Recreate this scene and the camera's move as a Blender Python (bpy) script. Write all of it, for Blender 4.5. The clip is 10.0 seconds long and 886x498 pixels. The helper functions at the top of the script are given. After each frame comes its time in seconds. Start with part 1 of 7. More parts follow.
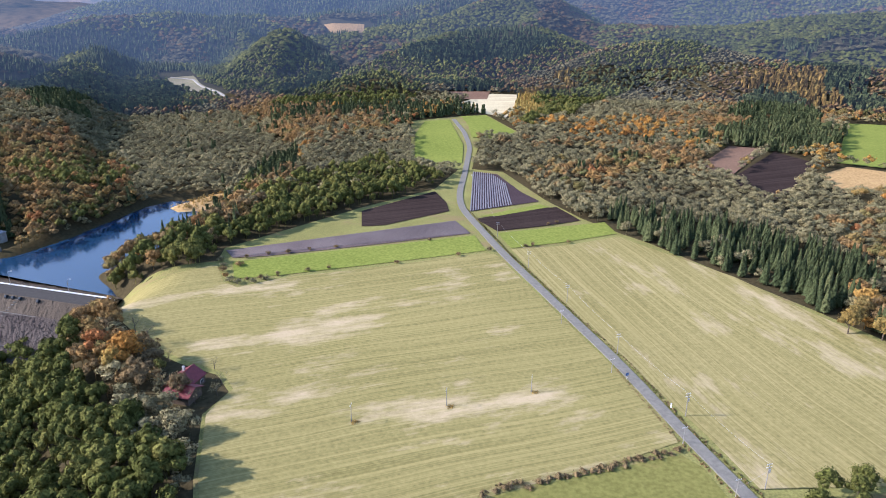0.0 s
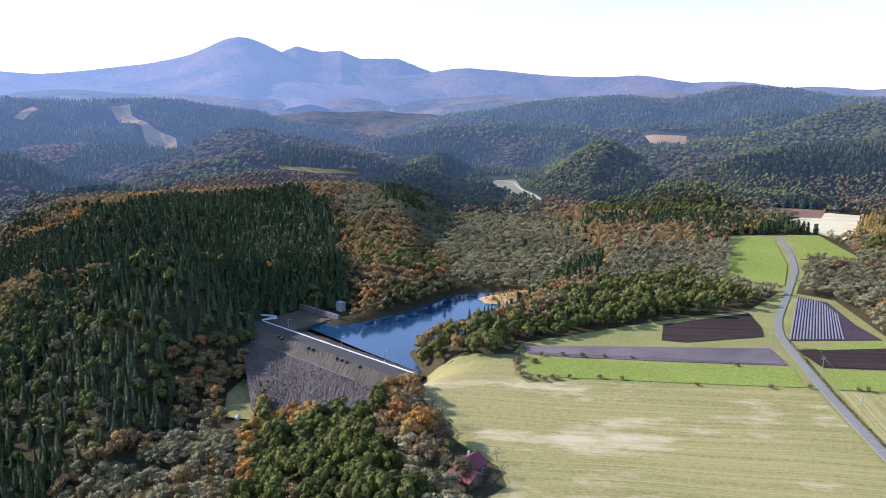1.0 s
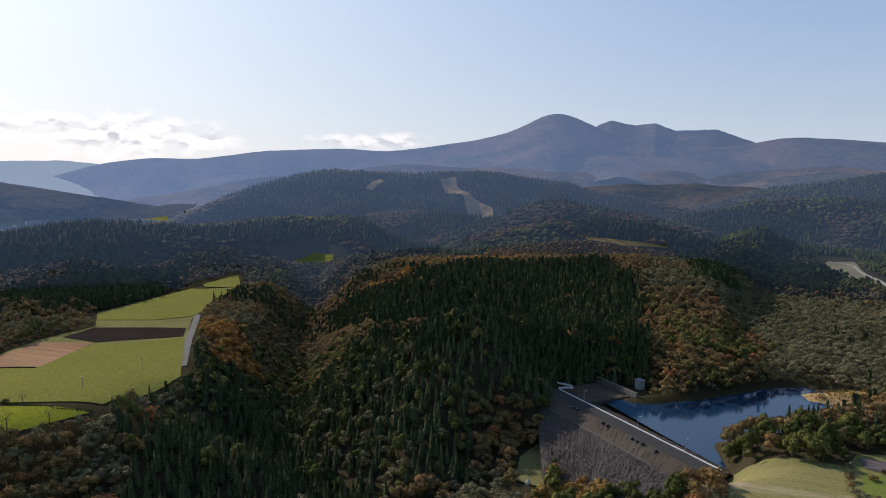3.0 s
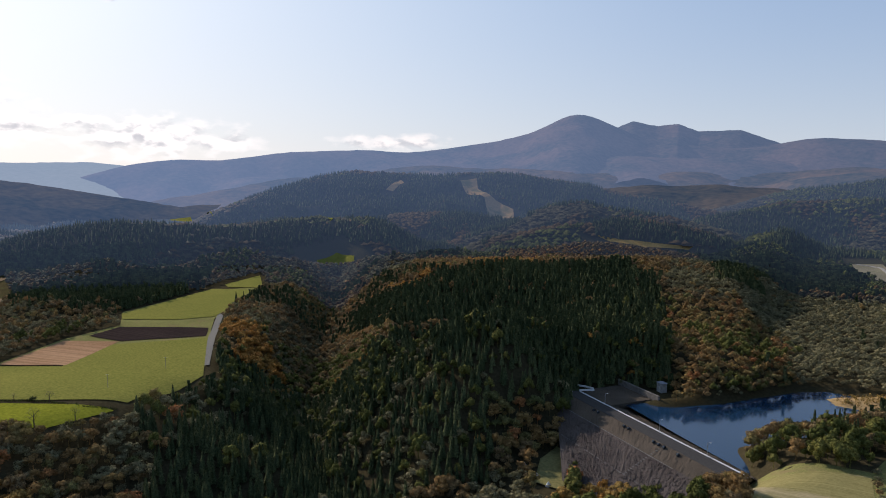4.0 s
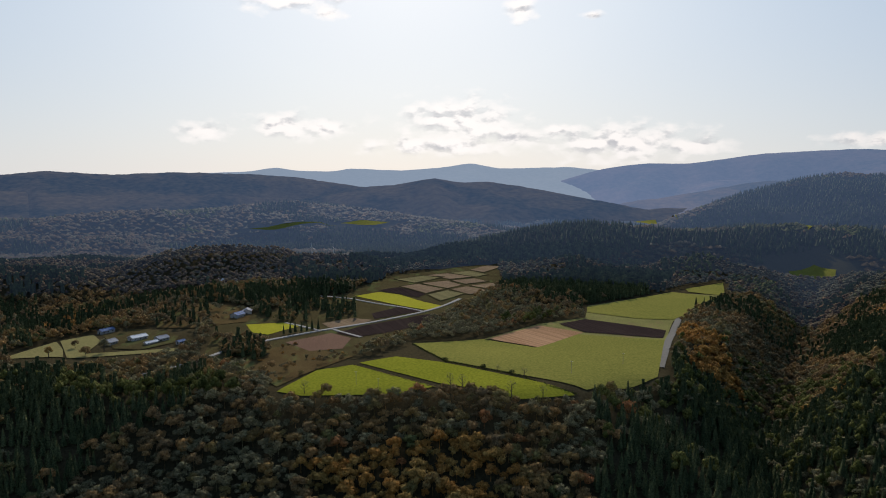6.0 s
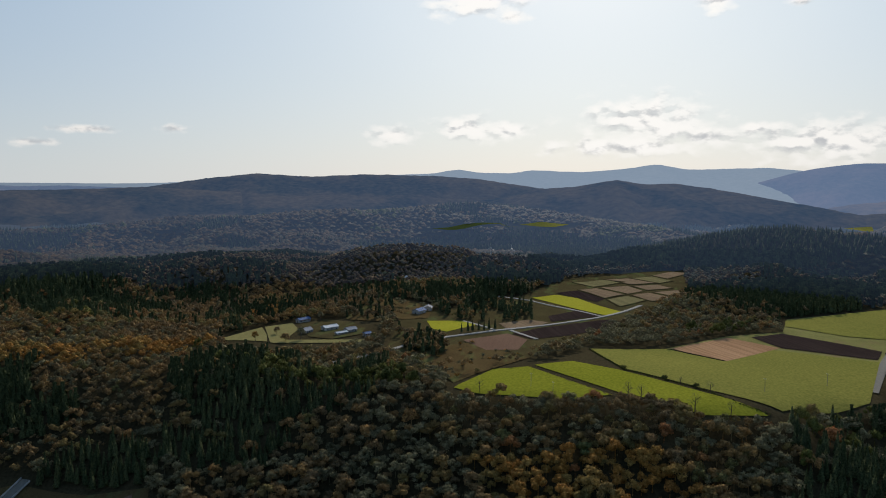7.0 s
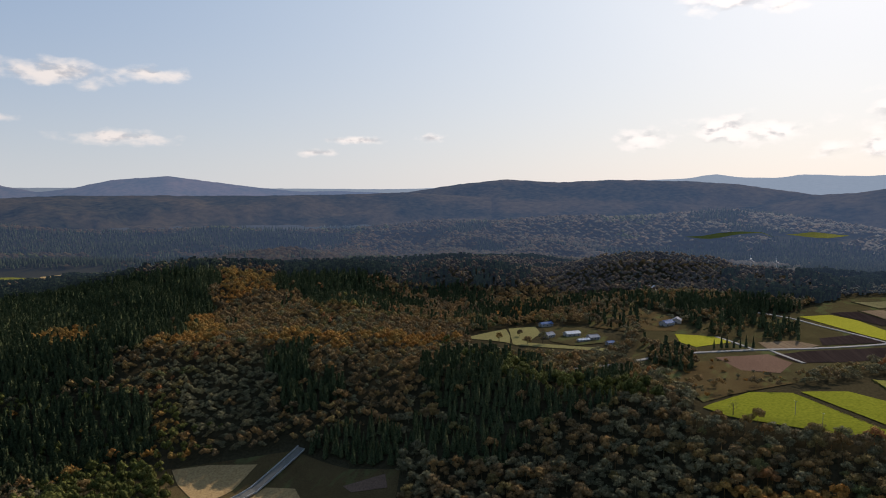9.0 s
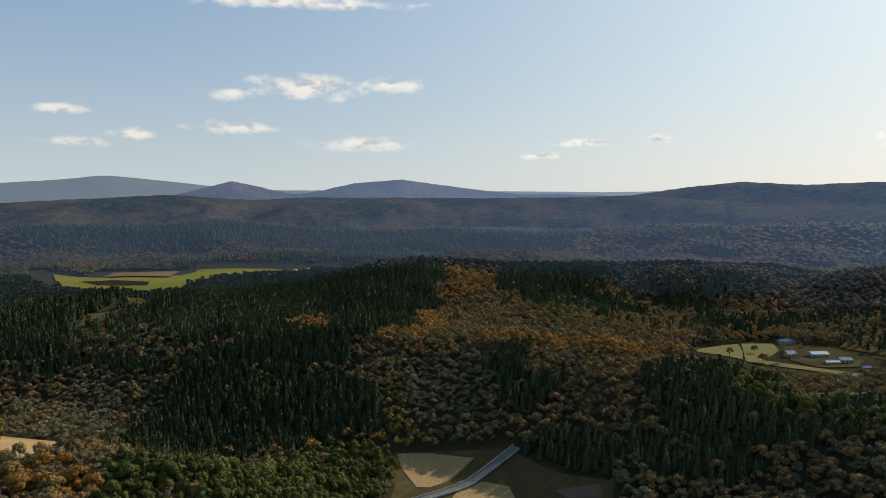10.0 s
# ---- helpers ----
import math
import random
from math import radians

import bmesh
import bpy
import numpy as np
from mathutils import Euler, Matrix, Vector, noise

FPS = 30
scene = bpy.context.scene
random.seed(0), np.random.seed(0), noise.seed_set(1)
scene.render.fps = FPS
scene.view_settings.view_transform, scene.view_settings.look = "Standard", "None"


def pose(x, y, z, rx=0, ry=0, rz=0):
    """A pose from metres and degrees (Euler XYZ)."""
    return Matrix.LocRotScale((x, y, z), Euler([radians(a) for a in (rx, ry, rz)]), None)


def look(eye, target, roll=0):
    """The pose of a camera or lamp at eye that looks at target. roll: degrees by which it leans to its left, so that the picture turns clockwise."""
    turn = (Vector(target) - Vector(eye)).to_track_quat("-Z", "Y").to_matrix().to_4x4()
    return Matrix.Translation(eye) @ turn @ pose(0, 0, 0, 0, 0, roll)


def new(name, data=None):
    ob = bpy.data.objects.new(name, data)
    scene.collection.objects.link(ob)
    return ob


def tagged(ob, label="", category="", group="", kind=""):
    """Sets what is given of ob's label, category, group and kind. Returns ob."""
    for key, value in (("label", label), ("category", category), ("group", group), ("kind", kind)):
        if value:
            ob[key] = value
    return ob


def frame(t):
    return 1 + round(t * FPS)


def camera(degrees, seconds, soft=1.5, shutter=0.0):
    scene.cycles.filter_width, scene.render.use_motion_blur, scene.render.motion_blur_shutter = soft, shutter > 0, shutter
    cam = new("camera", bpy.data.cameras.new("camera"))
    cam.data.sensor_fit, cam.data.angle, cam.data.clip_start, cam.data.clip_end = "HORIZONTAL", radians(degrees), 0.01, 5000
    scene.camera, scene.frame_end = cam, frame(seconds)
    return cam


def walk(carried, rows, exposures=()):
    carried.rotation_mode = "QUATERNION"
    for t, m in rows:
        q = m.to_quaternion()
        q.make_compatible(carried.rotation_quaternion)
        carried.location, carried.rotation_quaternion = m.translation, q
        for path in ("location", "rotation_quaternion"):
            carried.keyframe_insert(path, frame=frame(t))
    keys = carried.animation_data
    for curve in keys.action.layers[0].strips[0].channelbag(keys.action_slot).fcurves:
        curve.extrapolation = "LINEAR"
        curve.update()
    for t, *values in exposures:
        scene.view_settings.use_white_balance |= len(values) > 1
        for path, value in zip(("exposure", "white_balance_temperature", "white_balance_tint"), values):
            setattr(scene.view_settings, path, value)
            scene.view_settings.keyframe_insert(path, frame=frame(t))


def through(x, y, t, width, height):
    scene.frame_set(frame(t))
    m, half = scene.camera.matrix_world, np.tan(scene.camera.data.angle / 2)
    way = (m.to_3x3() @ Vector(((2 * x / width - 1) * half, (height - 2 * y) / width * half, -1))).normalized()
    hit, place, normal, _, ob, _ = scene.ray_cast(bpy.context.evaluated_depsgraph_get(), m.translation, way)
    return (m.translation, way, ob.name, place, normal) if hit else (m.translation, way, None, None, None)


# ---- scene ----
EXPOSURES = [(0.0, 1.22, 6000, 23), (0.5, 1.25, 5950, 23), (1.0, 1.2, 5780, 22), (1.5, 0.36, 6350, 19), (2.0, 0.02, 6450, 17), (2.5, -0.1, 6450, 16), (4.0, -0.08, 6650, 17), (5.0, -0.12, 6750, 17), (6.0, -0.28, 6750, 14), (7.5, -0.36, 6700, 10), (8.0, -0.33, 6700, 10), (8.5, -0.2, 6950, 18), (9.0, -0.22, 6950, 17), (9.5, -0.34, 6900, 10), (10.0, -0.18, 6900, 9)]
cam = camera(65.20, 10.0, 1.0)
EYE = 120.0
ROWS = [
    (0.0, 0.07, -20.32, -0.19),
    (0.5, 13.06, -16.31, -0.14),
    (1.0, 25.39, -11.74, 0.01),
    (1.5, 38.02, -7.15, -0.11),
    (2.0, 46.91, -6.01, 0.02),
    (2.5, 49.45, -5.94, 0.08),
    (4.0, 52.04, -5.78, 0.06),
    (4.5, 55.45, -5.73, 0.13),
    (5.0, 67.42, -5.66, -0.03),
    (5.5, 78.85, -5.67, 0.11),
    (6.0, 89.15, -5.47, 0.05),
    (7.5, 109.58, -5.27, -0.05),
    (8.0, 115.09, -5.14, -0.05),
    (8.5, 119.79, -5.03, -0.01),
    (9.0, 124.00, -4.88, -0.05),
    (9.5, 133.58, -4.79, -0.05),
    (10.0, 142.13, -4.68, -0.16),
]
walk(cam, [(t, pose(0, 0, EYE, 90 + pitch, roll, yaw)) for t, yaw, pitch, roll in ROWS], EXPOSURES)

# ---- light ----
SUN_BEARING, SUN_HEIGHT = -92.0, 29.0
world = bpy.data.worlds.new("sky")
scene.world = world
world.use_nodes = True
wn = world.node_tree.nodes
sky = wn.new("ShaderNodeTexSky")
sky.sky_type = "NISHITA"
sky.sun_disc = False
sky.sun_elevation = radians(SUN_HEIGHT)
sky.sun_rotation = radians(SUN_BEARING)
sky.altitude = 300
wl = world.node_tree.links


def wmath(op, a, b=None, c=None):
    n = wn.new("ShaderNodeMath")
    n.operation = op
    for k, v in enumerate((a, b, c)):
        if v is None:
            continue
        if isinstance(v, (int, float)):
            n.inputs[k].default_value = v
        else:
            wl.new(v, n.inputs[k])
    return n.outputs[0]


def wmix(fac, a, b):
    n = wn.new("ShaderNodeMix")
    n.data_type = "RGBA"
    wl.new(fac, n.inputs[0])
    for k, v in ((6, a), (7, b)):
        if isinstance(v, tuple):
            n.inputs[k].default_value = (*v, 1)
        else:
            wl.new(v, n.inputs[k])
    return n.outputs[2]


heaven = wn.new("ShaderNodeTexCoord").outputs["Generated"]
split = wn.new("ShaderNodeSeparateXYZ")
wl.new(heaven, split.inputs[0])
turn_deg = wmath("MULTIPLY", wmath("ARCTAN2", split.outputs[0], split.outputs[1]), 57.2958)
rise_deg = wmath("MULTIPLY", wmath("ARCSINE", split.outputs[2]), 57.2958)
place = wn.new("ShaderNodeCombineXYZ")
wl.new(turn_deg, place.inputs[0])
wl.new(rise_deg, place.inputs[1])
# thin milky haze, strongest at the horizon and round the sun
to_sun = wn.new("ShaderNodeVectorMath")
to_sun.operation = "DOT_PRODUCT"
to_sun.inputs[1].default_value = (math.sin(radians(SUN_BEARING)) * math.cos(radians(SUN_HEIGHT)), math.cos(radians(SUN_BEARING)) * math.cos(radians(SUN_HEIGHT)), math.sin(radians(SUN_HEIGHT)))
wl.new(heaven, to_sun.inputs[0])
glare = wmath("MINIMUM", wmath("MULTIPLY", wmath("POWER", wmath("MAXIMUM", to_sun.outputs["Value"], 0.0), 3.0), 1.25), 1.0)
rising = wmath("MAXIMUM", rise_deg, 0.0)
low = wmath("POWER", 2.718, wmath("MULTIPLY", rising, -0.085))
milk = wmath("MULTIPLY", wmath("POWER", 2.718, wmath("MULTIPLY", rising, -0.014)), 0.92)
veil = wmix(low, wmix(glare, (1.1, 2.4, 4.5), (4.4, 5.7, 6.7)), wmix(glare, (4.3, 5.0, 5.5), (6.3, 6.5, 6.6)))
air = wmix(milk, sky.outputs[0], veil)
# cumulus: bearing, height, half width, half height in degrees
CLOUDS = [
    (-101.5, 4.5, 3.1, 1.10),
    (-98.1, 4.4, 1.9, 0.80),
    (-87.7, 4.9, 5.2, 2.00),
    (-89.1, 3.0, 6.3, 0.90),
    (-83.2, 3.6, 2.7, 0.90),
    (-75.8, 3.2, 5.9, 1.40),
    (-70.1, 2.8, 3.1, 0.70),
    (-79.9, 4.2, 1.2, 0.50),
    (-55.8, 2.9, 3.3, 0.70),
    (-98.2, 13.2, 1.3, 0.50),
    (-82.9, 13.6, 1.2, 1.20),
    (-77.2, 12.9, 1.0, 0.30),
    (-74.7, 3.1, 5.9, 1.60),
    (-69.0, 2.9, 2.6, 0.70),
    (-56.1, 2.9, 4.2, 0.60),
] + [
    (-153.0, 8.2, 4.6, 0.86),
    (-146.5, 8.6, 2.6, 0.50),
    (-158.9, 7.6, 1.5, 0.50),
    (-170.6, 5.9, 1.8, 0.36),
    (-170.2, 3.6, 1.9, 0.36),
    (-158.5, 5.0, 3.0, 0.50),
    (-165.5, 4.3, 1.9, 0.43),
    (-148.8, 3.9, 3.5, 0.50),
    (-154.9, 14.6, 8.9, 0.50),
    (-101.2, 14.2, 4.4, 1.10),
    (-130.9, 4.0, 2.6, 0.29),
    (-124.9, 4.2, 1.3, 0.36),
    (-134.1, 3.0, 1.8, 0.29),
    (-107.9, 4.0, 2.0, 0.90),
]
near = 9.0
for cb, ce, cw, chh in CLOUDS:
    n = wn.new("ShaderNodeVectorMath")
    n.operation = "MULTIPLY_ADD"
    n.inputs[1].default_value, n.inputs[2].default_value = (1 / cw, 1 / chh, 0), (-cb / cw, -ce / chh, 0)
    wl.new(place.outputs[0], n.inputs[0])
    r = wn.new("ShaderNodeVectorMath")
    r.operation = "LENGTH"
    wl.new(n.outputs[0], r.inputs[0])
    near = wmath("MINIMUM", r.outputs["Value"], near)
puff = wn.new("ShaderNodeTexNoise")
puff.inputs["Scale"].default_value, puff.inputs["Detail"].default_value = 0.55, 6.0
squash = wn.new("ShaderNodeVectorMath")
squash.operation = "MULTIPLY"
squash.inputs[1].default_value = (1.0, 1.9, 1)
wl.new(place.outputs[0], squash.inputs[0])
wl.new(squash.outputs[0], puff.inputs["Vector"])
dense = wmath("ADD", wmath("SUBTRACT", 1.0, near), wmath("MULTIPLY", wmath("SUBTRACT", puff.outputs["Fac"], 0.5), 2.7))
cover = wn.new("ShaderNodeMapRange")
cover.interpolation_type = "SMOOTHSTEP"
cover.inputs["From Min"].default_value, cover.inputs["From Max"].default_value = -0.3, 0.9
cover.inputs["To Max"].default_value = 0.95
wl.new(dense, cover.inputs["Value"])
# undersides: where the cloud is denser a little higher up
higher = wn.new("ShaderNodeVectorMath")
higher.operation = "ADD"
higher.inputs[1].default_value = (0.15, 0.9, 0)
wl.new(squash.outputs[0], higher.inputs[0])
puff_up = wn.new("ShaderNodeTexNoise")
puff_up.inputs["Scale"].default_value, puff_up.inputs["Detail"].default_value = 0.55, 4.0
wl.new(higher.outputs[0], puff_up.inputs["Vector"])
thick = wn.new("ShaderNodeMapRange")
thick.interpolation_type = "SMOOTHSTEP"
thick.inputs["From Min"].default_value, thick.inputs["From Max"].default_value = -0.02, 0.2
wl.new(wmath("SUBTRACT", puff_up.outputs["Fac"], puff.outputs["Fac"]), thick.inputs["Value"])
cloud_col = wmix(thick.outputs[0], wmix(glare, (6.4, 6.3, 6.2), (8.6, 8.6, 8.5)), wmix(glare, (4.2, 4.4, 4.7), (4.5, 4.7, 5.0)))
full = wmix(cover.outputs[0], air, cloud_col)
wl.new(full, wn["Background"].inputs["Color"])
wn["Background"].inputs["Strength"].default_value = 0.145
sun = new("sun", bpy.data.lights.new("sun", "SUN"))
sun.data.energy, sun.data.angle, sun.data.color = 4.6, radians(0.53), (1.0, 0.95, 0.88)
sx, sy = math.sin(radians(SUN_BEARING)), math.cos(radians(SUN_BEARING))
ch = math.cos(radians(SUN_HEIGHT))
sun.matrix_world = look((sx * ch * 900, sy * ch * 900, 900 * math.sin(radians(SUN_HEIGHT))), (0, 0, 0))

# ---- materials ----
def material(name, rough=0.9, spec=0.2):
    m = bpy.data.materials.new(name)
    m.use_nodes = True
    b = m.node_tree.nodes["Principled BSDF"]
    b.inputs["Roughness"].default_value = rough
    b.inputs["Specular IOR Level"].default_value = spec
    return m, m.node_tree.nodes, m.node_tree.links, b


def noise_node(nt, ln, coord, scale, detail=5.0, stretch=None, turn=0.0, rough=0.5):
    if stretch:
        mp = nt.new("ShaderNodeMapping")
        mp.vector_type = "TEXTURE"
        mp.inputs["Scale"].default_value = tuple(1 / max(c, 1e-4) for c in stretch)
        mp.inputs["Rotation"].default_value = (0, 0, turn)
        ln.new(coord, mp.inputs["Vector"])
        coord = mp.outputs["Vector"]
    n = nt.new("ShaderNodeTexNoise")
    n.inputs["Scale"].default_value, n.inputs["Detail"].default_value = scale, detail
    n.inputs["Roughness"].default_value = rough
    ln.new(coord, n.inputs["Vector"])
    return n.outputs["Fac"]


def ramp(nt, ln, fac, stops):
    r = nt.new("ShaderNodeValToRGB")
    while len(r.color_ramp.elements) < len(stops):
        r.color_ramp.elements.new(0.5)
    for e, (p, c) in zip(r.color_ramp.elements, stops):
        e.position, e.color = p, (*c, 1)
    ln.new(fac, r.inputs["Fac"])
    return r.outputs["Color"]


def mix(nt, ln, fac, a, b, kind="MIX"):
    m = nt.new("ShaderNodeMix")
    m.data_type, m.blend_type = "RGBA", kind
    if isinstance(fac, float):
        m.inputs[0].default_value = fac
    else:
        ln.new(fac, m.inputs[0])
    for i, v in ((6, a), (7, b)):
        if isinstance(v, tuple):
            m.inputs[i].default_value = (*v, 1)
        else:
            ln.new(v, m.inputs[i])
    return m.outputs[2]


def bump(nt, ln, bsdf, height, strength, distance):
    b = nt.new("ShaderNodeBump")
    b.inputs["Strength"].default_value, b.inputs["Distance"].default_value = strength, distance
    ln.new(height, b.inputs["Height"])
    ln.new(b.outputs["Normal"], bsdf.inputs["Normal"])


def haze_emission(nt, ln, bsdf, colour, strength, base=1.2, more=0.6, grows=False):
    """Puts distance haze into a surface as bluish emission, stronger towards the sun's bearing and, if it grows, with
    distance.
    """
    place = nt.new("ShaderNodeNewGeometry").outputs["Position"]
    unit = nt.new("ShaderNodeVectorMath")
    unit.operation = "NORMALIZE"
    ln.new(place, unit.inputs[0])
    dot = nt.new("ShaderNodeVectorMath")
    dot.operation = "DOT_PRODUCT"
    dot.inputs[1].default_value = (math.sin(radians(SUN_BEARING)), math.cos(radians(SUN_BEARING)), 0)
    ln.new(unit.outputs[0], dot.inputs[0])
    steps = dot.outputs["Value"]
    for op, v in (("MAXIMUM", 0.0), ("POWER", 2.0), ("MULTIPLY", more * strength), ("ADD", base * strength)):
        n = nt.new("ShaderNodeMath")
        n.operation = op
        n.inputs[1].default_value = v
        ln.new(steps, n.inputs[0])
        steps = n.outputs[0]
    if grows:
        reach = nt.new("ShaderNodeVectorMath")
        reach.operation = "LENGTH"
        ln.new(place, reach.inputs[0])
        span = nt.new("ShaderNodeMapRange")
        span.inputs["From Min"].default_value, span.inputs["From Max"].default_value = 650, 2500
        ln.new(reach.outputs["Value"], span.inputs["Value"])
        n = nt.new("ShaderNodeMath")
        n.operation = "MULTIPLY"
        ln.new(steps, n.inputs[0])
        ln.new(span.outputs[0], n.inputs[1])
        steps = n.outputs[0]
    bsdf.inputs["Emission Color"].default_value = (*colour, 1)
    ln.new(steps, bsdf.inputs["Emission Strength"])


# strength and colour of the haze put into far materials
HAZE = 0.098
HAZE_BLUE = (0.35, 0.56, 1.0)


def soil_mat(name, dark, pale, size=0.05, turn=0.0, rows=0.0, patch=None, relief=0.3, air=0.0):
    """Ground with two scales of mottling, faint rows along one way, and patches of a third colour."""
    m, nt, ln, b = material(name, 1.0, 0.0)
    pos = nt.new("ShaderNodeNewGeometry").outputs["Position"]
    big = noise_node(nt, ln, pos, size * 0.25, 4)
    col = ramp(nt, ln, big, [(0.3, dark), (0.7, pale)])
    fine = noise_node(nt, ln, pos, size * 12, 6)
    col = mix(nt, ln, 0.45, col, ramp(nt, ln, fine, [(0.3, tuple(c * 0.55 for c in dark)), (0.7, tuple(min(1, c * 1.25) for c in pale))]))
    if rows:
        warp = nt.new("ShaderNodeTexNoise")
        warp.inputs["Scale"].default_value, warp.inputs["Detail"].default_value = 0.012, 1.0
        ln.new(pos, warp.inputs["Vector"])
        bend = nt.new("ShaderNodeVectorMath")
        bend.operation = "MULTIPLY_ADD"
        bend.inputs[1].default_value = (9, 9, 0)
        ln.new(warp.outputs["Color"], bend.inputs[0])
        ln.new(pos, bend.inputs[2])
        straight, pos = pos, bend.outputs[0]
        lines = noise_node(nt, ln, pos, 1.0, 2, (0.006, rows, 0.0), turn)
        col = mix(nt, ln, ramp(nt, ln, lines, [(0.42, (0, 0, 0)), (0.62, (0.6, 0.6, 0.6))]), col, tuple(min(1, c * 1.25) for c in pale))
        lines2 = noise_node(nt, ln, pos, 1.0, 2, (0.01, rows * 2.7, 0.0), turn)
        col = mix(nt, ln, ramp(nt, ln, lines2, [(0.48, (0, 0, 0)), (0.62, (0.5, 0.5, 0.5))]), col, tuple(c * 0.8 for c in dark))
        pos = straight
    if patch:
        where = noise_node(nt, ln, pos, size * 0.42, 8, (0.5, 1.3, 1), turn, 0.68)
        col = mix(nt, ln, ramp(nt, ln, where, [(0.53, (0, 0, 0)), (0.64, (0.85, 0.85, 0.85))]), col, patch)
    ln.new(col, b.inputs["Base Color"])
    bump(nt, ln, b, fine, relief, 0.6)
    # haze over far ground is emitted by the sheet itself
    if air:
        haze_emission(nt, ln, b, HAZE_BLUE, air, 1.1, 0.7, True)
    return m


def leaf_mat(name, stops, through_light=0.1, rough=0.75, air=0.0, mottle=0.34, gaps=0.0, clump=0.9):
    """Foliage; the colour runs over the stops with each tree's own tint and mottles within it, and gaps open between the clumps."""
    m, nt, ln, b = material(name, 0.9, 0.04)
    at = nt.new("ShaderNodeAttribute")
    at.attribute_name = "tint"
    pos = nt.new("ShaderNodeNewGeometry").outputs["Position"]
    col = ramp(nt, ln, at.outputs["Fac"], stops)
    # leaf tone varies; its dark mottles also paint shaded gaps between clumps
    mott = noise_node(nt, ln, pos, clump, 4, None, 0.0, 0.6)
    col = mix(nt, ln, 1.0, col, ramp(nt, ln, mott, [(0.34, (1 - 1.6 * mottle,) * 3), (0.64, (1 + mottle,) * 3)]), "MULTIPLY")
    ln.new(col, b.inputs["Base Color"])
    bump(nt, ln, b, mott, 1.0, 0.8)
    # far foliage emits the haze that lies before it
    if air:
        haze_emission(nt, ln, b, HAZE_BLUE, air, 1.1, 0.7, True)
    tr = nt.new("ShaderNodeBsdfTranslucent")
    ln.new(col, tr.inputs["Color"])
    ms = nt.new("ShaderNodeMixShader")
    ms.inputs[0].default_value = through_light
    ln.new(b.outputs[0], ms.inputs[1])
    ln.new(tr.outputs[0], ms.inputs[2])
    out = ms.outputs[0]
    if gaps:
        holes = noise_node(nt, ln, pos, clump * 1.3, 3, None, 0.0, 0.7)
        opened = nt.new("ShaderNodeMath")
        opened.operation = "LESS_THAN"
        opened.inputs[1].default_value = gaps
        ln.new(holes, opened.inputs[0])
        cut = nt.new("ShaderNodeMixShader")
        ln.new(opened.outputs[0], cut.inputs[0])
        ln.new(out, cut.inputs[1])
        ln.new(nt.new("ShaderNodeBsdfTransparent").outputs[0], cut.inputs[2])
        out = cut.outputs[0]
    ln.new(out, nt["Material Output"].inputs["Surface"])
    return m


def plain_mat(name, colour, rough=0.7, spec=0.3, metal=0.0, vary=0.25, size=0.6):
    m, nt, ln, b = material(name, rough, spec)
    b.inputs["Metallic"].default_value = metal
    pos = nt.new("ShaderNodeNewGeometry").outputs["Position"]
    n = noise_node(nt, ln, pos, size, 6)
    ln.new(ramp(nt, ln, n, [(0.3, tuple(c * (1 - vary) for c in colour)), (0.7, tuple(min(1, c * (1 + vary)) for c in colour))]), b.inputs["Base Color"])
    return m


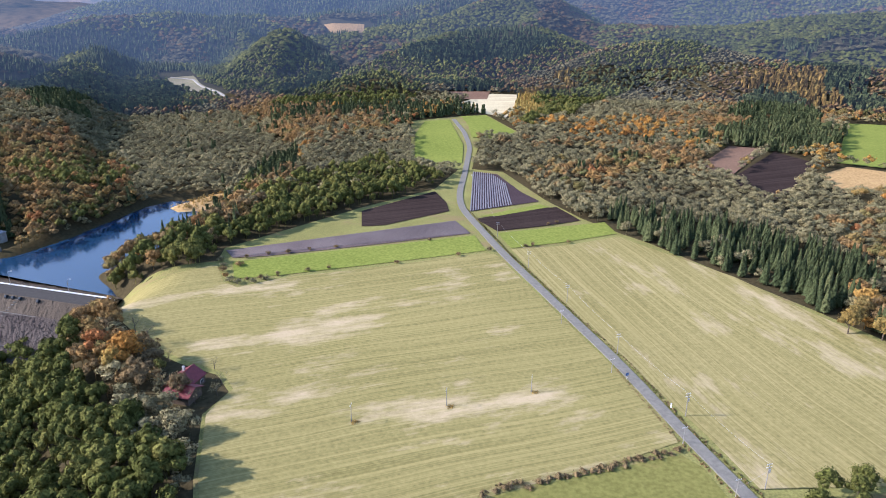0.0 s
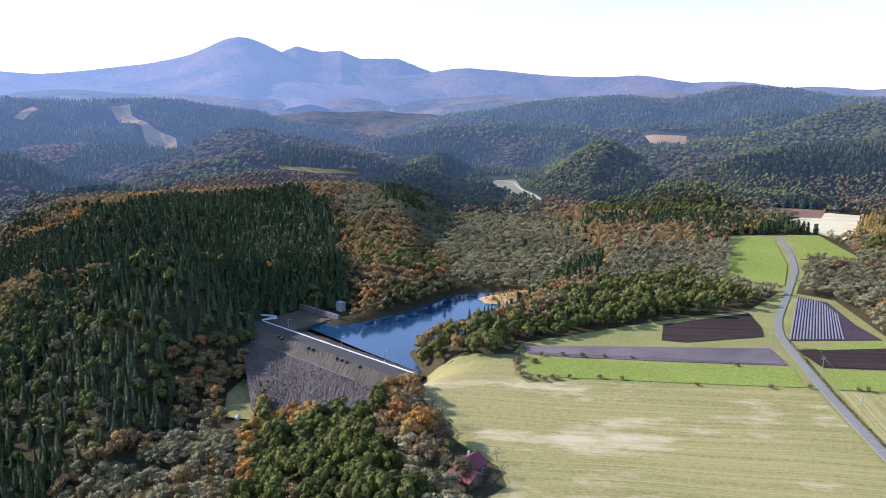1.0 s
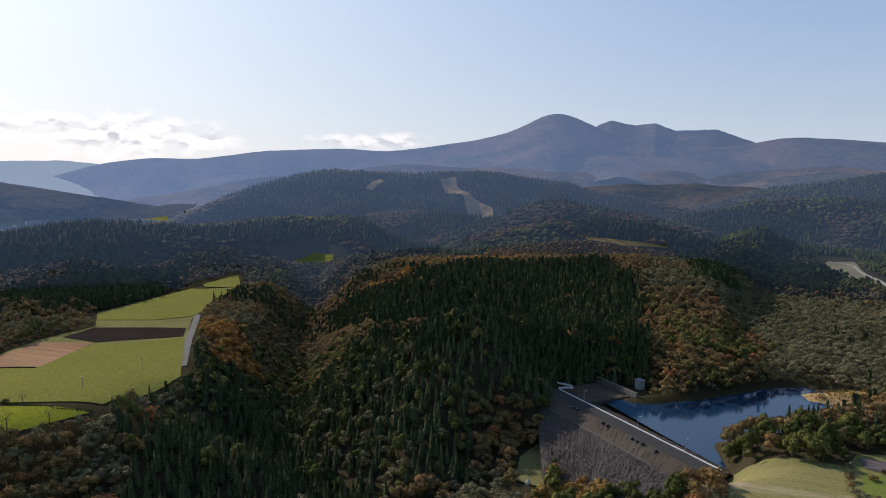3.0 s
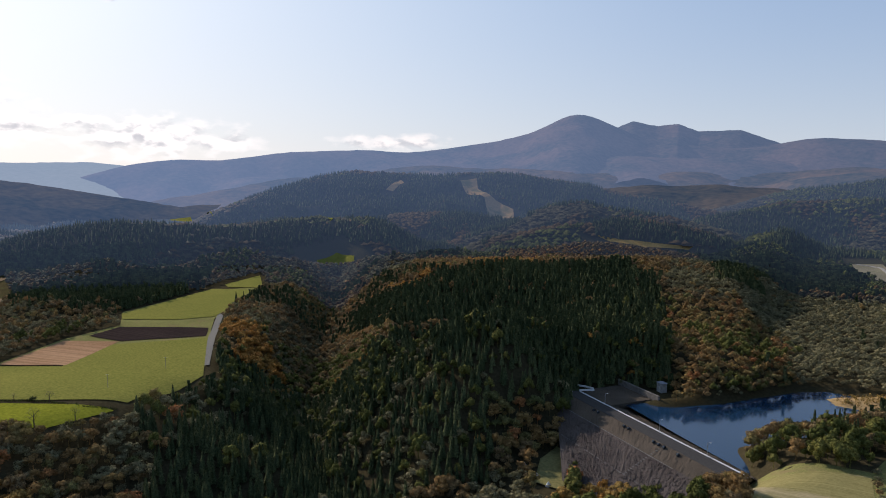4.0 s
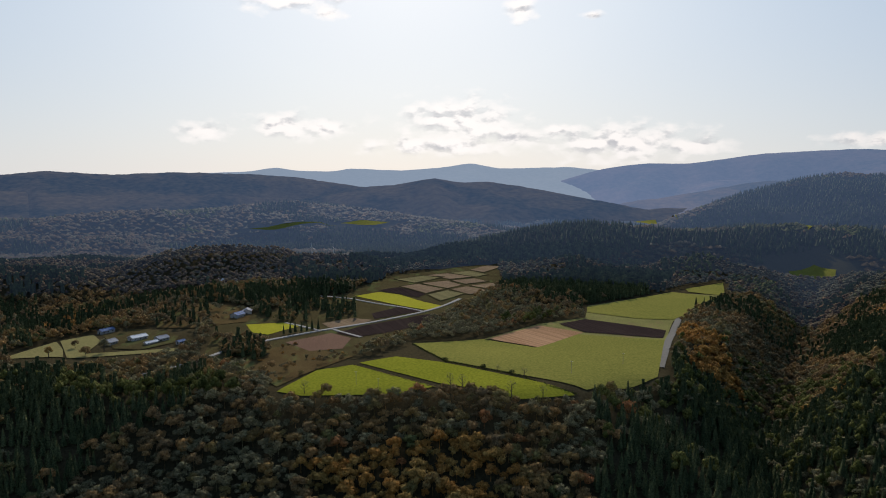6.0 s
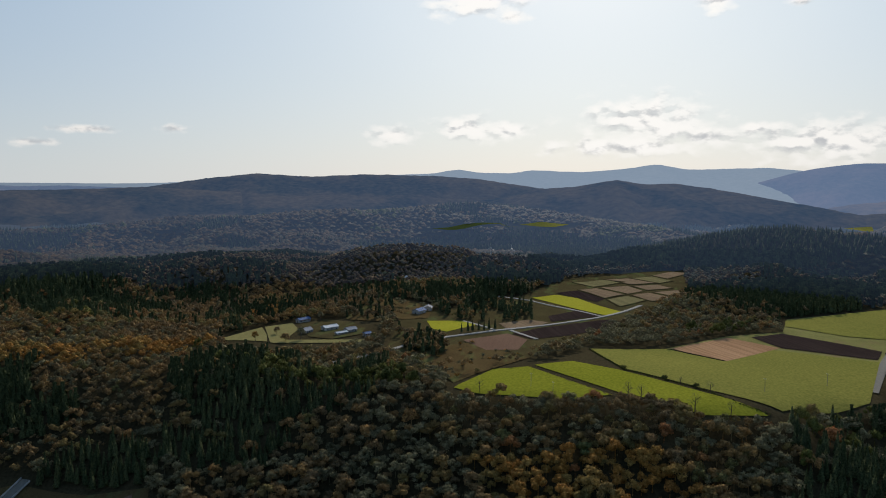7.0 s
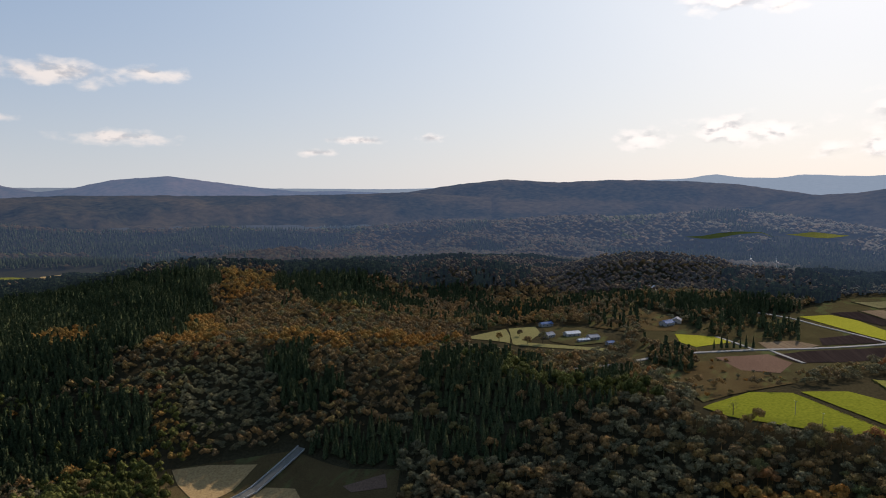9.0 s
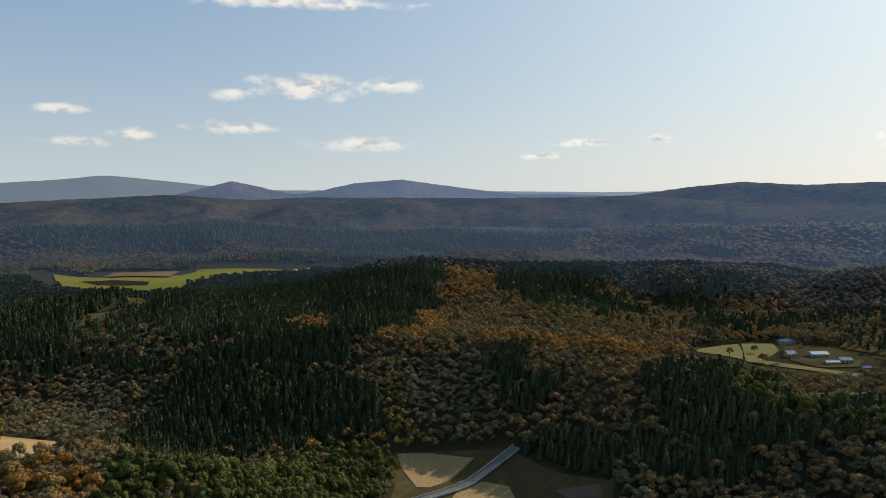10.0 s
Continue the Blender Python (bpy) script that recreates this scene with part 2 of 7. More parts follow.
MAT = {
    "ground": soil_mat("forest_floor", (0.030, 0.026, 0.014), (0.066, 0.053, 0.028), 0.05),
    # darker far copy of the floor, with haze painted in as emission
    "ground_far": soil_mat("backdrop_floor", (0.022, 0.022, 0.012), (0.044, 0.038, 0.02), 0.05, 0, 0, None, 0.3, HAZE),
    # far clearings emit the same painted haze
    "far_clearing": soil_mat("backdrop_clearing", (0.19, 0.118, 0.052), (0.27, 0.172, 0.08), 0.05, 0, 0, (0.10, 0.09, 0.04), 0.3, HAZE),
    "hay": soil_mat("mown_hay", (0.160, 0.143, 0.050), (0.225, 0.192, 0.080), 0.06, radians(18), 0.8, (0.39, 0.31, 0.195)),
    "hay2": soil_mat("mown_hay_far", (0.174, 0.151, 0.054), (0.240, 0.203, 0.088), 0.06, radians(-76), 0.7, (0.38, 0.305, 0.19)),
    "green": soil_mat("lush_grass", (0.125, 0.155, 0.032), (0.178, 0.200, 0.046), 0.06),
    "green2": soil_mat("autumn_meadow", (0.150, 0.165, 0.016), (0.215, 0.215, 0.026), 0.05),
    "green4": soil_mat("tired_lawn", (0.118, 0.122, 0.034), (0.170, 0.158, 0.050), 0.06, 0, 0, (0.20, 0.155, 0.06)),
    "green3": soil_mat("grazed_pasture", (0.140, 0.145, 0.034), (0.195, 0.182, 0.044), 0.05),
    "plough": soil_mat("ridged_soil", (0.072, 0.054, 0.050), (0.122, 0.094, 0.086), 0.1),
    "dark": soil_mat("dark_soil", (0.020, 0.014, 0.013), (0.040, 0.029, 0.025), 0.1, radians(20), 0.5),
    "mulch": soil_mat("mulch_soil", (0.036, 0.025, 0.029), (0.065, 0.047, 0.050), 0.1),
    "straw": soil_mat("pale_straw", (0.34, 0.285, 0.17), (0.46, 0.40, 0.26), 0.08, radians(10), 0.4),
    "tan": soil_mat("dry_stubble", (0.29, 0.185, 0.08), (0.40, 0.27, 0.125), 0.06),
    "brown": soil_mat("brown_soil", (0.122, 0.072, 0.050), (0.180, 0.115, 0.079), 0.08),
    "red": soil_mat("red_tilled_soil", (0.245, 0.137, 0.072), (0.331, 0.202, 0.115), 0.08, radians(30), 0.3),
    "yellow": soil_mat("yellow_crop", (0.245, 0.238, 0.022), (0.331, 0.310, 0.036), 0.06),
    "yellow2": soil_mat("ochre_meadow", (0.150, 0.136, 0.056), (0.205, 0.182, 0.074), 0.06),
    "rough": soil_mat("rough_heath", (0.055, 0.036, 0.017), (0.115, 0.082, 0.036), 0.12, 0, 0, (0.10, 0.11, 0.04)),
    "verge": soil_mat("rank_verge_grass", (0.122, 0.115, 0.043), (0.216, 0.209, 0.072), 0.12, 0, 0, (0.187, 0.137, 0.072)),
    "verge2": soil_mat("brown_verge_weeds", (0.042, 0.034, 0.016), (0.085, 0.07, 0.032), 0.12, 0, 0, (0.08, 0.09, 0.034)),
    "gravel": soil_mat("pale_gravel", (0.12, 0.112, 0.08), (0.21, 0.19, 0.14), 0.05, 0, 0, (0.11, 0.12, 0.06)),
    "mulch_film": plain_mat("pale_mulch_film", (0.13, 0.115, 0.12), 0.35, 0.5, 0, 0.2, 0.5),
    "furrow": soil_mat("furrow_soil", (0.101, 0.079, 0.076), (0.158, 0.130, 0.122), 0.2),
    "asphalt": plain_mat("worn_asphalt", (0.150, 0.142, 0.122), 0.95, 0.04, 0, 0.15, 0.8),
    "pale_road": plain_mat("pale_concrete_road", (0.27, 0.255, 0.23), 0.95, 0.04, 0, 0.15, 0.8),
    "dark_asphalt": plain_mat("dark_asphalt", (0.05, 0.047, 0.044), 0.95, 0.05, 0, 0.15, 0.8),
    # concrete darkened for the hill's shade on the spillway; berms and steps share it
    "dim_concrete": plain_mat("shade_toned_concrete", (0.125, 0.116, 0.104), 0.9, 0.15, 0, 0.25, 0.6),
    "concrete": plain_mat("weathered_concrete", (0.360, 0.353, 0.331), 0.85, 0.2, 0, 0.2, 0.7),
    "white": plain_mat("white_paint", (0.576, 0.576, 0.562), 0.6, 0.3, 0, 0.06, 0.5),
    "rock": soil_mat("dam_rubble", (0.058, 0.047, 0.042), (0.118, 0.098, 0.086), 0.35, 0, 0, None, 0.8),
    "riprap": soil_mat("brown_riprap", (0.058, 0.047, 0.036), (0.120, 0.097, 0.074), 0.3, 0, 0, None, 0.8),
    "paddy": soil_mat("dry_paddy", (0.135, 0.095, 0.060), (0.200, 0.145, 0.090), 0.07, radians(35), 0.4),
    "paddy2": soil_mat("grassy_paddy", (0.120, 0.108, 0.052), (0.175, 0.152, 0.072), 0.07, radians(35), 0.4),
    "red_roof": plain_mat("red_sheet_roof", (0.15, 0.022, 0.024), 0.5, 0.4, 0.0, 0.25, 1.2),
    "blue_roof": plain_mat("blue_sheet_roof", (0.072, 0.130, 0.252), 0.75, 0.1, 0.0, 0.2, 1.0),
    "grey_roof": plain_mat("grey_sheet_roof", (0.25, 0.26, 0.28), 0.75, 0.1, 0.0, 0.15, 1.0),
    "pale_roof": plain_mat("pale_sheet_roof", (0.62, 0.62, 0.61), 0.8, 0.08, 0.0, 0.15, 1.0),
    "wall": plain_mat("house_wall", (0.360, 0.331, 0.288), 0.85, 0.2, 0, 0.15, 0.8),
    "glass": plain_mat("dark_window", (0.029, 0.036, 0.043), 0.1, 0.5, 0, 0.1),
    "bark": plain_mat("bark", (0.094, 0.072, 0.054), 0.9, 0.1, 0, 0.3, 2.0),
    "wood": plain_mat("grey_pole_wood", (0.235, 0.222, 0.200), 0.8, 0.2, 0, 0.15, 2.0),
    "metal": plain_mat("galvanised_metal", (0.396, 0.403, 0.410), 0.4, 0.5, 0.7, 0.1, 2.0),
}
STOPS = {
    "cedar": ([(0.0, (0.040, 0.054, 0.024)), (0.5, (0.064, 0.080, 0.034)), (1.0, (0.106, 0.117, 0.050))], 0.05),
    "pine": ([(0.0, (0.062, 0.071, 0.020)), (0.5, (0.104, 0.111, 0.029)), (1.0, (0.172, 0.160, 0.044))], 0.10),
    "larch": ([(0.0, (0.256, 0.165, 0.052)), (0.5, (0.339, 0.224, 0.063)), (1.0, (0.349, 0.267, 0.086))], 0.12),
    "gold": ([(0.0, (0.292, 0.142, 0.040)), (0.4, (0.376, 0.184, 0.044)), (0.7, (0.338, 0.207, 0.060)), (1.0, (0.182, 0.146, 0.050))], 0.12),
    "autumn": ([(0.0, (0.156, 0.114, 0.060)), (0.3, (0.219, 0.146, 0.067)), (0.55, (0.280, 0.165, 0.062)), (0.75, (0.230, 0.171, 0.063)), (0.9, (0.119, 0.132, 0.049)), (1.0, (0.335, 0.143, 0.055))], 0.10),
    "bare": ([(0.0, (0.140, 0.126, 0.068)), (0.5, (0.198, 0.176, 0.092)), (1.0, (0.265, 0.226, 0.115))], 0.08),
}
GAPS = {"cedar": 0.0, "larch": 0.40, "pine": 0.45, "gold": 0.47, "autumn": 0.48, "bare": 0.50}
LEAF = {k: leaf_mat(k + "_foliage", *v, 0.75, 0.0, 0.34, GAPS[k], 1.15) for k, v in STOPS.items()}
# far and middle woods: foliage darkened for shade within crowns, haze added as emission
DISTANT, MIDDLE = ({k: leaf_mat(word + k, [(p, tuple(c * (green if k in ("cedar", "pine") else brown) for c in col)) for p, col in stops], through, 0.9, HAZE, 0.4, 0.0, 0.12) for k, (stops, through) in STOPS.items()} for word, green, brown in (("backdrop_", 0.55, 0.25), ("hazy_", 0.8, 0.5)))


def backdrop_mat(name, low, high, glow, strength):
    """Far wooded hills, with the haze before them put in as emission."""
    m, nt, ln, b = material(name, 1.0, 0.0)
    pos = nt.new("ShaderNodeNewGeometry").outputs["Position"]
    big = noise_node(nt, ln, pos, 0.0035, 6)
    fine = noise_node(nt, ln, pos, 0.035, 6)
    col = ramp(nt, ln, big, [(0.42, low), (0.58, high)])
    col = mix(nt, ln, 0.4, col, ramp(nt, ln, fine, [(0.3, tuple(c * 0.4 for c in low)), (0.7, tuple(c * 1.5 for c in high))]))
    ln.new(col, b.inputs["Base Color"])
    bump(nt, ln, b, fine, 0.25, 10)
    haze_emission(nt, ln, b, glow, strength, 0.75, 0.7)
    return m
# ---- land form ----
def bearing(b, d):
    """Plan position at b degrees right of ahead and d metres away."""
    return d * math.sin(radians(b)), d * math.cos(radians(b))


def lattice(ix, iy, seed):
    n = (ix.astype(np.int64) * 374761393 + iy.astype(np.int64) * 668265263 + seed * 974634777) & 0xFFFFFFFF
    n = ((n ^ (n >> 13)) * 1274126177) & 0xFFFFFFFF
    return ((n ^ (n >> 16)) & 0xFFFF) / 65535.0


def value_noise(x, y, seed=0):
    ix, iy = np.floor(x), np.floor(y)
    u, v = x - ix, y - iy
    u, v = u * u * (3 - 2 * u), v * v * (3 - 2 * v)
    a, b = lattice(ix, iy, seed), lattice(ix + 1, iy, seed)
    c, d = lattice(ix, iy + 1, seed), lattice(ix + 1, iy + 1, seed)
    return (a + (b - a) * u) * (1 - v) + (c + (d - c) * u) * v


def fbm(x, y, size, octaves=4, seed=0):
    """Layered noise, about -1 to 1; size: metres of the largest swell."""
    total, amount, x, y = 0.0, 1.0, np.asarray(x, float) / size, np.asarray(y, float) / size
    for k in range(octaves):
        total = total + amount * (2 * value_noise(x, y, seed + 7 * k) - 1)
        x, y, amount = x * 2.03 + 11.3, y * 2.03 - 4.7, amount * 0.5
    return total / 1.6


def along(x, y, line):
    """Distance to a line of (x, y, value) points, and the value at the nearest place on it."""
    best, val = np.full(np.shape(x), 1e9), np.zeros(np.shape(x))
    for (ax, ay, av), (bx, by, bv) in zip(line[:-1], line[1:]):
        dx, dy = bx - ax, by - ay
        s = np.clip(((x - ax) * dx + (y - ay) * dy) / (dx * dx + dy * dy), 0, 1)
        d = np.hypot(x - ax - s * dx, y - ay - s * dy)
        near = d < best
        best, val = np.where(near, d, best), np.where(near, av + s * (bv - av), val)
    return best, val


def by_bearing(rows):
    return [(*bearing(b, d), z) for b, d, z in rows]


def smooth_max(a, b, k):
    h = np.clip(0.5 + 0.5 * (a - b) / k, 0, 1)
    return b + (a - b) * h + k * h * (1 - h)


# ridges: bearing, distance, height; then the slope of the flanks and the round of the crest
RIDGES = [
    # brow of the cedar hill
    ([(-58.4, 430, 20), (-56.7, 430, 22), (-54.1, 432, 27), (-51.4, 436, 31), (-47.4, 442, 30), (-43.2, 452, 26), (-38.7, 470, 20), (-35.3, 492, 13)], 1.25, 10),
    # broad top of the cedar hill
    ([(-57.6, 620, 8), (-54.9, 670, 12), (-51.8, 710, 20), (-49, 740, 24), (-45, 760, 22), (-40.7, 770, 23), (-37.6, 770, 27), (-35.5, 760, 28), (-34, 730, 23)], 0.3, 80),
    # spur down to the reservoir
    ([(-34, 730, 22), (-32.2, 650, 7), (-29.9, 580, -4), (-27.7, 535, -12), (-26.3, 505, -17)], 0.55, 22),
    # orange ridge behind it
    ([(-50.8, 1000, -5), (-49, 1000, 1), (-47, 1000, 10), (-42.8, 1010, 14), (-40.2, 1030, 19), (-37.5, 1030, 15), (-33.9, 1030, 9), (-32.1, 1000, 6), (-29.3, 960, -12), (-27.5, 920, -27)], 0.53, 24),
    # cedar back
    ([(-50.5, 1230, -13), (-48.9, 1250, 4), (-46.9, 1250, 13), (-44.8, 1260, 25), (-42.6, 1280, 36), (-40.5, 1280, 37), (-38.3, 1280, 44), (-35.6, 1270, 42), (-32, 1250, 29), (-29.3, 1230, 13), (-28.1, 1200, 0), (-26.5, 1150, -20)], 0.53, 36),
    # pale leafless ridge
    ([(-50.7, 1450, -38), (-50.1, 1480, -12), (-48.4, 1500, 5), (-46, 1520, 20), (-44.7, 1540, 39), (-42.6, 1560, 59), (-40.4, 1560, 65), (-38.7, 1560, 52), (-36.5, 1550, 45), (-33.8, 1540, 35), (-30.2, 1500, 15)], 0.53, 36),
    # scarred hill
    ([(-71.6, 1950, 3), (-69.8, 2000, 32), (-67.6, 2050, 58), (-65.8, 2100, 78), (-64, 2150, 101), (-61.7, 2200, 125), (-59.3, 2250, 140), (-55.4, 2300, 131), (-52.4, 2300, 127), (-50.1, 2320, 132), (-47.3, 2320, 134), (-45.5, 2300, 131), (-43.3, 2280, 115), (-40.6, 2250, 97), (-38, 2200, 75), (-35.1, 2150, 57), (-31.5, 2100, 28), (-28.8, 2050, 8)], 0.53, 72),
    # low ridge before the scarred hill
    ([(-71.6, 1600, 10), (-68.5, 1600, 11), (-66.7, 1600, 21), (-64.9, 1610, 26), (-63.1, 1620, 18), (-59.9, 1650, 2), (-58.4, 1680, 14), (-55.5, 1700, 29), (-53.3, 1720, 31), (-50.5, 1720, 31), (-48.2, 1700, 21)], 0.44, 42),
    # brown mound
    ([(-62.2, 880, -3), (-59.9, 880, 2), (-58.5, 890, 10), (-56.6, 900, 15), (-54.7, 900, 13), (-52.8, 890, 6)], 0.7, 21),
    # dark back beyond the pastures
    ([(-87.5, 1150, 10), (-84.7, 1200, 22), (-81.4, 1230, 35), (-79.2, 1250, 41), (-76.9, 1250, 45), (-74.7, 1260, 40), (-72.5, 1270, 35), (-70.4, 1280, 30), (-68.3, 1300, 33), (-65.1, 1330, 35), (-62.4, 1360, 40), (-60.6, 1360, 38), (-58.5, 1350, 43)], 0.49, 48),
    # broadleaf mound by the terraces
    ([(-85.1, 950, 4), (-83.7, 950, 14), (-81.4, 960, 18), (-79.1, 960, 16), (-77.7, 950, 10), (-76.4, 930, -1)], 0.61, 24),
    # broadleaf knoll above the pasture
    ([(-75.5, 1020, -13), (-72.4, 1020, -4), (-70.3, 1020, 10), (-68.7, 1020, 18), (-66.6, 1010, 10), (-65, 1000, 1)], 0.61, 21),
    # long low ridge
    ([(-121.8, 1850, 17), (-118.3, 1850, 33), (-114.6, 1900, 39), (-110.7, 1900, 41), (-107.4, 1950, 48), (-104.4, 1980, 57), (-101.3, 2000, 64), (-97.7, 2000, 50), (-93.1, 1950, 30), (-88.9, 1900, 14)], 0.35, 54),
    # woods round the masts
    ([(-115.9, 930, 4), (-113.2, 930, 13), (-110.8, 940, 24), (-108.7, 950, 27), (-105.8, 960, 28), (-102.3, 970, 24), (-100.9, 980, 14), (-96.8, 980, 11), (-95, 970, 5), (-93.1, 950, -4)], 0.44, 36),
    # long dark shelf to the rear
    ([(-200, 2000, 36), (-183.6, 2000, 37), (-177.9, 2000, 29), (-174.7, 2000, 26), (-173, 1980, 35), (-169.5, 1950, 31), (-165.7, 1950, 33), (-162.4, 1950, 38), (-159.5, 1950, 41), (-157.4, 1950, 31), (-152.5, 1950, 15), (-146, 1950, 14), (-142.1, 1950, 16), (-136.7, 1950, 9), (-132.1, 1950, 4), (-127.7, 1950, 20), (-123.4, 1930, 31), (-119.3, 1900, 31), (-115.4, 1880, 45), (-111.8, 1870, 48)], 0.39, 48),
    # broadleaf foot of the shelf
    ([(-198, 1350, -2), (-181, 1350, -1), (-174.9, 1350, -10), (-171.4, 1350, -7), (-167.7, 1340, -12), (-163.8, 1340, -11), (-157.4, 1350, -3), (-150.7, 1350, -8), (-146.1, 1350, -14), (-142.1, 1350, -8), (-136.7, 1400, -1)], 0.35, 36),
    # golden hill
    ([(-155.3, 760, 2), (-150.7, 800, 10), (-148.9, 830, 17), (-146.1, 850, 26), (-143.7, 860, 28), (-139, 860, 22), (-136.7, 860, 17), (-132.1, 870, 20), (-129.4, 880, 17), (-126.7, 880, 8), (-123.3, 900, 18), (-120, 900, 16), (-118, 880, 10)], 0.35, 50),
    # cedars before the long meadow
    ([(-178.2, 760, 6), (-175, 770, 3), (-171.5, 780, 6), (-167.8, 790, 8), (-166.2, 780, 7)], 0.35, 30),
    # golden strip
    ([(-140.4, 545, -16), (-138.5, 550, -9), (-136.6, 555, -8), (-132.9, 560, -8), (-129.7, 565, -10), (-127.4, 565, -12), (-123.9, 560, -12), (-121.4, 550, -16)], 0.75, 14),
    # cedar spur before the valley
    ([(-168.1, 490, -45), (-165.3, 505, -26), (-162.8, 515, -20), (-158.9, 520, -20), (-155.4, 525, -20), (-150.8, 525, -26), (-148.4, 515, -34)], 0.6, 16),
    # level blue ridge
    ([(-29.3, 2350, 29), (-27.4, 2380, 58), (-24.7, 2400, 84), (-21.5, 2420, 96), (-18.3, 2450, 124), (-15.6, 2450, 139), (-13, 2450, 142), (-10.4, 2450, 144), (-7.9, 2450, 133), (-5, 2450, 150), (-3.5, 2450, 171), (-1.9, 2450, 175), (0.7, 2450, 166), (3.6, 2450, 141), (6.3, 2450, 137)], 0.44, 54),
    # wooded back of the valley
    ([(-29.3, 1750, 32), (-25.4, 1850, 61), (-21.9, 1880, 69), (-20.1, 1880, 68), (-17.3, 1880, 55), (-15.5, 1880, 62), (-12.9, 1880, 55), (-10.3, 1880, 59), (-8.6, 1880, 69), (-4.9, 1880, 63), (-1.8, 1900, 89), (0.8, 1900, 108)], 0.49, 36),
    # dark hill at the valley mouth
    ([(-27.7, 1100, 11), (-25.1, 1280, 34), (-23.3, 1280, 32), (-21.9, 1250, 17), (-20.5, 1220, -2)], 0.73, 24),
    # cedar spur at the valley mouth
    ([(-28.1, 1000, 12), (-25.6, 1000, 26), (-23.9, 990, 19), (-22.3, 960, 1), (-20.4, 930, -15)], 0.79, 18),
    # green hill across the valley
    ([(-18.8, 1150, -13), (-17.9, 1170, 9), (-16.6, 1190, 31), (-14.8, 1200, 45), (-12.8, 1210, 59), (-12, 1210, 59), (-10.8, 1200, 45), (-9.7, 1180, 23)], 0.7, 27),
    # small green hill
    ([(-12.6, 840, -8), (-11.1, 850, 1), (-8.7, 860, 13), (-6.6, 860, 19), (-5, 870, 22), (-3.7, 860, 17), (-2.4, 850, 8), (-1.1, 850, 10)], 0.58, 24),
    # cedar hill to the east
    ([(-4.6, 1120, 16), (-2.3, 1150, 37), (0.3, 1180, 51), (2.9, 1200, 56), (4.6, 1200, 59), (6.9, 1200, 62)], 0.61, 27),
    # green back to the east
    ([(-7.2, 1500, 37), (-4.8, 1550, 48), (-0.9, 1600, 65), (0.9, 1620, 78), (2.7, 1650, 99), (4.4, 1680, 117), (6.6, 1700, 122)], 0.49, 42),
    # pine hill by the road end
    ([(6.2, 850, -12), (7.1, 900, -7), (9.7, 980, 18), (12.2, 1020, 33), (13.9, 1050, 42), (15.9, 1060, 48), (18.8, 1060, 51), (20.8, 1040, 46), (23.2, 1000, 38), (25.9, 970, 33), (31.8, 960, 31)], 0.46, 36),
    # woods behind the pine hill
    ([(7.8, 1450, 10), (9.5, 1480, 23), (12.1, 1500, 49), (13.7, 1500, 57), (17.9, 1500, 52), (21.8, 1500, 59), (25.4, 1500, 71), (31.1, 1500, 83)], 0.46, 42),
    # eastern ridge
    ([(-1.1, 2300, 122), (5, 2350, 116), (13.5, 2350, 108), (19.5, 2350, 120), (25.1, 2350, 128), (30.8, 2350, 135)], 0.44, 54),
    # abutment of the dam
    ([(-55, 396, -8), (-52, 400, -6), (-47, 415, -6), (-44.5, 420, -9)], 0.6, 12),
    # spurs and shelves of the near woods
    ([(-156, 560, -20), (-146, 560, -2), (-136, 550, 2), (-126, 540, -8), (-120, 560, -10)], 0.42, 30),
    ([(-150, 440, -42), (-149, 560, 0), (-148, 760, 12)], 0.42, 30),
    ([(-131, 430, -35), (-130, 540, 0), (-132, 680, 10)], 0.42, 30),
    ([(-166, 520, -38), (-164, 700, -4)], 0.42, 35),
    ([(-72, 480, -8), (-70, 540, -6), (-67, 640, -8), (-65.5, 800, -4), (-65, 950, 0)], 0.55, 22),
    ([(-185, 350, -20), (-170, 330, -28), (-160, 330, -30), (-152, 330, -40)], 0.3, 40),
]
# the wood that stands between the level fields
LATE_RIDGES = [
    # wood between terraces and pasture
    ([(-92.2, 640, -27), (-90.3, 670, -19), (-88.4, 690, -9), (-85.1, 720, 1), (-82.3, 730, 6), (-80, 720, -1), (-78.1, 700, -11)], 0.3, 30),
]
# valleys: bearing, distance, floor height; then the half width of the floor and the slope of the sides
VALLEYS = [
    ([(-19, 1500, -2), (-21, 1150, -10), (-20, 800, -13), (-20, 560, -14)], 75, 0.62),
    ([(-32, 392, -22), (-27, 416, -22), (-23.5, 446, -22), (-21, 480, -19)], 19, 0.5),
    ([(-41, 342, -29), (-47, 325, -34), (-54, 300, -44), (-64, 270, -56)], 18, 1.0),
    ([(-41.1, 427, -15), (-28.5, 325, -15)], 6, 1.0),
    ([(-41, 344, -28), (-36, 322, -27)], 10, 0.8),
    ([(-39, 440, -16.5), (-34.5, 450, -16.5)], 14, 1.0),
    ([(-57, 310, -56), (-62, 400, -53), (-63.5, 475, -50), (-62, 600, -46), (-61, 800, -42), (-61, 1100, -40)], 8, 0.85),
    ([(-64, 270, -57), (-80, 235, -58), (-112, 260, -58), (-138, 360, -56), (-150, 420, -52), (-168, 520, -46), (-185, 700, -40)], 26, 0.33),
]
# broad low ground from which the spurs rise, in the form of the valleys
HOLLOWS = [
    ([(-46, 345, -48), (-52, 400, -50), (-58, 430, -52), (-62, 560, -48), (-61, 900, -44)], 55, 0.5),
]
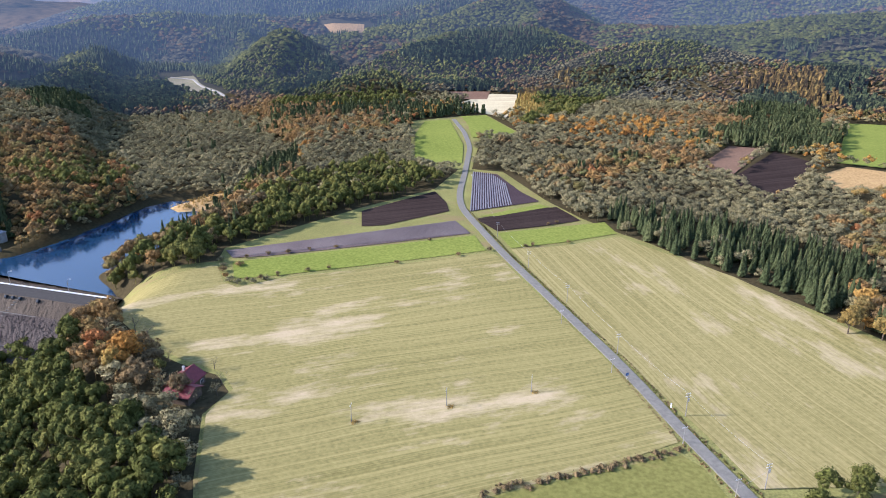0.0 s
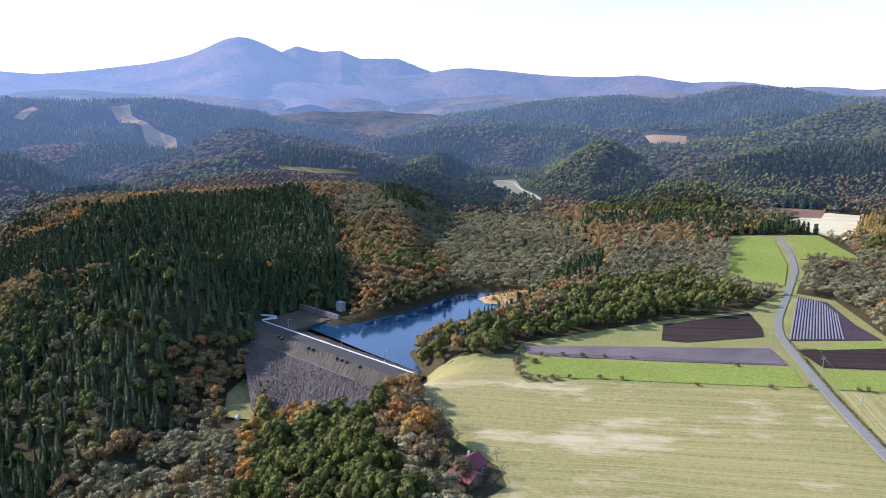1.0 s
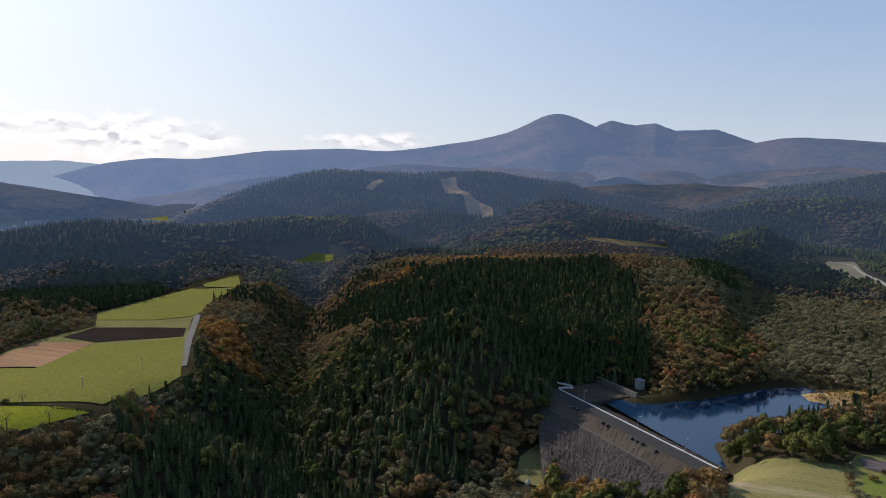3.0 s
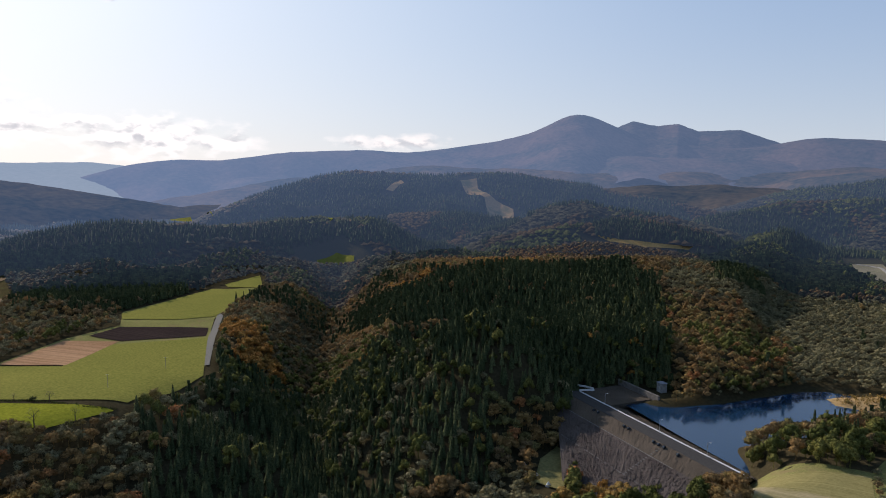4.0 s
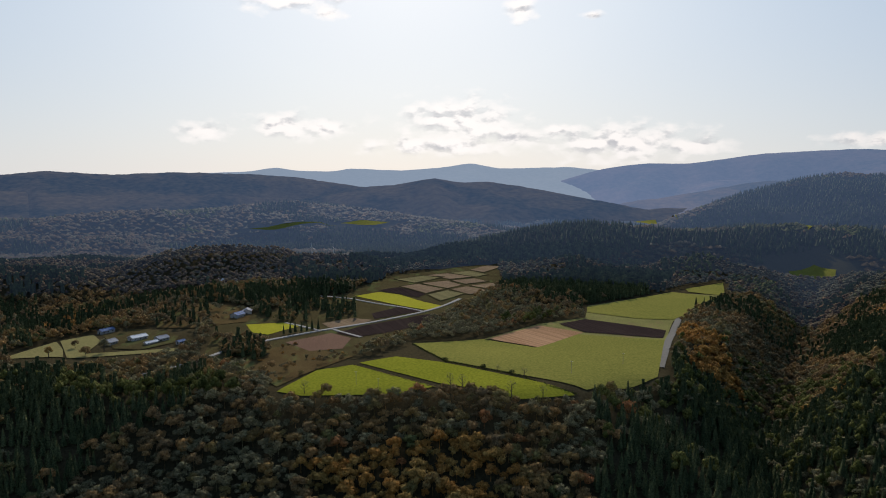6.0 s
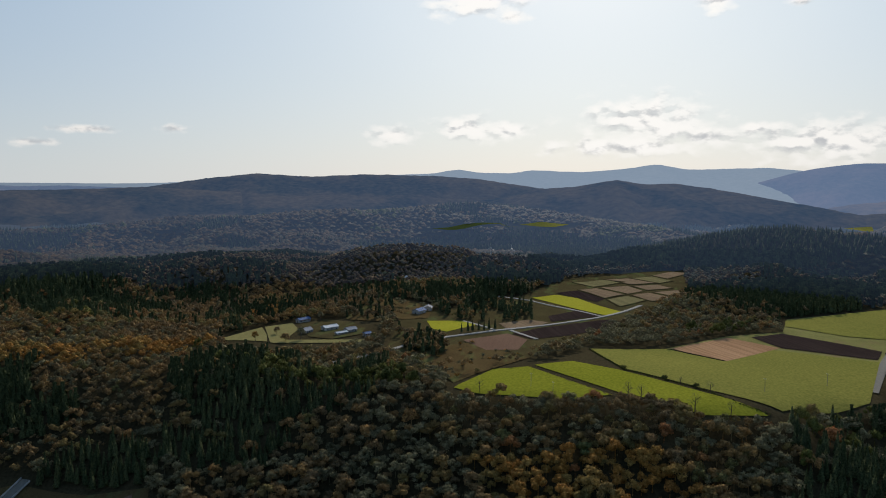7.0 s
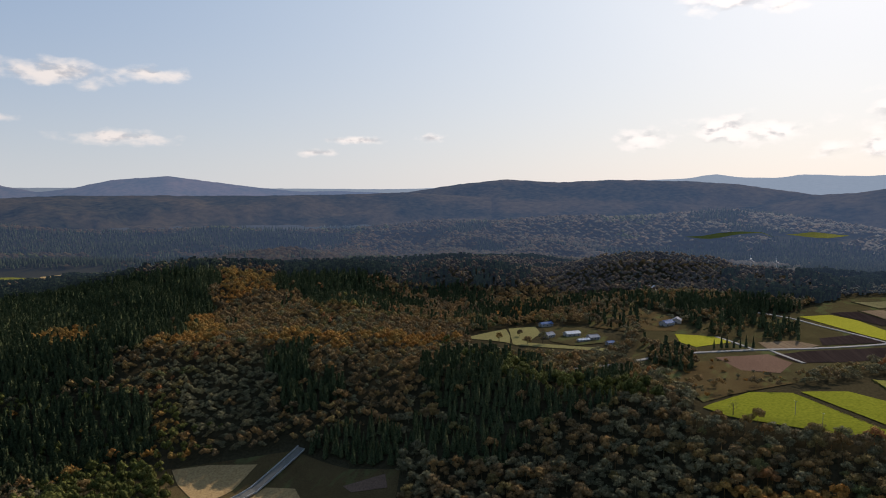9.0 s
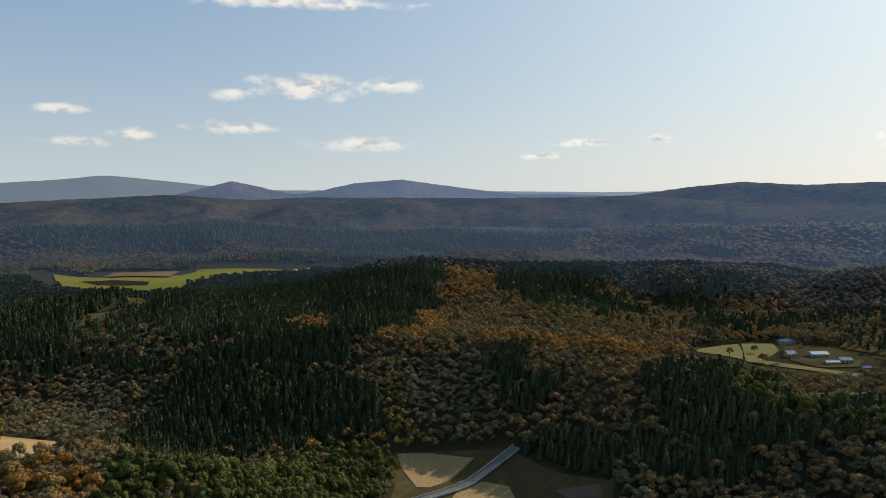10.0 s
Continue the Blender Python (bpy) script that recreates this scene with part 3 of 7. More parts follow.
# level ground under far fields: bearing, distance, reach
FLATS = [(1, 780, 240), (22, 560, 170), (29, 720, 150), (-19, 1080, 130), (-72, 760, 260), (-66, 930, 170), (-160, 1120, 280), (-90, 700, 200), (-88, 950, 200), (-100, 1650, 420)]


# level shelves of farmland: bearing, distance, reach, height
PLAINS = [(-39, 335, 80, -31), (-72, 520, 110, -5), (-73, 720, 190, -7), (-68, 900, 150, -8), (-86, 640, 200, -6), (-87, 920, 170, -6)]


def land(x, y):
    """Height of the ground at plan positions x, y."""
    x, y = np.asarray(x, float), np.asarray(y, float)
    d = np.hypot(x, y)
    south = np.clip((-y + 40) / 300, 0, 1) * np.clip((950 - d) / 200, 0, 1)
    h = -6 * south + 0 * x
    h = h - 34 * np.clip((d - 950) / 500, 0, 1)
    for rows, half, slope in HOLLOWS:
        dist, z = along(x, y, by_bearing(rows))
        h = -smooth_max(-h, -(z + slope * np.maximum(dist - half, 0) + 0.0006 * dist * dist), 8.0)
    # flanks wander in and out, crests keep their height
    wander = 0.55 * fbm(x, y, 210, 3, 19) * np.clip((d - 450) / 300, 0, 1)
    depth = np.full(x.shape, 24.0)
    for rows, slope, crest in RIDGES:
        dist, z = along(x, y, by_bearing(rows))
        fall = slope * (np.sqrt(dist * dist + crest * crest) - crest) * (1 + wander)
        depth = np.where(z - fall > h, fall, depth)
        h = smooth_max(h, z - fall, 10.0)
    relief = np.clip((d - 560) / 450, 0, 1) * np.clip(depth / 40, 0.12, 1)
    for b, far, reach in FLATS:
        fx, fy = bearing(b, far)
        relief = relief * np.clip((np.hypot(x - fx, y - fy) / reach - 0.55) * 1.6, 0.02, 1)
    gully = 1 - np.abs(fbm(x, y, 330, 3, 47)) * 2.4
    h = h + relief * (14 * fbm(x, y, 420, 3, 3) + 30 * gully - 10)
    for b, far, reach, level in PLAINS:
        fx, fy = bearing(b, far)
        w = np.clip(1.8 * (1 - np.hypot(x - fx, y - fy) / reach), 0, 1)
        h = h + (level - h) * w * w * (3 - 2 * w)
    for rows, slope, crest in LATE_RIDGES:
        dist, z = along(x, y, by_bearing(rows))
        h = smooth_max(h, z - slope * (np.sqrt(dist * dist + crest * crest) - crest), 6.0)
    for rows, half, slope in VALLEYS:
        dist, z = along(x, y, by_bearing(rows))
        h = -smooth_max(-h, -(z + slope * np.maximum(dist - half, 0) + 0.0006 * dist * dist), 8.0)
    # the hayfield lies level up to its corner
    w = np.clip(2.2 * (1 - np.hypot(x + 104, y - 236) / 52), 0, 1)
    h = h - h * w * w * (3 - 2 * w)
    return h
FIELDS = [
    ("verge", "verge", [(-152.7, 291.7), (-106.9, 306.0), (-108.7, 323.8), (-48.4, 394.1), (-5.3, 436.3), (11.2, 490.3), (-23.7, 503.8), (-31.9, 689.5), (8.8, 713.8), (44.4, 728.3), (71.4, 620.9), (31.9, 594.9), (20.7, 490.4), (42.5, 482.3), (63.0, 411.0), (78.6, 373.7), (94.7, 347.5), (104.6, 334.3), (149.8, 254.0), (163.2, 227.5), (177.8, 209.2), (133.4, 141.5), (84.0, 133.4), (15.1, 122.4), (-56.3, 122.1), (-65.2, 149.1), (-72.6, 178.8), (-68.2, 191.4), (-75.0, 201.8), (-89.9, 209.2), (-108.4, 221.1)]),
    ("hayfield", "hay", [(-150.6, 292.0), (-132.8, 285.2), (-105.4, 300.9), (-96.7, 280.8), (-88.8, 274.6), (-71.6, 285.5), (-22.2, 301.7), (20.5, 317.9), (25.9, 315.6), (44.7, 253.1), (58.9, 206.4), (62.7, 193.3), (66.6, 175.8), (67.0, 165.6), (45.5, 155.5), (17.0, 145.1), (8.2, 140.9), (-37.1, 127.3), (-55.4, 127.2), (-64.0, 149.1), (-71.4, 178.8), (-67.4, 193.1), (-73.7, 203.6), (-88.6, 211.1), (-107.2, 223.3), (-124.4, 241.5)]),
    ("hayfield", "hay2", [(34.0, 322.8), (61.7, 328.8), (92.1, 343.0), (101.5, 328.4), (131.3, 288.1), (148.0, 250.3), (161.4, 224.5), (173.9, 209.1), (135.0, 147.9), (81.9, 145.9), (76.3, 169.1), (70.6, 188.1), (58.3, 228.9), (43.5, 282.1)]),
    ("meadow_strip", "green", [(-99.3, 304.6), (-40.6, 324.5), (16.6, 343.9), (21.3, 321.1), (-25.1, 304.6), (-72.4, 288.8), (-92.7, 284.0)]),
    ("ploughed_strip", "plough", [(-107.0, 319.8), (-74.9, 326.6), (6.6, 368.7), (14.3, 346.6), (-40.9, 326.9), (-85.6, 312.2), (-100.8, 309.8)]),
    ("ploughed_field", "dark", [(-47.5, 386.2), (-5.2, 429.5), (2.0, 404.1), (3.5, 386.8), (-32.2, 360.3), (-44.4, 358.2)]),
    ("mulched_field", "mulch", [(21.5, 482.0), (37.9, 474.1), (49.2, 430.2), (59.0, 407.3), (15.7, 385.9)]),
    ("grass_verge", "green", [(19.9, 376.2), (58.2, 401.3), (63.2, 395.5), (30.9, 377.4)]),
    ("ploughed_field", "dark", [(18.4, 372.0), (48.4, 389.6), (67.6, 395.5), (77.2, 369.6), (54.3, 359.3), (29.0, 350.5)]),
    ("meadow", "green", [(28.8, 347.7), (79.8, 363.6), (89.9, 366.7), (92.3, 347.5), (62.5, 333.9), (34.1, 324.4)]),
    ("meadow", "green", [(-18.3, 686.6), (5.8, 696.8), (16.7, 574.8), (14.1, 508.0), (-20.9, 507.4), (-25.3, 619.4)]),
    ("meadow", "green", [(18.2, 717.1), (44.1, 722.2), (67.1, 628.6), (59.8, 605.2), (25.0, 604.9), (23.6, 668.6)]),
    ("stubble_field", "straw", [(13.6, 799.3), (60.1, 883.0), (91.3, 876.8), (82.4, 784.5), (63.3, 706.6), (28.7, 752.1)]),
    ("fallow_field", "brown", [(3.6, 903.2), (60.1, 905.4), (51.8, 836.2), (12.0, 829.2)]),
    ("tilled_field", "brown", [(192.2, 507.1), (238.6, 572.7), (264.6, 562.0), (195.8, 463.8)]),
    ("tilled_field", "dark", [(195.8, 460.8), (266.8, 551.3), (279.9, 512.2), (224.6, 432.5), (197.6, 404.2)]),
    ("meadow", "green", [(397.4, 682.0), (429.5, 672.5), (452.8, 648.0), (348.3, 487.8), (323.5, 495.4), (296.2, 512.4)]),
    ("cleared_ground", "tan", [(264.0, 474.2), (297.9, 499.9), (317.4, 485.0), (337.5, 471.2), (304.3, 420.4), (281.6, 425.3), (252.6, 430.2)]),
    ("meadow", "green4", [(9.9, 142.1), (32.3, 149.6), (66.0, 160.2), (70.3, 154.4), (72.8, 141.2), (73.7, 131.5), (15.5, 127.6)]),
    ("meadow", "green2", [(-400.5, -92.4), (-445.0, -75.6), (-455.8, -53.1), (-425.6, -23.3), (-401.7, 1.3), (-392.9, -21.8), (-394.4, -76.5)]),
    ("meadow", "green2", [(-460.5, -50.0), (-477.8, -25.8), (-459.3, 4.4), (-422.3, 45.6), (-394.1, 79.5), (-390.5, 82.2), (-384.8, 47.9), (-407.4, 4.3)]),
    ("pasture", "green3", [(-529.5, -15.8), (-548.1, 41.3), (-513.3, 77.2), (-564.7, 114.0), (-542.3, 185.4), (-436.2, 145.4), (-422.7, 122.6), (-396.9, 90.5), (-426.7, 49.6), (-463.4, 8.2)]),
    ("tilled_field", "red", [(-549.4, 45.0), (-600.8, 93.0), (-571.1, 126.2), (-515.0, 79.7)]),
    ("ploughed_strip", "dark", [(-607.1, 112.1), (-628.3, 140.4), (-583.3, 200.4), (-550.1, 186.6), (-570.7, 127.6)]),
    ("pasture", "green3", [(-691.2, 156.3), (-795.2, 279.8), (-755.1, 321.3), (-714.6, 297.6), (-627.6, 221.2), (-632.3, 188.6), (-662.3, 149.8)]),
    ("pasture", "green3", [(-819.2, 303.1), (-868.7, 369.3), (-766.8, 329.1), (-796.1, 298.3)]),
    ("verge", "verge2", [(-477, -162), (-612, -192), (-674, -146), (-769, -91), (-932, -53), (-1098, 103), (-829, 83), (-701, 38), (-590, -14), (-481, -56), (-441, -110)]),
    ("rapeseed_field", "yellow", [(-745, -85), (-769, -61), (-758, -37), (-697, 11), (-675, -4), (-712, -45)]),
    ("meadow", "yellow", [(-594, -162), (-603, -128), (-588, -115), (-555, -134), (-564, -149)]),
    ("ploughed_field", "dark", [(-658, -59), (-700, -31), (-671, -12), (-631, -54)]),
    ("ploughed_field", "dark", [(-564, -80), (-601, -61), (-648, -14), (-659, 1), (-633, 8), (-585, -27), (-549, -62)]),
    ("tilled_field", "brown", [(-527, -114), (-552, -92), (-564, -84), (-545, -65), (-504, -67), (-497, -90)]),
    ("stubble_field", "paddy", [(-582, -87), (-604, -98), (-634, -75), (-628, -56), (-611, -62)]),
    ("meadow", "yellow2", [(-489, -310), (-547, -300), (-517, -279), (-494, -267)]),
    ("meadow", "yellow2", [(-491, -261), (-503, -265), (-516, -195), (-507, -187)]),
    ("stubble_field", "tan", [(-745, -336), (-775, -307), (-789, -269), (-760, -266), (-729, -317)]),
    ("ploughed_field", "dark", [(-778, -62), (-802, -40), (-763, -8), (-746, -16)]),
    ("wild_ground", "rough", [(-493.6, -148.4), (-517.7, -106.5), (-480.0, -55.7), (-433.6, -83.5), (-408.6, -94.2), (-458.2, -128.3)]),
    ("wild_ground", "rough", [(-674.7, -270.5), (-698.5, -231.7), (-662.4, -173.3), (-605.9, -163.4), (-584.6, -203.4), (-592.2, -238.4)]),
    ("meadow", "yellow2", [(-549.8, -298.6), (-573.1, -283.4), (-543.8, -263.2), (-497.7, -255.2), (-491.2, -262.6)]),
    ("farm_yard", "verge2", [(-567.2, -272.5), (-593.1, -259.3), (-580.3, -227.8), (-557.1, -206.7), (-534.1, -201.6), (-513.7, -219.8), (-518.7, -242.3)]),
    ("verge", "rough", [(-235.2, -376.5), (-293.0, -309.0), (-297.5, -265.8), (-306.8, -236.6), (-270.1, -214.3), (-134.1, -241.1), (-221.4, -329.7)]),
    ("verge", "verge", [(-550.1, 41.4), (-608.2, 94.2), (-636.5, 142.3), (-701.3, 159.8), (-792.1, 278.7), (-771.7, 330.9), (-762.2, 329.3), (-706.9, 294.4), (-622.1, 219.8), (-577.5, 200.5), (-513.0, 176.4), (-522.7, 110.0)]),
    ("gravel_bank", "gravel", [(-436, 1119), (-405, 1147), (-346, 1029), (-288, 936), (-290, 925), (-328, 963), (-364, 989)]),
    ("cleared_field", "far_clearing", [(-293, 1778), (-195, 1787), (-179, 1500), (-274, 1749)]),
    ("cleared_ground", "tan", [(-793, 955), (-743, 967), (-672, 999), (-638, 1018), (-641, 1008), (-701, 975), (-758, 955)]),
    ("cleared_ground", "far_clearing", [(-1716, 1409), (-1696, 1460), (-1651, 1427), (-1573, 1409), (-1476, 1413), (-1116, 1091), (-1169, 1122), (-1573, 1385), (-1640, 1373)]),
    ("cleared_ground", "far_clearing", [(-1713, 1124), (-1784, 1228), (-1752, 1217), (-1698, 1138)]),
    ("pasture", "green3", [(-1737, -461), (-1765, -382), (-1777, -298), (-1790, -239), (-1748, -379)]),
    ("pasture", "green3", [(-1809, -242), (-1838, -189), (-1849, -114), (-1791, -152)]),
    ("pasture", "green3", [(-2506, 728), (-2533, 819), (-1826, 651), (-2372, 748)]),
    ("pasture", "green3", [(-1705, 869), (-1691, 896), (-1194, 663), (-1162, 636)]),
    ("pasture", "green3", [(-1076, 561), (-1078, 602), (-1034, 612), (-1021, 603), (-1050, 552)]),
    ("pasture", "green3", [(-877, 426), (-908, 458), (-871, 442)]),
    ("meadow", "green3", [(-189, -1281), (-257, -1221), (-346, -1128), (-403, -1221), (-518, -1170), (-559, -1140), (-427, -966), (-298, -925), (-261, -875), (-210, -910), (-153, -977)]),
    ("stubble_field", "tan", [(-455, -1007), (-553, -1150), (-679, -1123), (-634, -1130), (-464, -946)]),
    ("stubble_plot", "paddy", [(-253, -1225), (-274, -1259), (-371, -1217), (-312, -1075)]),
    ("ploughed_plot", "dark", [(-185, -1048), (-235, -1083), (-259, -981), (-243, -929), (-191, -973)]),
    ("cleared_ground", "rough", [(-109, -678), (-133, -732), (-156, -745), (-251, -866), (-189, -726), (-163, -685), (-135, -649), (-117, -652)]),
    ("stubble_field", "tan", [(-245, -363), (-259, -346), (-274, -320), (-254, -317), (-237, -317), (-231, -322), (-238, -347)]),
    ("stubble_field", "tan", [(-249, -305), (-264, -302), (-272, -286), (-268, -277), (-240, -299)]),
    ("tilled_field", "brown", [(-285, -261), (-301, -243), (-293, -235), (-283, -253)]),
    ("stubble_field", "tan", [(-43, -527), (-60, -509), (-97, -488), (-85, -453), (-52, -370), (-30, -377)]),
]
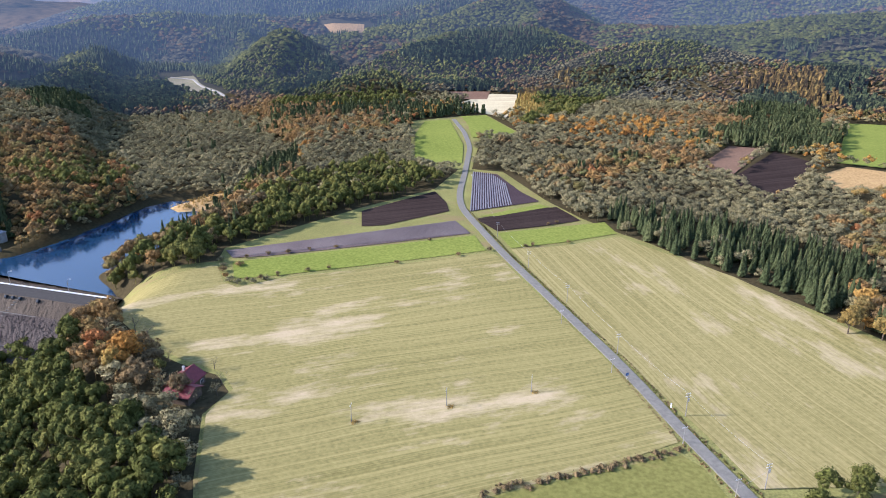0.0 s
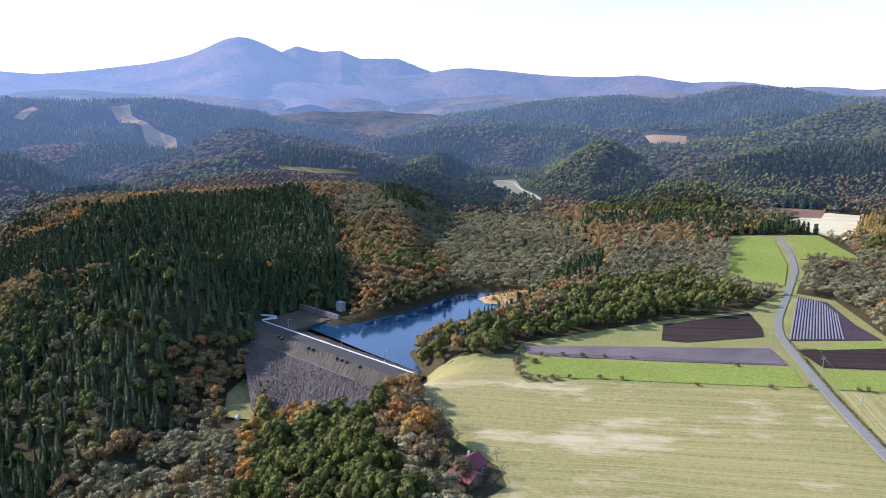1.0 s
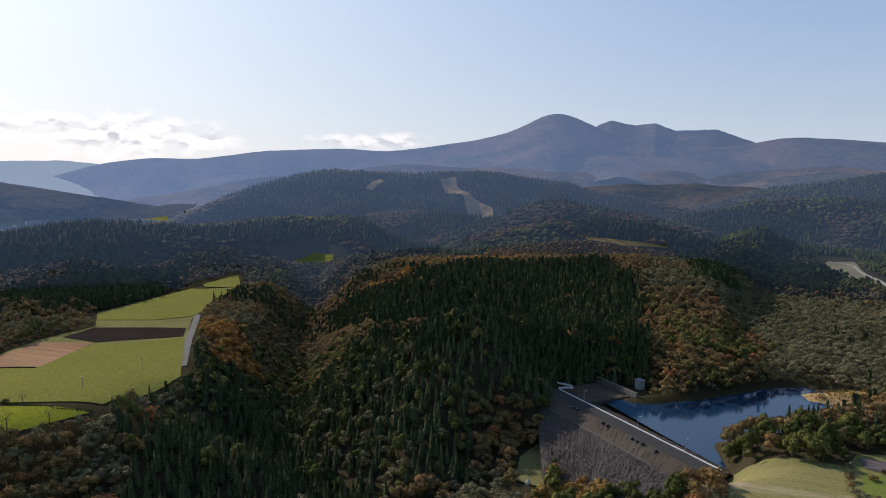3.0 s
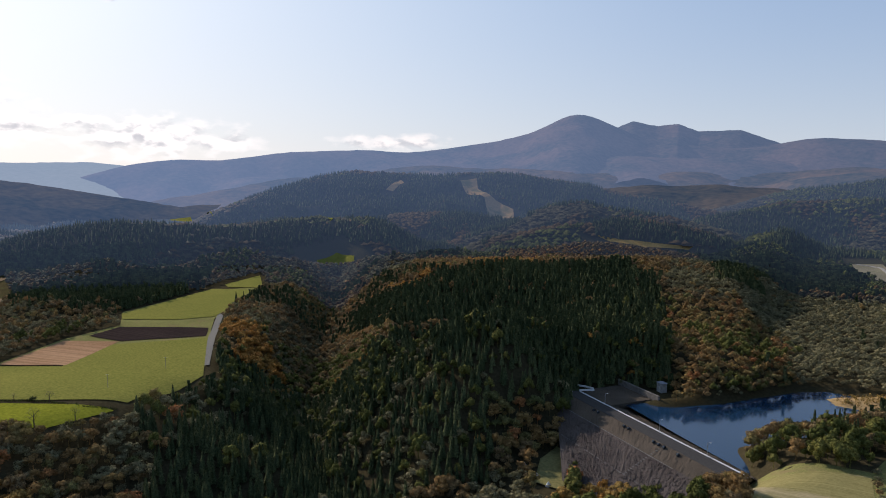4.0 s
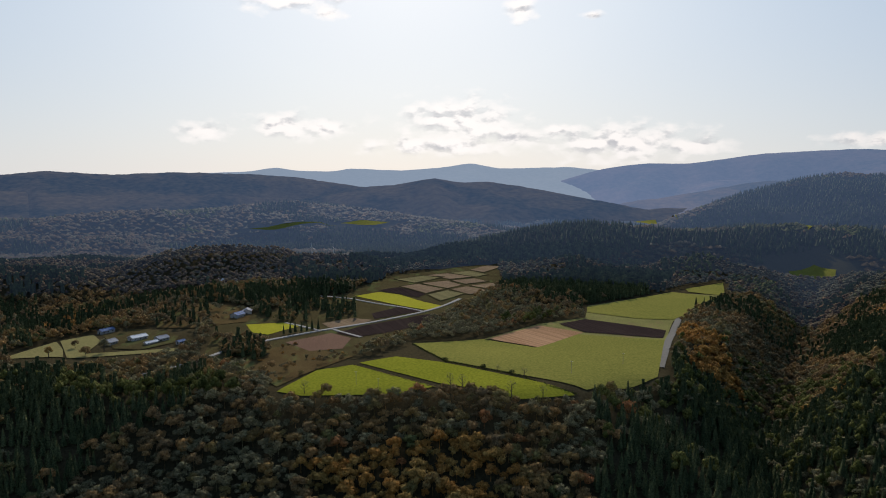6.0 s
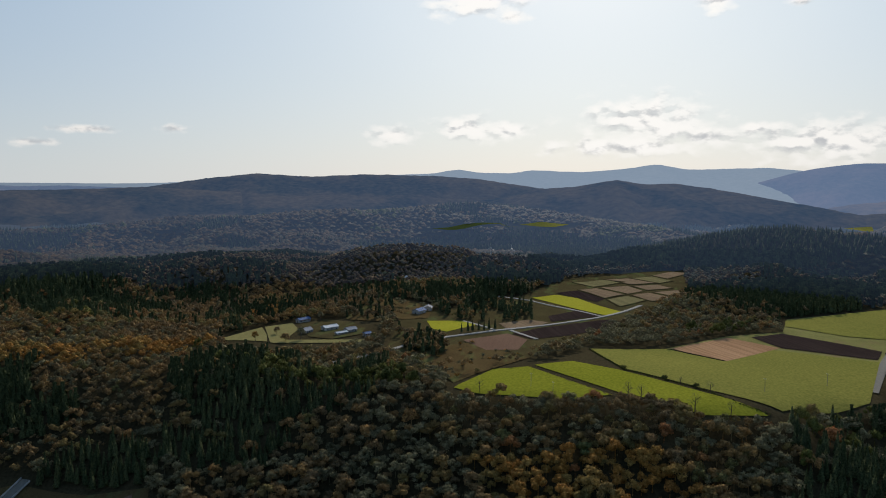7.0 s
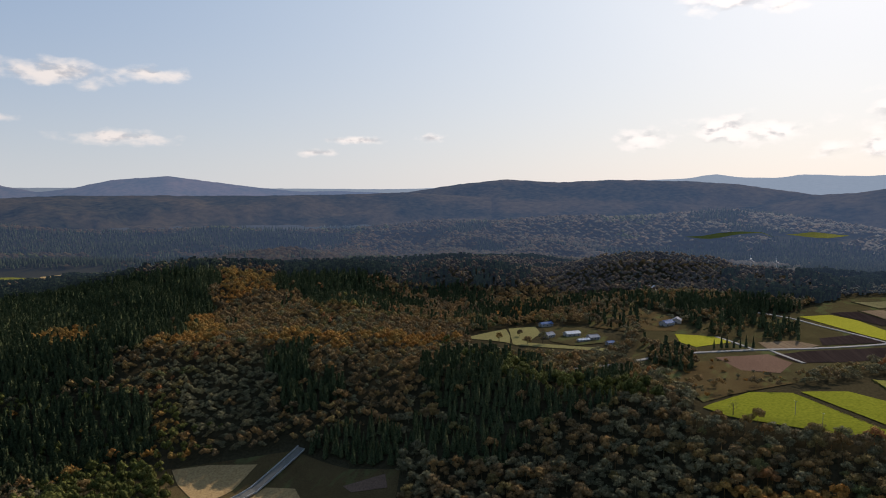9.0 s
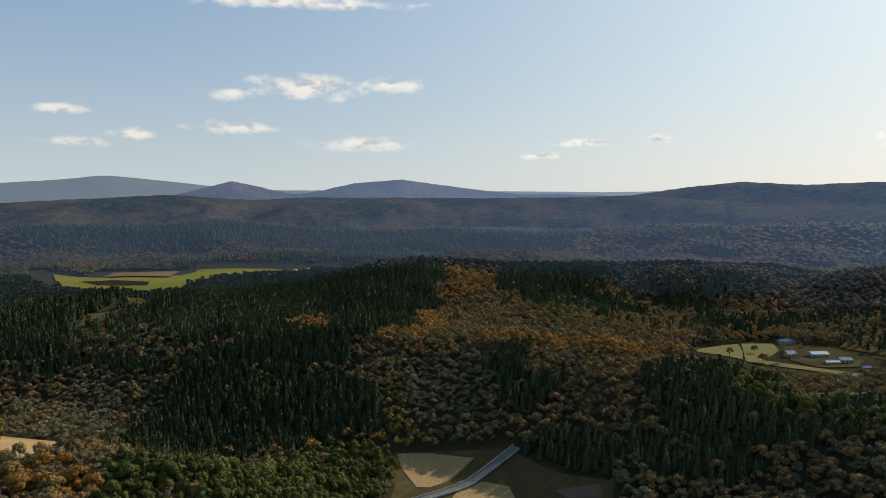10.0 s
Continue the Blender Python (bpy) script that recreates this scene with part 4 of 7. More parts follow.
WOODS = [
    ("cedar", [(97, 375), (113, 384), (157, 357), (189, 304), (175, 268), (142, 241), (112, 274), (86, 327)]),
    ("pine", [(-164, 289), (-149, 309), (-116, 353), (-88, 468), (-36, 515), (12, 454), (-15, 397), (-43, 352), (-46, 324), (-98, 292), (-151, 290)]),
    ("pine", [(-205, 291), (-190, 292), (-121, 199), (-98, 178), (-78, 170), (-64, 149), (-59, 131), (-56, 111), (-140, 136), (-239, 265)]),
    ("bare", [(-303, 583), (-311, 778), (-200, 691), (-125, 588), (-135, 499), (-168, 467), (-193, 451), (-228, 476)]),
    ("cedar", [(-372, 112), (-417, 182), (-354, 203), (-280, 185), (-252, 143), (-293, 68), (-341, 86)]),
    ("pine", [(-56, -313), (-118, -364), (-216, -388), (-235, -356), (-222, -316), (-160, -227), (-42, -249)]),
    ("gold", [(-332, -74), (-346, -42), (-353, 11), (-343, 36), (-327, 46), (-303, -49)]),
    ("gold", [(-28, -350), (-53, -340), (-58, -323), (-51, -293), (-24, -313)]),
    ("gold", [(-334, -66), (-347, -36), (-345, 2), (-326, -9), (-315, -39), (-319, -64)]),
    ("gold", [(-584, 216), (-573, 227), (-538, 246), (-483, 224), (-434, 181), (-449, 165)]),
    ("gold", [(-210, 229), (-214, 254), (-207, 273), (-192, 293), (-187, 288), (-194, 270), (-190, 246), (-182, 223), (-196, 213)]),
    ("pine", [(-158, 197), (-188, 248), (-191, 276), (-182, 288), (-130, 223), (-111, 190)]),
    ("bare", [(-263, 202), (-260, 220), (-251, 243), (-220, 224), (-194, 215), (-247, 189)]),
    ("bare", [(-133, 228), (-130, 241), (-119, 231), (-97, 198), (-108, 193)]),
    ("pine", [(-166, 294), (-159, 305), (-150, 305), (-144, 292), (-133, 247)]),
    ("bare", [(-134, 235), (-124, 243), (-102, 215), (-97, 199), (-82, 195), (-67, 188), (-63, 170), (-66, 159), (-58, 132), (-64, 132), (-72, 159), (-90, 176), (-111, 203)]),
    ("pine", [(-165, 160), (-196, 227), (-195, 264), (-185, 286), (-129, 215), (-113, 198), (-87, 162), (-73, 137)]),
    ("gold", [(-195, 204), (-205, 233), (-211, 267), (-198, 285), (-192, 281), (-195, 264), (-196, 227), (-175, 184)]),
    ("pine", [(-214, 302), (-176, 298), (-95, 190), (-69, 156), (-62, 138), (-121, 154)]),
    ("autumn", [(-150, 284), (-128, 246), (-113, 234), (-91, 208), (-84, 196), (-100, 197), (-121, 215), (-140, 245), (-160, 280)]),
    ("gold", [(-240, 284), (-205, 284), (-190, 262), (-186, 240), (-205, 236)]),
    ("bare", [(-84, 190), (-68, 186), (-63, 160), (-58, 136), (-66, 136), (-74, 166)]),
    ("cedar", [(-608, 382), (-549, 386), (-563, 443), (-558, 484), (-531, 532), (-501, 583), (-469, 609), (-432, 615), (-390, 578), (-340, 517), (-306, 466), (-287, 395), (-325, 405), (-358, 394), (-406, 390), (-443, 379), (-451, 360), (-448, 319), (-546, 331)]),
    ("gold", [(-628, 519), (-721, 673), (-681, 735), (-652, 784), (-620, 807), (-572, 835), (-585, 813), (-618, 779), (-634, 737), (-541, 541), (-564, 489)]),
    ("gold", [(-609, 394), (-566, 398), (-586, 431), (-591, 465), (-568, 437), (-555, 390)]),
    ("pine", [(-721, 597), (-912, 805), (-895, 837), (-836, 964), (-802, 943), (-822, 888), (-730, 682)]),
    ("cedar", [(-938, 1097), (-927, 1173), (-740, 1032), (-662, 1057), (-593, 1098), (-506, 955), (-633, 1010), (-705, 980), (-789, 950)]),
    ("bare", [(-760, 621), (-1132, 948), (-1081, 1044), (-1045, 1138), (-997, 1170), (-910, 1229), (-918, 1200), (-948, 1093), (-1014, 1068), (-1072, 1005), (-938, 818)]),
    ("cedar", [(-1445, 1701), (-1187, 1772), (-783, 1539), (-784, 1452), (-885, 1234), (-971, 1212), (-1004, 1179)]),
    ("cedar", [(-1904, 1218), (-1677, 1592), (-1452, 1710), (-1383, 1624), (-1084, 1063), (-1212, 1076), (-1295, 1062), (-1591, 1003)]),
    ("cedar", [(-1816, 620), (-1870, 771), (-1907, 932), (-1896, 1124), (-1837, 1278), (-1619, 1136), (-1149, 680)]),
    ("cedar", [(-1178, 392), (-1209, 566), (-1109, 681), (-1335, 1012), (-1287, 1078), (-1028, 728), (-1050, 621), (-1124, 441)]),
    ("bare", [(-338, 650), (-360, 768), (-293, 808), (-261, 846), (-187, 709), (-126, 572), (-125, 464), (-127, 416), (-190, 466), (-210, 458), (-292, 586)]),
    ("cedar", [(-523, 849), (-508, 950), (-509, 1064), (-402, 980), (-306, 855), (-332, 792), (-370, 790), (-336, 646), (-354, 617)]),
    ("pine", [(-510, 953), (-512, 1093), (-506, 1133), (-471, 984), (-457, 872)]),
    ("cedar", [(-516, 984), (-722, 1540), (-680, 1601), (-441, 1197), (-412, 1132), (-462, 1125)]),
    ("pine", [(-367, 1078), (-481, 1613), (-380, 1761), (-232, 1166), (-206, 1129), (-190, 1075), (-227, 945), (-269, 978), (-316, 967)]),
    ("cedar", [(-367, 1764), (-221, 1180), (-185, 1136), (-176, 1063), (-186, 832), (-232, 996), (-204, 1101), (-231, 1148)]),
    ("autumn", [(-297, 960), (-227, 945), (-169, 758), (-208, 761), (-268, 844)]),
    ("pine", [(-171, 768), (-156, 1018), (-92, 1066), (-36, 854), (-23, 819), (-56, 740), (-95, 742), (-151, 760)]),
    ("cedar", [(-50, 1144), (7, 1171), (97, 1188), (144, 1186), (139, 1105), (80, 1102), (24, 1072), (-26, 1072), (-51, 1107)]),
    ("pine", [(-185, 1458), (-25, 1600), (77, 1648), (195, 1672), (175, 1440), (78, 1555), (-41, 1495), (-121, 1464)]),
    ("cedar", [(-871, 2167), (-755, 2286), (-534, 2316), (-207, 2362), (153, 2402), (107, 1650), (-58, 1889), (-158, 1855), (-332, 1832), (-503, 1807), (-776, 2123)]),
    ("pine", [(75, 657), (117, 830), (215, 994), (289, 1010), (488, 1283), (336, 910), (257, 932), (148, 745), (85, 628)]),
    ("larch", [(79, 793), (106, 853), (163, 953), (185, 952), (118, 838), (92, 707), (76, 689)]),
    ("cedar", [(272, 661), (330, 779), (379, 825), (394, 758), (396, 712), (320, 569), (284, 524), (259, 556), (255, 605)]),
    ("larch", [(363, 850), (388, 865), (434, 848), (441, 768), (445, 740), (402, 725), (388, 786), (372, 823)]),
    ("cedar", [(522, 1193), (592, 1141), (501, 805), (444, 700), (438, 762), (434, 848)]),
    ("cedar", [(-22, 1105), (13, 1171), (91, 1566), (158, 1158), (189, 1121), (100, 1098), (13, 1064)]),
    ("cedar", [(-1190, 111), (-1216, 233), (-1193, 425), (-1184, 549), (-1134, 527), (-1143, 408), (-1124, 309), (-1124, 216), (-1141, 125)]),
    ("cedar", [(-878, 169), (-887, 215), (-927, 325), (-840, 301), (-729, 207), (-689, 145)]),
    ("cedar", [(-1444, -897), (-1480, -681), (-1719, -442), (-1768, -95), (-1757, 26), (-1136, 17), (-1566, -213), (-1550, -588), (-1394, -867)]),
    ("cedar", [(-180, -1960), (-478, -1873), (-736, -1767), (-1077, -1600), (-1322, -1404), (-1423, -1287), (-1385, -1251), (-1101, -1415), (-860, -1532), (-550, -1659), (-277, -1822)]),
    ("gold", [(-511, -650), (-587, -622), (-523, -564), (-443, -554), (-448, -590)]),
    ("cedar", [(-429, -710), (-506, -689), (-507, -646), (-402, -529), (-310, -461), (-281, -502), (-325, -626)]),
    ("cedar", [(-587, -622), (-678, -556), (-694, -525), (-587, -512), (-476, -457), (-516, -547)]),
    ("cedar", [(-218, -696), (-317, -853), (-361, -782), (-437, -722), (-308, -550), (-256, -535), (-209, -566), (-187, -600)]),
    ("cedar", [(-73, -835), (-124, -826), (-216, -880), (-157, -727), (-116, -668), (-96, -652), (-56, -659)]),
    ("bare", [(-986, 530), (-963, 559), (-896, 550), (-1005, 663), (-761, 557), (-611, 425), (-850, 502)]),
    ("bare", [(-53, -448), (-82, -591), (-105, -589), (-144, -562), (-135, -543), (-110, -521), (-95, -469), (-64, -447)]),
    ("bare", [(-51, -612), (-72, -577), (-53, -448), (-34, -412)]),
    ("cedar", [(-55, -651), (-93, -635), (-147, -587), (-195, -554), (-227, -548), (-287, -599), (-294, -488), (-279, -454), (-231, -504), (-171, -550), (-81, -609)]),
    ("cedar", [(-76, -364), (-110, -507), (-143, -544), (-170, -547), (-194, -527), (-222, -504), (-257, -459), (-266, -432), (-241, -392), (-205, -397), (-150, -410)]),
    ("cedar", [(-184, -591), (-192, -663), (-247, -768), (-314, -845), (-383, -738), (-432, -715), (-474, -704), (-510, -660), (-444, -584), (-352, -523), (-301, -518), (-269, -519), (-224, -553)]),
    ("gold", [(-280, -573), (-304, -602), (-320, -571), (-294, -527)]),
    ("gold", [(-316, -454), (-377, -537), (-442, -571), (-342, -442)]),
    ("autumn", [(-502, -650), (-582, -617), (-496, -525), (-458, -412), (-577, -347), (-478, -287), (-402, -361), (-356, -403), (-370, -479)]),
    ("gold", [(-501, -643), (-577, -616), (-523, -564), (-449, -561)]),
    ("gold", [(-345, -409), (-405, -364), (-432, -331), (-459, -285), (-430, -280), (-380, -342), (-340, -391)]),
    ("bare", [(-319, -406), (-341, -373), (-329, -348), (-289, -331), (-265, -354), (-267, -397)]),
    ("cedar", [(-341, -373), (-382, -361), (-356, -330), (-362, -299), (-336, -301), (-314, -331)]),
    ("autumn", [(-371, -333), (-425, -286), (-394, -236), (-357, -231), (-345, -285)]),
    ("cedar", [(-372, -262), (-445, -267), (-420, -196), (-450, -154), (-390, -133), (-368, -170), (-348, -207), (-352, -243)]),
    ("cedar", [(-287, -308), (-321, -287), (-339, -238), (-341, -200), (-327, -201), (-307, -241), (-290, -282)]),
    ("bare", [(-297, -232), (-323, -234), (-332, -214), (-308, -194), (-290, -227)]),
    ("autumn", [(-333, -188), (-357, -165), (-379, -129), (-348, -117), (-310, -189)]),
    ("cedar", [(-341, -260), (-354, -222), (-353, -176), (-329, -178), (-323, -210)]),
    ("pine", [(-426, -275), (-415, -206), (-423, -125), (-398, -114), (-389, -170), (-395, -229)]),
]
BUSHES = [(-94.0, 309.8), (-84.8, 314.5), (-75.7, 316.9), (-66.0, 321.0), (-53.4, 325.1), (-7.0, 335.7), (-86.8, 282.8), (-80.9, 284.1), (-74.2, 288.1), (-61.8, 293.6), (-52.6, 296.5), (-21.6, 303.9), (7.7, 313.9), (22.9, 321.1), (41.5, 327.0), (45.0, 327.8), (63.7, 332.2), (57.7, 361.3), (62.8, 364.4)]
CORNER_SCRUB = [(-105.3, 306.7), (-102.1, 299.5), (-100.0, 292.6), (-97.0, 285.9), (-93.5, 280.8), (-90.0, 279.0), (-94.4, 299.6), (-82.7, 279.7), (-78.7, 283.5)]
POLES = [(83.1, 145.9), (73.4, 178.8), (61.7, 217.0), (51.1, 260.2), (39.7, 298.8), (28.4, 342.3), (19.3, 443.6)]
SHORT_POLES = [(56.7, 203.8), (68.2, 165.1), (74.4, 142.9), (45.7, 240.9)]
FIELD_POLES = [(-27.0, 175.2), (1.2, 183.8), (28.4, 192.0)]
SOUTH_POLES = [(-427.1, 87.3), (-465.4, 130.7), (-396.7, -32.2), (-409.8, -46.5)]
SIGN = [(61.0, 200.2)]
WHITE_POST = [(70.3, 183.0)]
BARE_TREES = [(-397.3, -75.5), (-395.2, 9.9), (-393.9, 16.9), (-386.5, 44.8), (-415.0, 56.0), (-428.5, 40.9), (-386.9, 63.0)]
ROAD_CONIFERS = [(-675.4, 261.0), (-676.3, 269.4), (-674.9, 280.6), (-613.5, 310.0)]
HOUSE_TREES = [(-105.7, 205.3), (-108.0, 201.9), (-122.4, 227.5), (-171.4, 283.4), (-175.1, 282.2), (-93.4, 200.6), (-94.5, 211.1), (-77.1, 205.5), (-72.1, 196.5), (-71.3, 189.7), (-76.8, 184.9), (-82.3, 188.0), (-88.3, 189.6), (-106.2, 223.3), (-115.0, 232.1), (-154.9, 284.2), (-155.2, 291.0)]
HEDGE_A = [(9.2, 143.8), (17.1, 146.0), (32.4, 150.5), (45.3, 154.5), (57.1, 158.7), (67.3, 162.5)]
HEDGE_B = [(-527.1, -15.7), (-461.6, 8.2), (-438.8, 32.8), (-425.4, 49.5), (-399.6, 70.2), (-391.6, 84.1)]
HEDGE_C = [(-455.8, -53.1), (-436.1, -34.0), (-417.7, -16.3), (-399.8, 2.2)]
FARM = [(-582, -277), (-534, -251), (-548, -236), (-532, -219), (-543, -215), (-532, -196)]
FARM_B = [(-626, -178), (-643, -174), (-826, -252), (-830, -238)]
BARN = [(21.3, 749.9)]
MASTS = [(-995.9, -143.0), (-952.1, -166.4)]
ROAD_ROW = [(-555.9, -121.4), (-558.8, -116.6), (-562.1, -113.2), (-565.5, -108.8), (-569.2, -104.8), (-573.1, -101.3), (-577.1, -96.8)]
PADDIES = [
    ("paddy2", [(-889, -50), (-931, -14), (-917, 16), (-859, -23)]),
    ("paddy", [(-934, -11), (-955, 20), (-916, 55), (-894, 22)]),
    ("paddy2", [(-957, 23), (-983, 52), (-942, 76), (-915, 58)]),
    ("paddy", [(-990, 52), (-1089, 103), (-1017, 99), (-962, 71)]),
    ("paddy", [(-808, -39), (-850, -19), (-796, 14), (-765, -8)]),
    ("paddy", [(-859, -16), (-883, 19), (-843, 36), (-802, 17)]),
    ("paddy", [(-883, 23), (-904, 55), (-874, 71), (-850, 40)]),
    ("paddy2", [(-761, -6), (-788, 16), (-766, 36), (-728, 8)]),
    ("paddy", [(-794, 20), (-830, 41), (-784, 65), (-758, 41)]),
    ("paddy", [(-837, 45), (-862, 76), (-830, 80), (-790, 68)]),
]
MULCH_A = [(21.5, 480.4), (24.3, 479.6), (27.0, 478.8), (29.7, 477.2), (32.4, 475.6), (34.9, 470.9), (37.2, 464.6), (39.3, 457.1), (41.4, 449.7)]
MULCH_B = [(16.1, 387.0), (19.1, 388.1), (22.2, 389.8), (25.3, 391.6), (28.4, 393.3), (31.5, 394.5), (34.6, 396.3), (37.8, 397.5), (41.0, 399.3)]
FURROW_A = [(-106.2, 319.0), (-105.4, 317.4), (-104.4, 315.8), (-103.4, 314.3), (-102.5, 312.8), (-101.5, 311.3)]
FURROW_B = [(6.9, 367.7), (8.4, 363.7), (9.9, 359.8), (11.3, 355.9), (12.7, 352.2), (13.8, 348.5)]
YARD = [(-96.4, 211.1), (-94.7, 217.1), (-87.4, 219.2), (-76.9, 211.2), (-70.0, 202.2), (-66.1, 189.8), (-64.1, 174.4), (-72.2, 168.8), (-81.3, 175.8)]
BRIDGE_FLAT = [(-242.4, -367.4), (-293.0, -309.0), (-297.5, -265.8), (-305.4, -239.3), (-268.6, -216.7), (-134.1, -241.1), (-225.6, -326.9)]
TOE_GRASS = [(-237, 243), (-252, 263), (-257, 281), (-240, 282), (-230, 266), (-222, 246)]
TOE_CLEAR = [(-206, 229), (-220, 226), (-252, 263), (-257, 281), (-240, 282), (-230, 266)]
FARM_TREES = [(-523, -273), (-594, -294), (-583, -260), (-500, -254), (-492, -276), (-510, -245), (-516, -185)]
FARM_CONIFERS = [(-600, -241), (-610, -236), (-593, -218), (-604, -211), (-580, -198)]
FARM_YARD = [(-507.5, -317.7), (-558.5, -299.3), (-585.2, -283.7), (-617.6, -217.4), (-514.7, -177.3), (-466.3, -202.6), (-458.4, -240.7), (-454.2, -279.3)]
PADDY_CLEAR = [(-477, -162), (-612, -192), (-674, -146), (-769, -91), (-932, -53), (-1098, 103), (-829, 83), (-701, 38), (-590, -14), (-481, -56), (-441, -110)]
GROVE_A = [(-709.1, -185.1), (-731.9, -137.7), (-692.6, -78.7), (-634.5, -70.0), (-603.0, -114.4), (-619.2, -155.8)]
GROVE_B = [(-735.5, -323.5), (-736.4, -264.1), (-698.5, -226.8), (-602.1, -197.5), (-577.2, -208.9), (-598.1, -264.9)]
GROVE_C = [(-544.8, -174.7), (-532.4, -140.5), (-496.7, -117.0), (-463.1, -122.9), (-475.3, -143.1)]
FARMLAND = [(-527.4, -17.8), (-552.1, 41.6), (-610.7, 94.6), (-639.3, 142.9), (-704.9, 160.6), (-813.0, 286.0), (-878.6, 376.8), (-757.9, 328.2), (-703.2, 292.9), (-619.3, 219.4), (-577.4, 201.0), (-510.7, 176.5), (-436.6, 147.1), (-418.7, 121.5), (-388.3, 81.7), (-383.4, 47.7), (-392.3, 3.4), (-391.7, -21.7), (-392.7, -76.2), (-399.1, -92.1), (-449.0, -76.2), (-461.5, -53.7)]
HEATH = [(-497.3, -145.9), (-523.2, -107.6), (-483.3, -56.0), (-437.7, -81.0), (-413.8, -93.8), (-457.2, -124.7)]

# ---- ground sheet ----
def mesh_ob(name, verts, faces, mats, label="", category="", kind="", smooth=False, parent=None):
    me = bpy.data.meshes.new(name)
    me.from_pydata(verts, [], faces)
    for m in mats if isinstance(mats, (list, tuple)) else [mats]:
        me.materials.append(m)
    if smooth:
        me.polygons.foreach_set("use_smooth", [True] * len(me.polygons))
    me.update()
    ob = new(name, me)
    ob.parent = parent
    return tagged(ob, label, category, "", kind)


AZ = np.radians(np.concatenate([np.arange(-190, 46, 0.5), np.arange(46, 170, 4.0)]))
RAD = np.concatenate([[0.02, 30, 60, 90], np.geomspace(110, 2600, 280), np.geomspace(2680, 4900, 24)])
GX, GY = np.outer(RAD, np.sin(AZ)), np.outer(RAD, np.cos(AZ))
GZ = land(GX, GY)


def surface(x, y):
    """Height of the ground sheet itself (between its rings and rays)."""
    x, y = np.asarray(x, float), np.asarray(y, float)
    d = np.clip(np.hypot(x, y), 0.03, 4890)
    a = np.arctan2(x, y)
    a = np.where(a < AZ[0], a + 2 * math.pi, a)
    i = np.clip(np.searchsorted(RAD, d) - 1, 0, len(RAD) - 2)
    j = np.clip(np.searchsorted(AZ, a) - 1, 0, len(AZ) - 2)
    u, v = (d - RAD[i]) / (RAD[i + 1] - RAD[i]), np.clip((a - AZ[j]) / (AZ[j + 1] - AZ[j]), 0, 1)
    return (GZ[i, j] * (1 - v) + GZ[i, j + 1] * v) * (1 - u) + (GZ[i + 1, j] * (1 - v) + GZ[i + 1, j + 1] * v) * u


nr, na = GX.shape
verts = np.stack([GX, GY, GZ], -1).reshape(-1, 3)
ii, jj = np.meshgrid(np.arange(nr - 1), np.arange(na), indexing="ij")
jn = (jj + 1) % na
quads = np.stack([ii * na + jj, (ii + 1) * na + jj, (ii + 1) * na + jn, ii * na + jn], -1).reshape(-1, 4)[:, ::-1]
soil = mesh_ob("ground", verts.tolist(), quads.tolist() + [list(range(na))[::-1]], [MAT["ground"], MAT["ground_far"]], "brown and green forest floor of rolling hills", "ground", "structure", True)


# past 1000 m the sheet switches to the darker, haze-emitting floor
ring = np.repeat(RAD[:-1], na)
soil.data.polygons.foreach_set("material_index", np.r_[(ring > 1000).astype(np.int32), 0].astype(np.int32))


def inside(x, y, poly, grow=0.0):
    """Which plan positions lie in the polygon."""
    px, py = np.array(poly).T
    if grow:
        cx, cy = px.mean(), py.mean()
        s = 1 + grow / max(1.0, np.hypot(px - cx, py - cy).mean())
        px, py = cx + (px - cx) * s, cy + (py - cy) * s
    hit = np.zeros(np.shape(x), bool)
    for k in range(len(px)):
        ax, ay, bx, by = px[k - 1], py[k - 1], px[k], py[k]
        cross = ((ay > y) != (by > y)) & (x < (bx - ax) * (y - ay) / (by - ay + 1e-12) + ax)
        hit ^= cross
    return hit


def drape(name, poly, mat, lift, step, label, category, kind="structure"):
    """A sheet over a plan polygon, laid on the ground."""
    bm = bmesh.new()
    bm.faces.new([bm.verts.new((x, y, 0)) for x, y in poly])
    xs, ys = [p[0] for p in poly], [p[1] for p in poly]
    for axis, lo, hi in ((0, min(xs), max(xs)), (1, min(ys), max(ys))):
        for c in np.arange(lo + step, hi, step):
            at, no = ((c, 0, 0), (1, 0, 0)) if axis == 0 else ((0, c, 0), (0, 1, 0))
            bmesh.ops.bisect_plane(bm, geom=bm.verts[:] + bm.edges[:] + bm.faces[:], plane_co=at, plane_no=no)
    z = surface(np.array([v.co.x for v in bm.verts]), np.array([v.co.y for v in bm.verts]))
    for v, h in zip(bm.verts, z):
        v.co.z = h + lift
    bmesh.ops.recalc_face_normals(bm, faces=bm.faces)
    if sum(f.normal.z for f in bm.faces) < 0:
        bmesh.ops.reverse_faces(bm, faces=bm.faces)
    me = bpy.data.meshes.new(name)
    bm.to_mesh(me)
    bm.free()
    me.materials.append(mat)
    ob = new(name, me)
    return tagged(ob, label, category, "", kind)


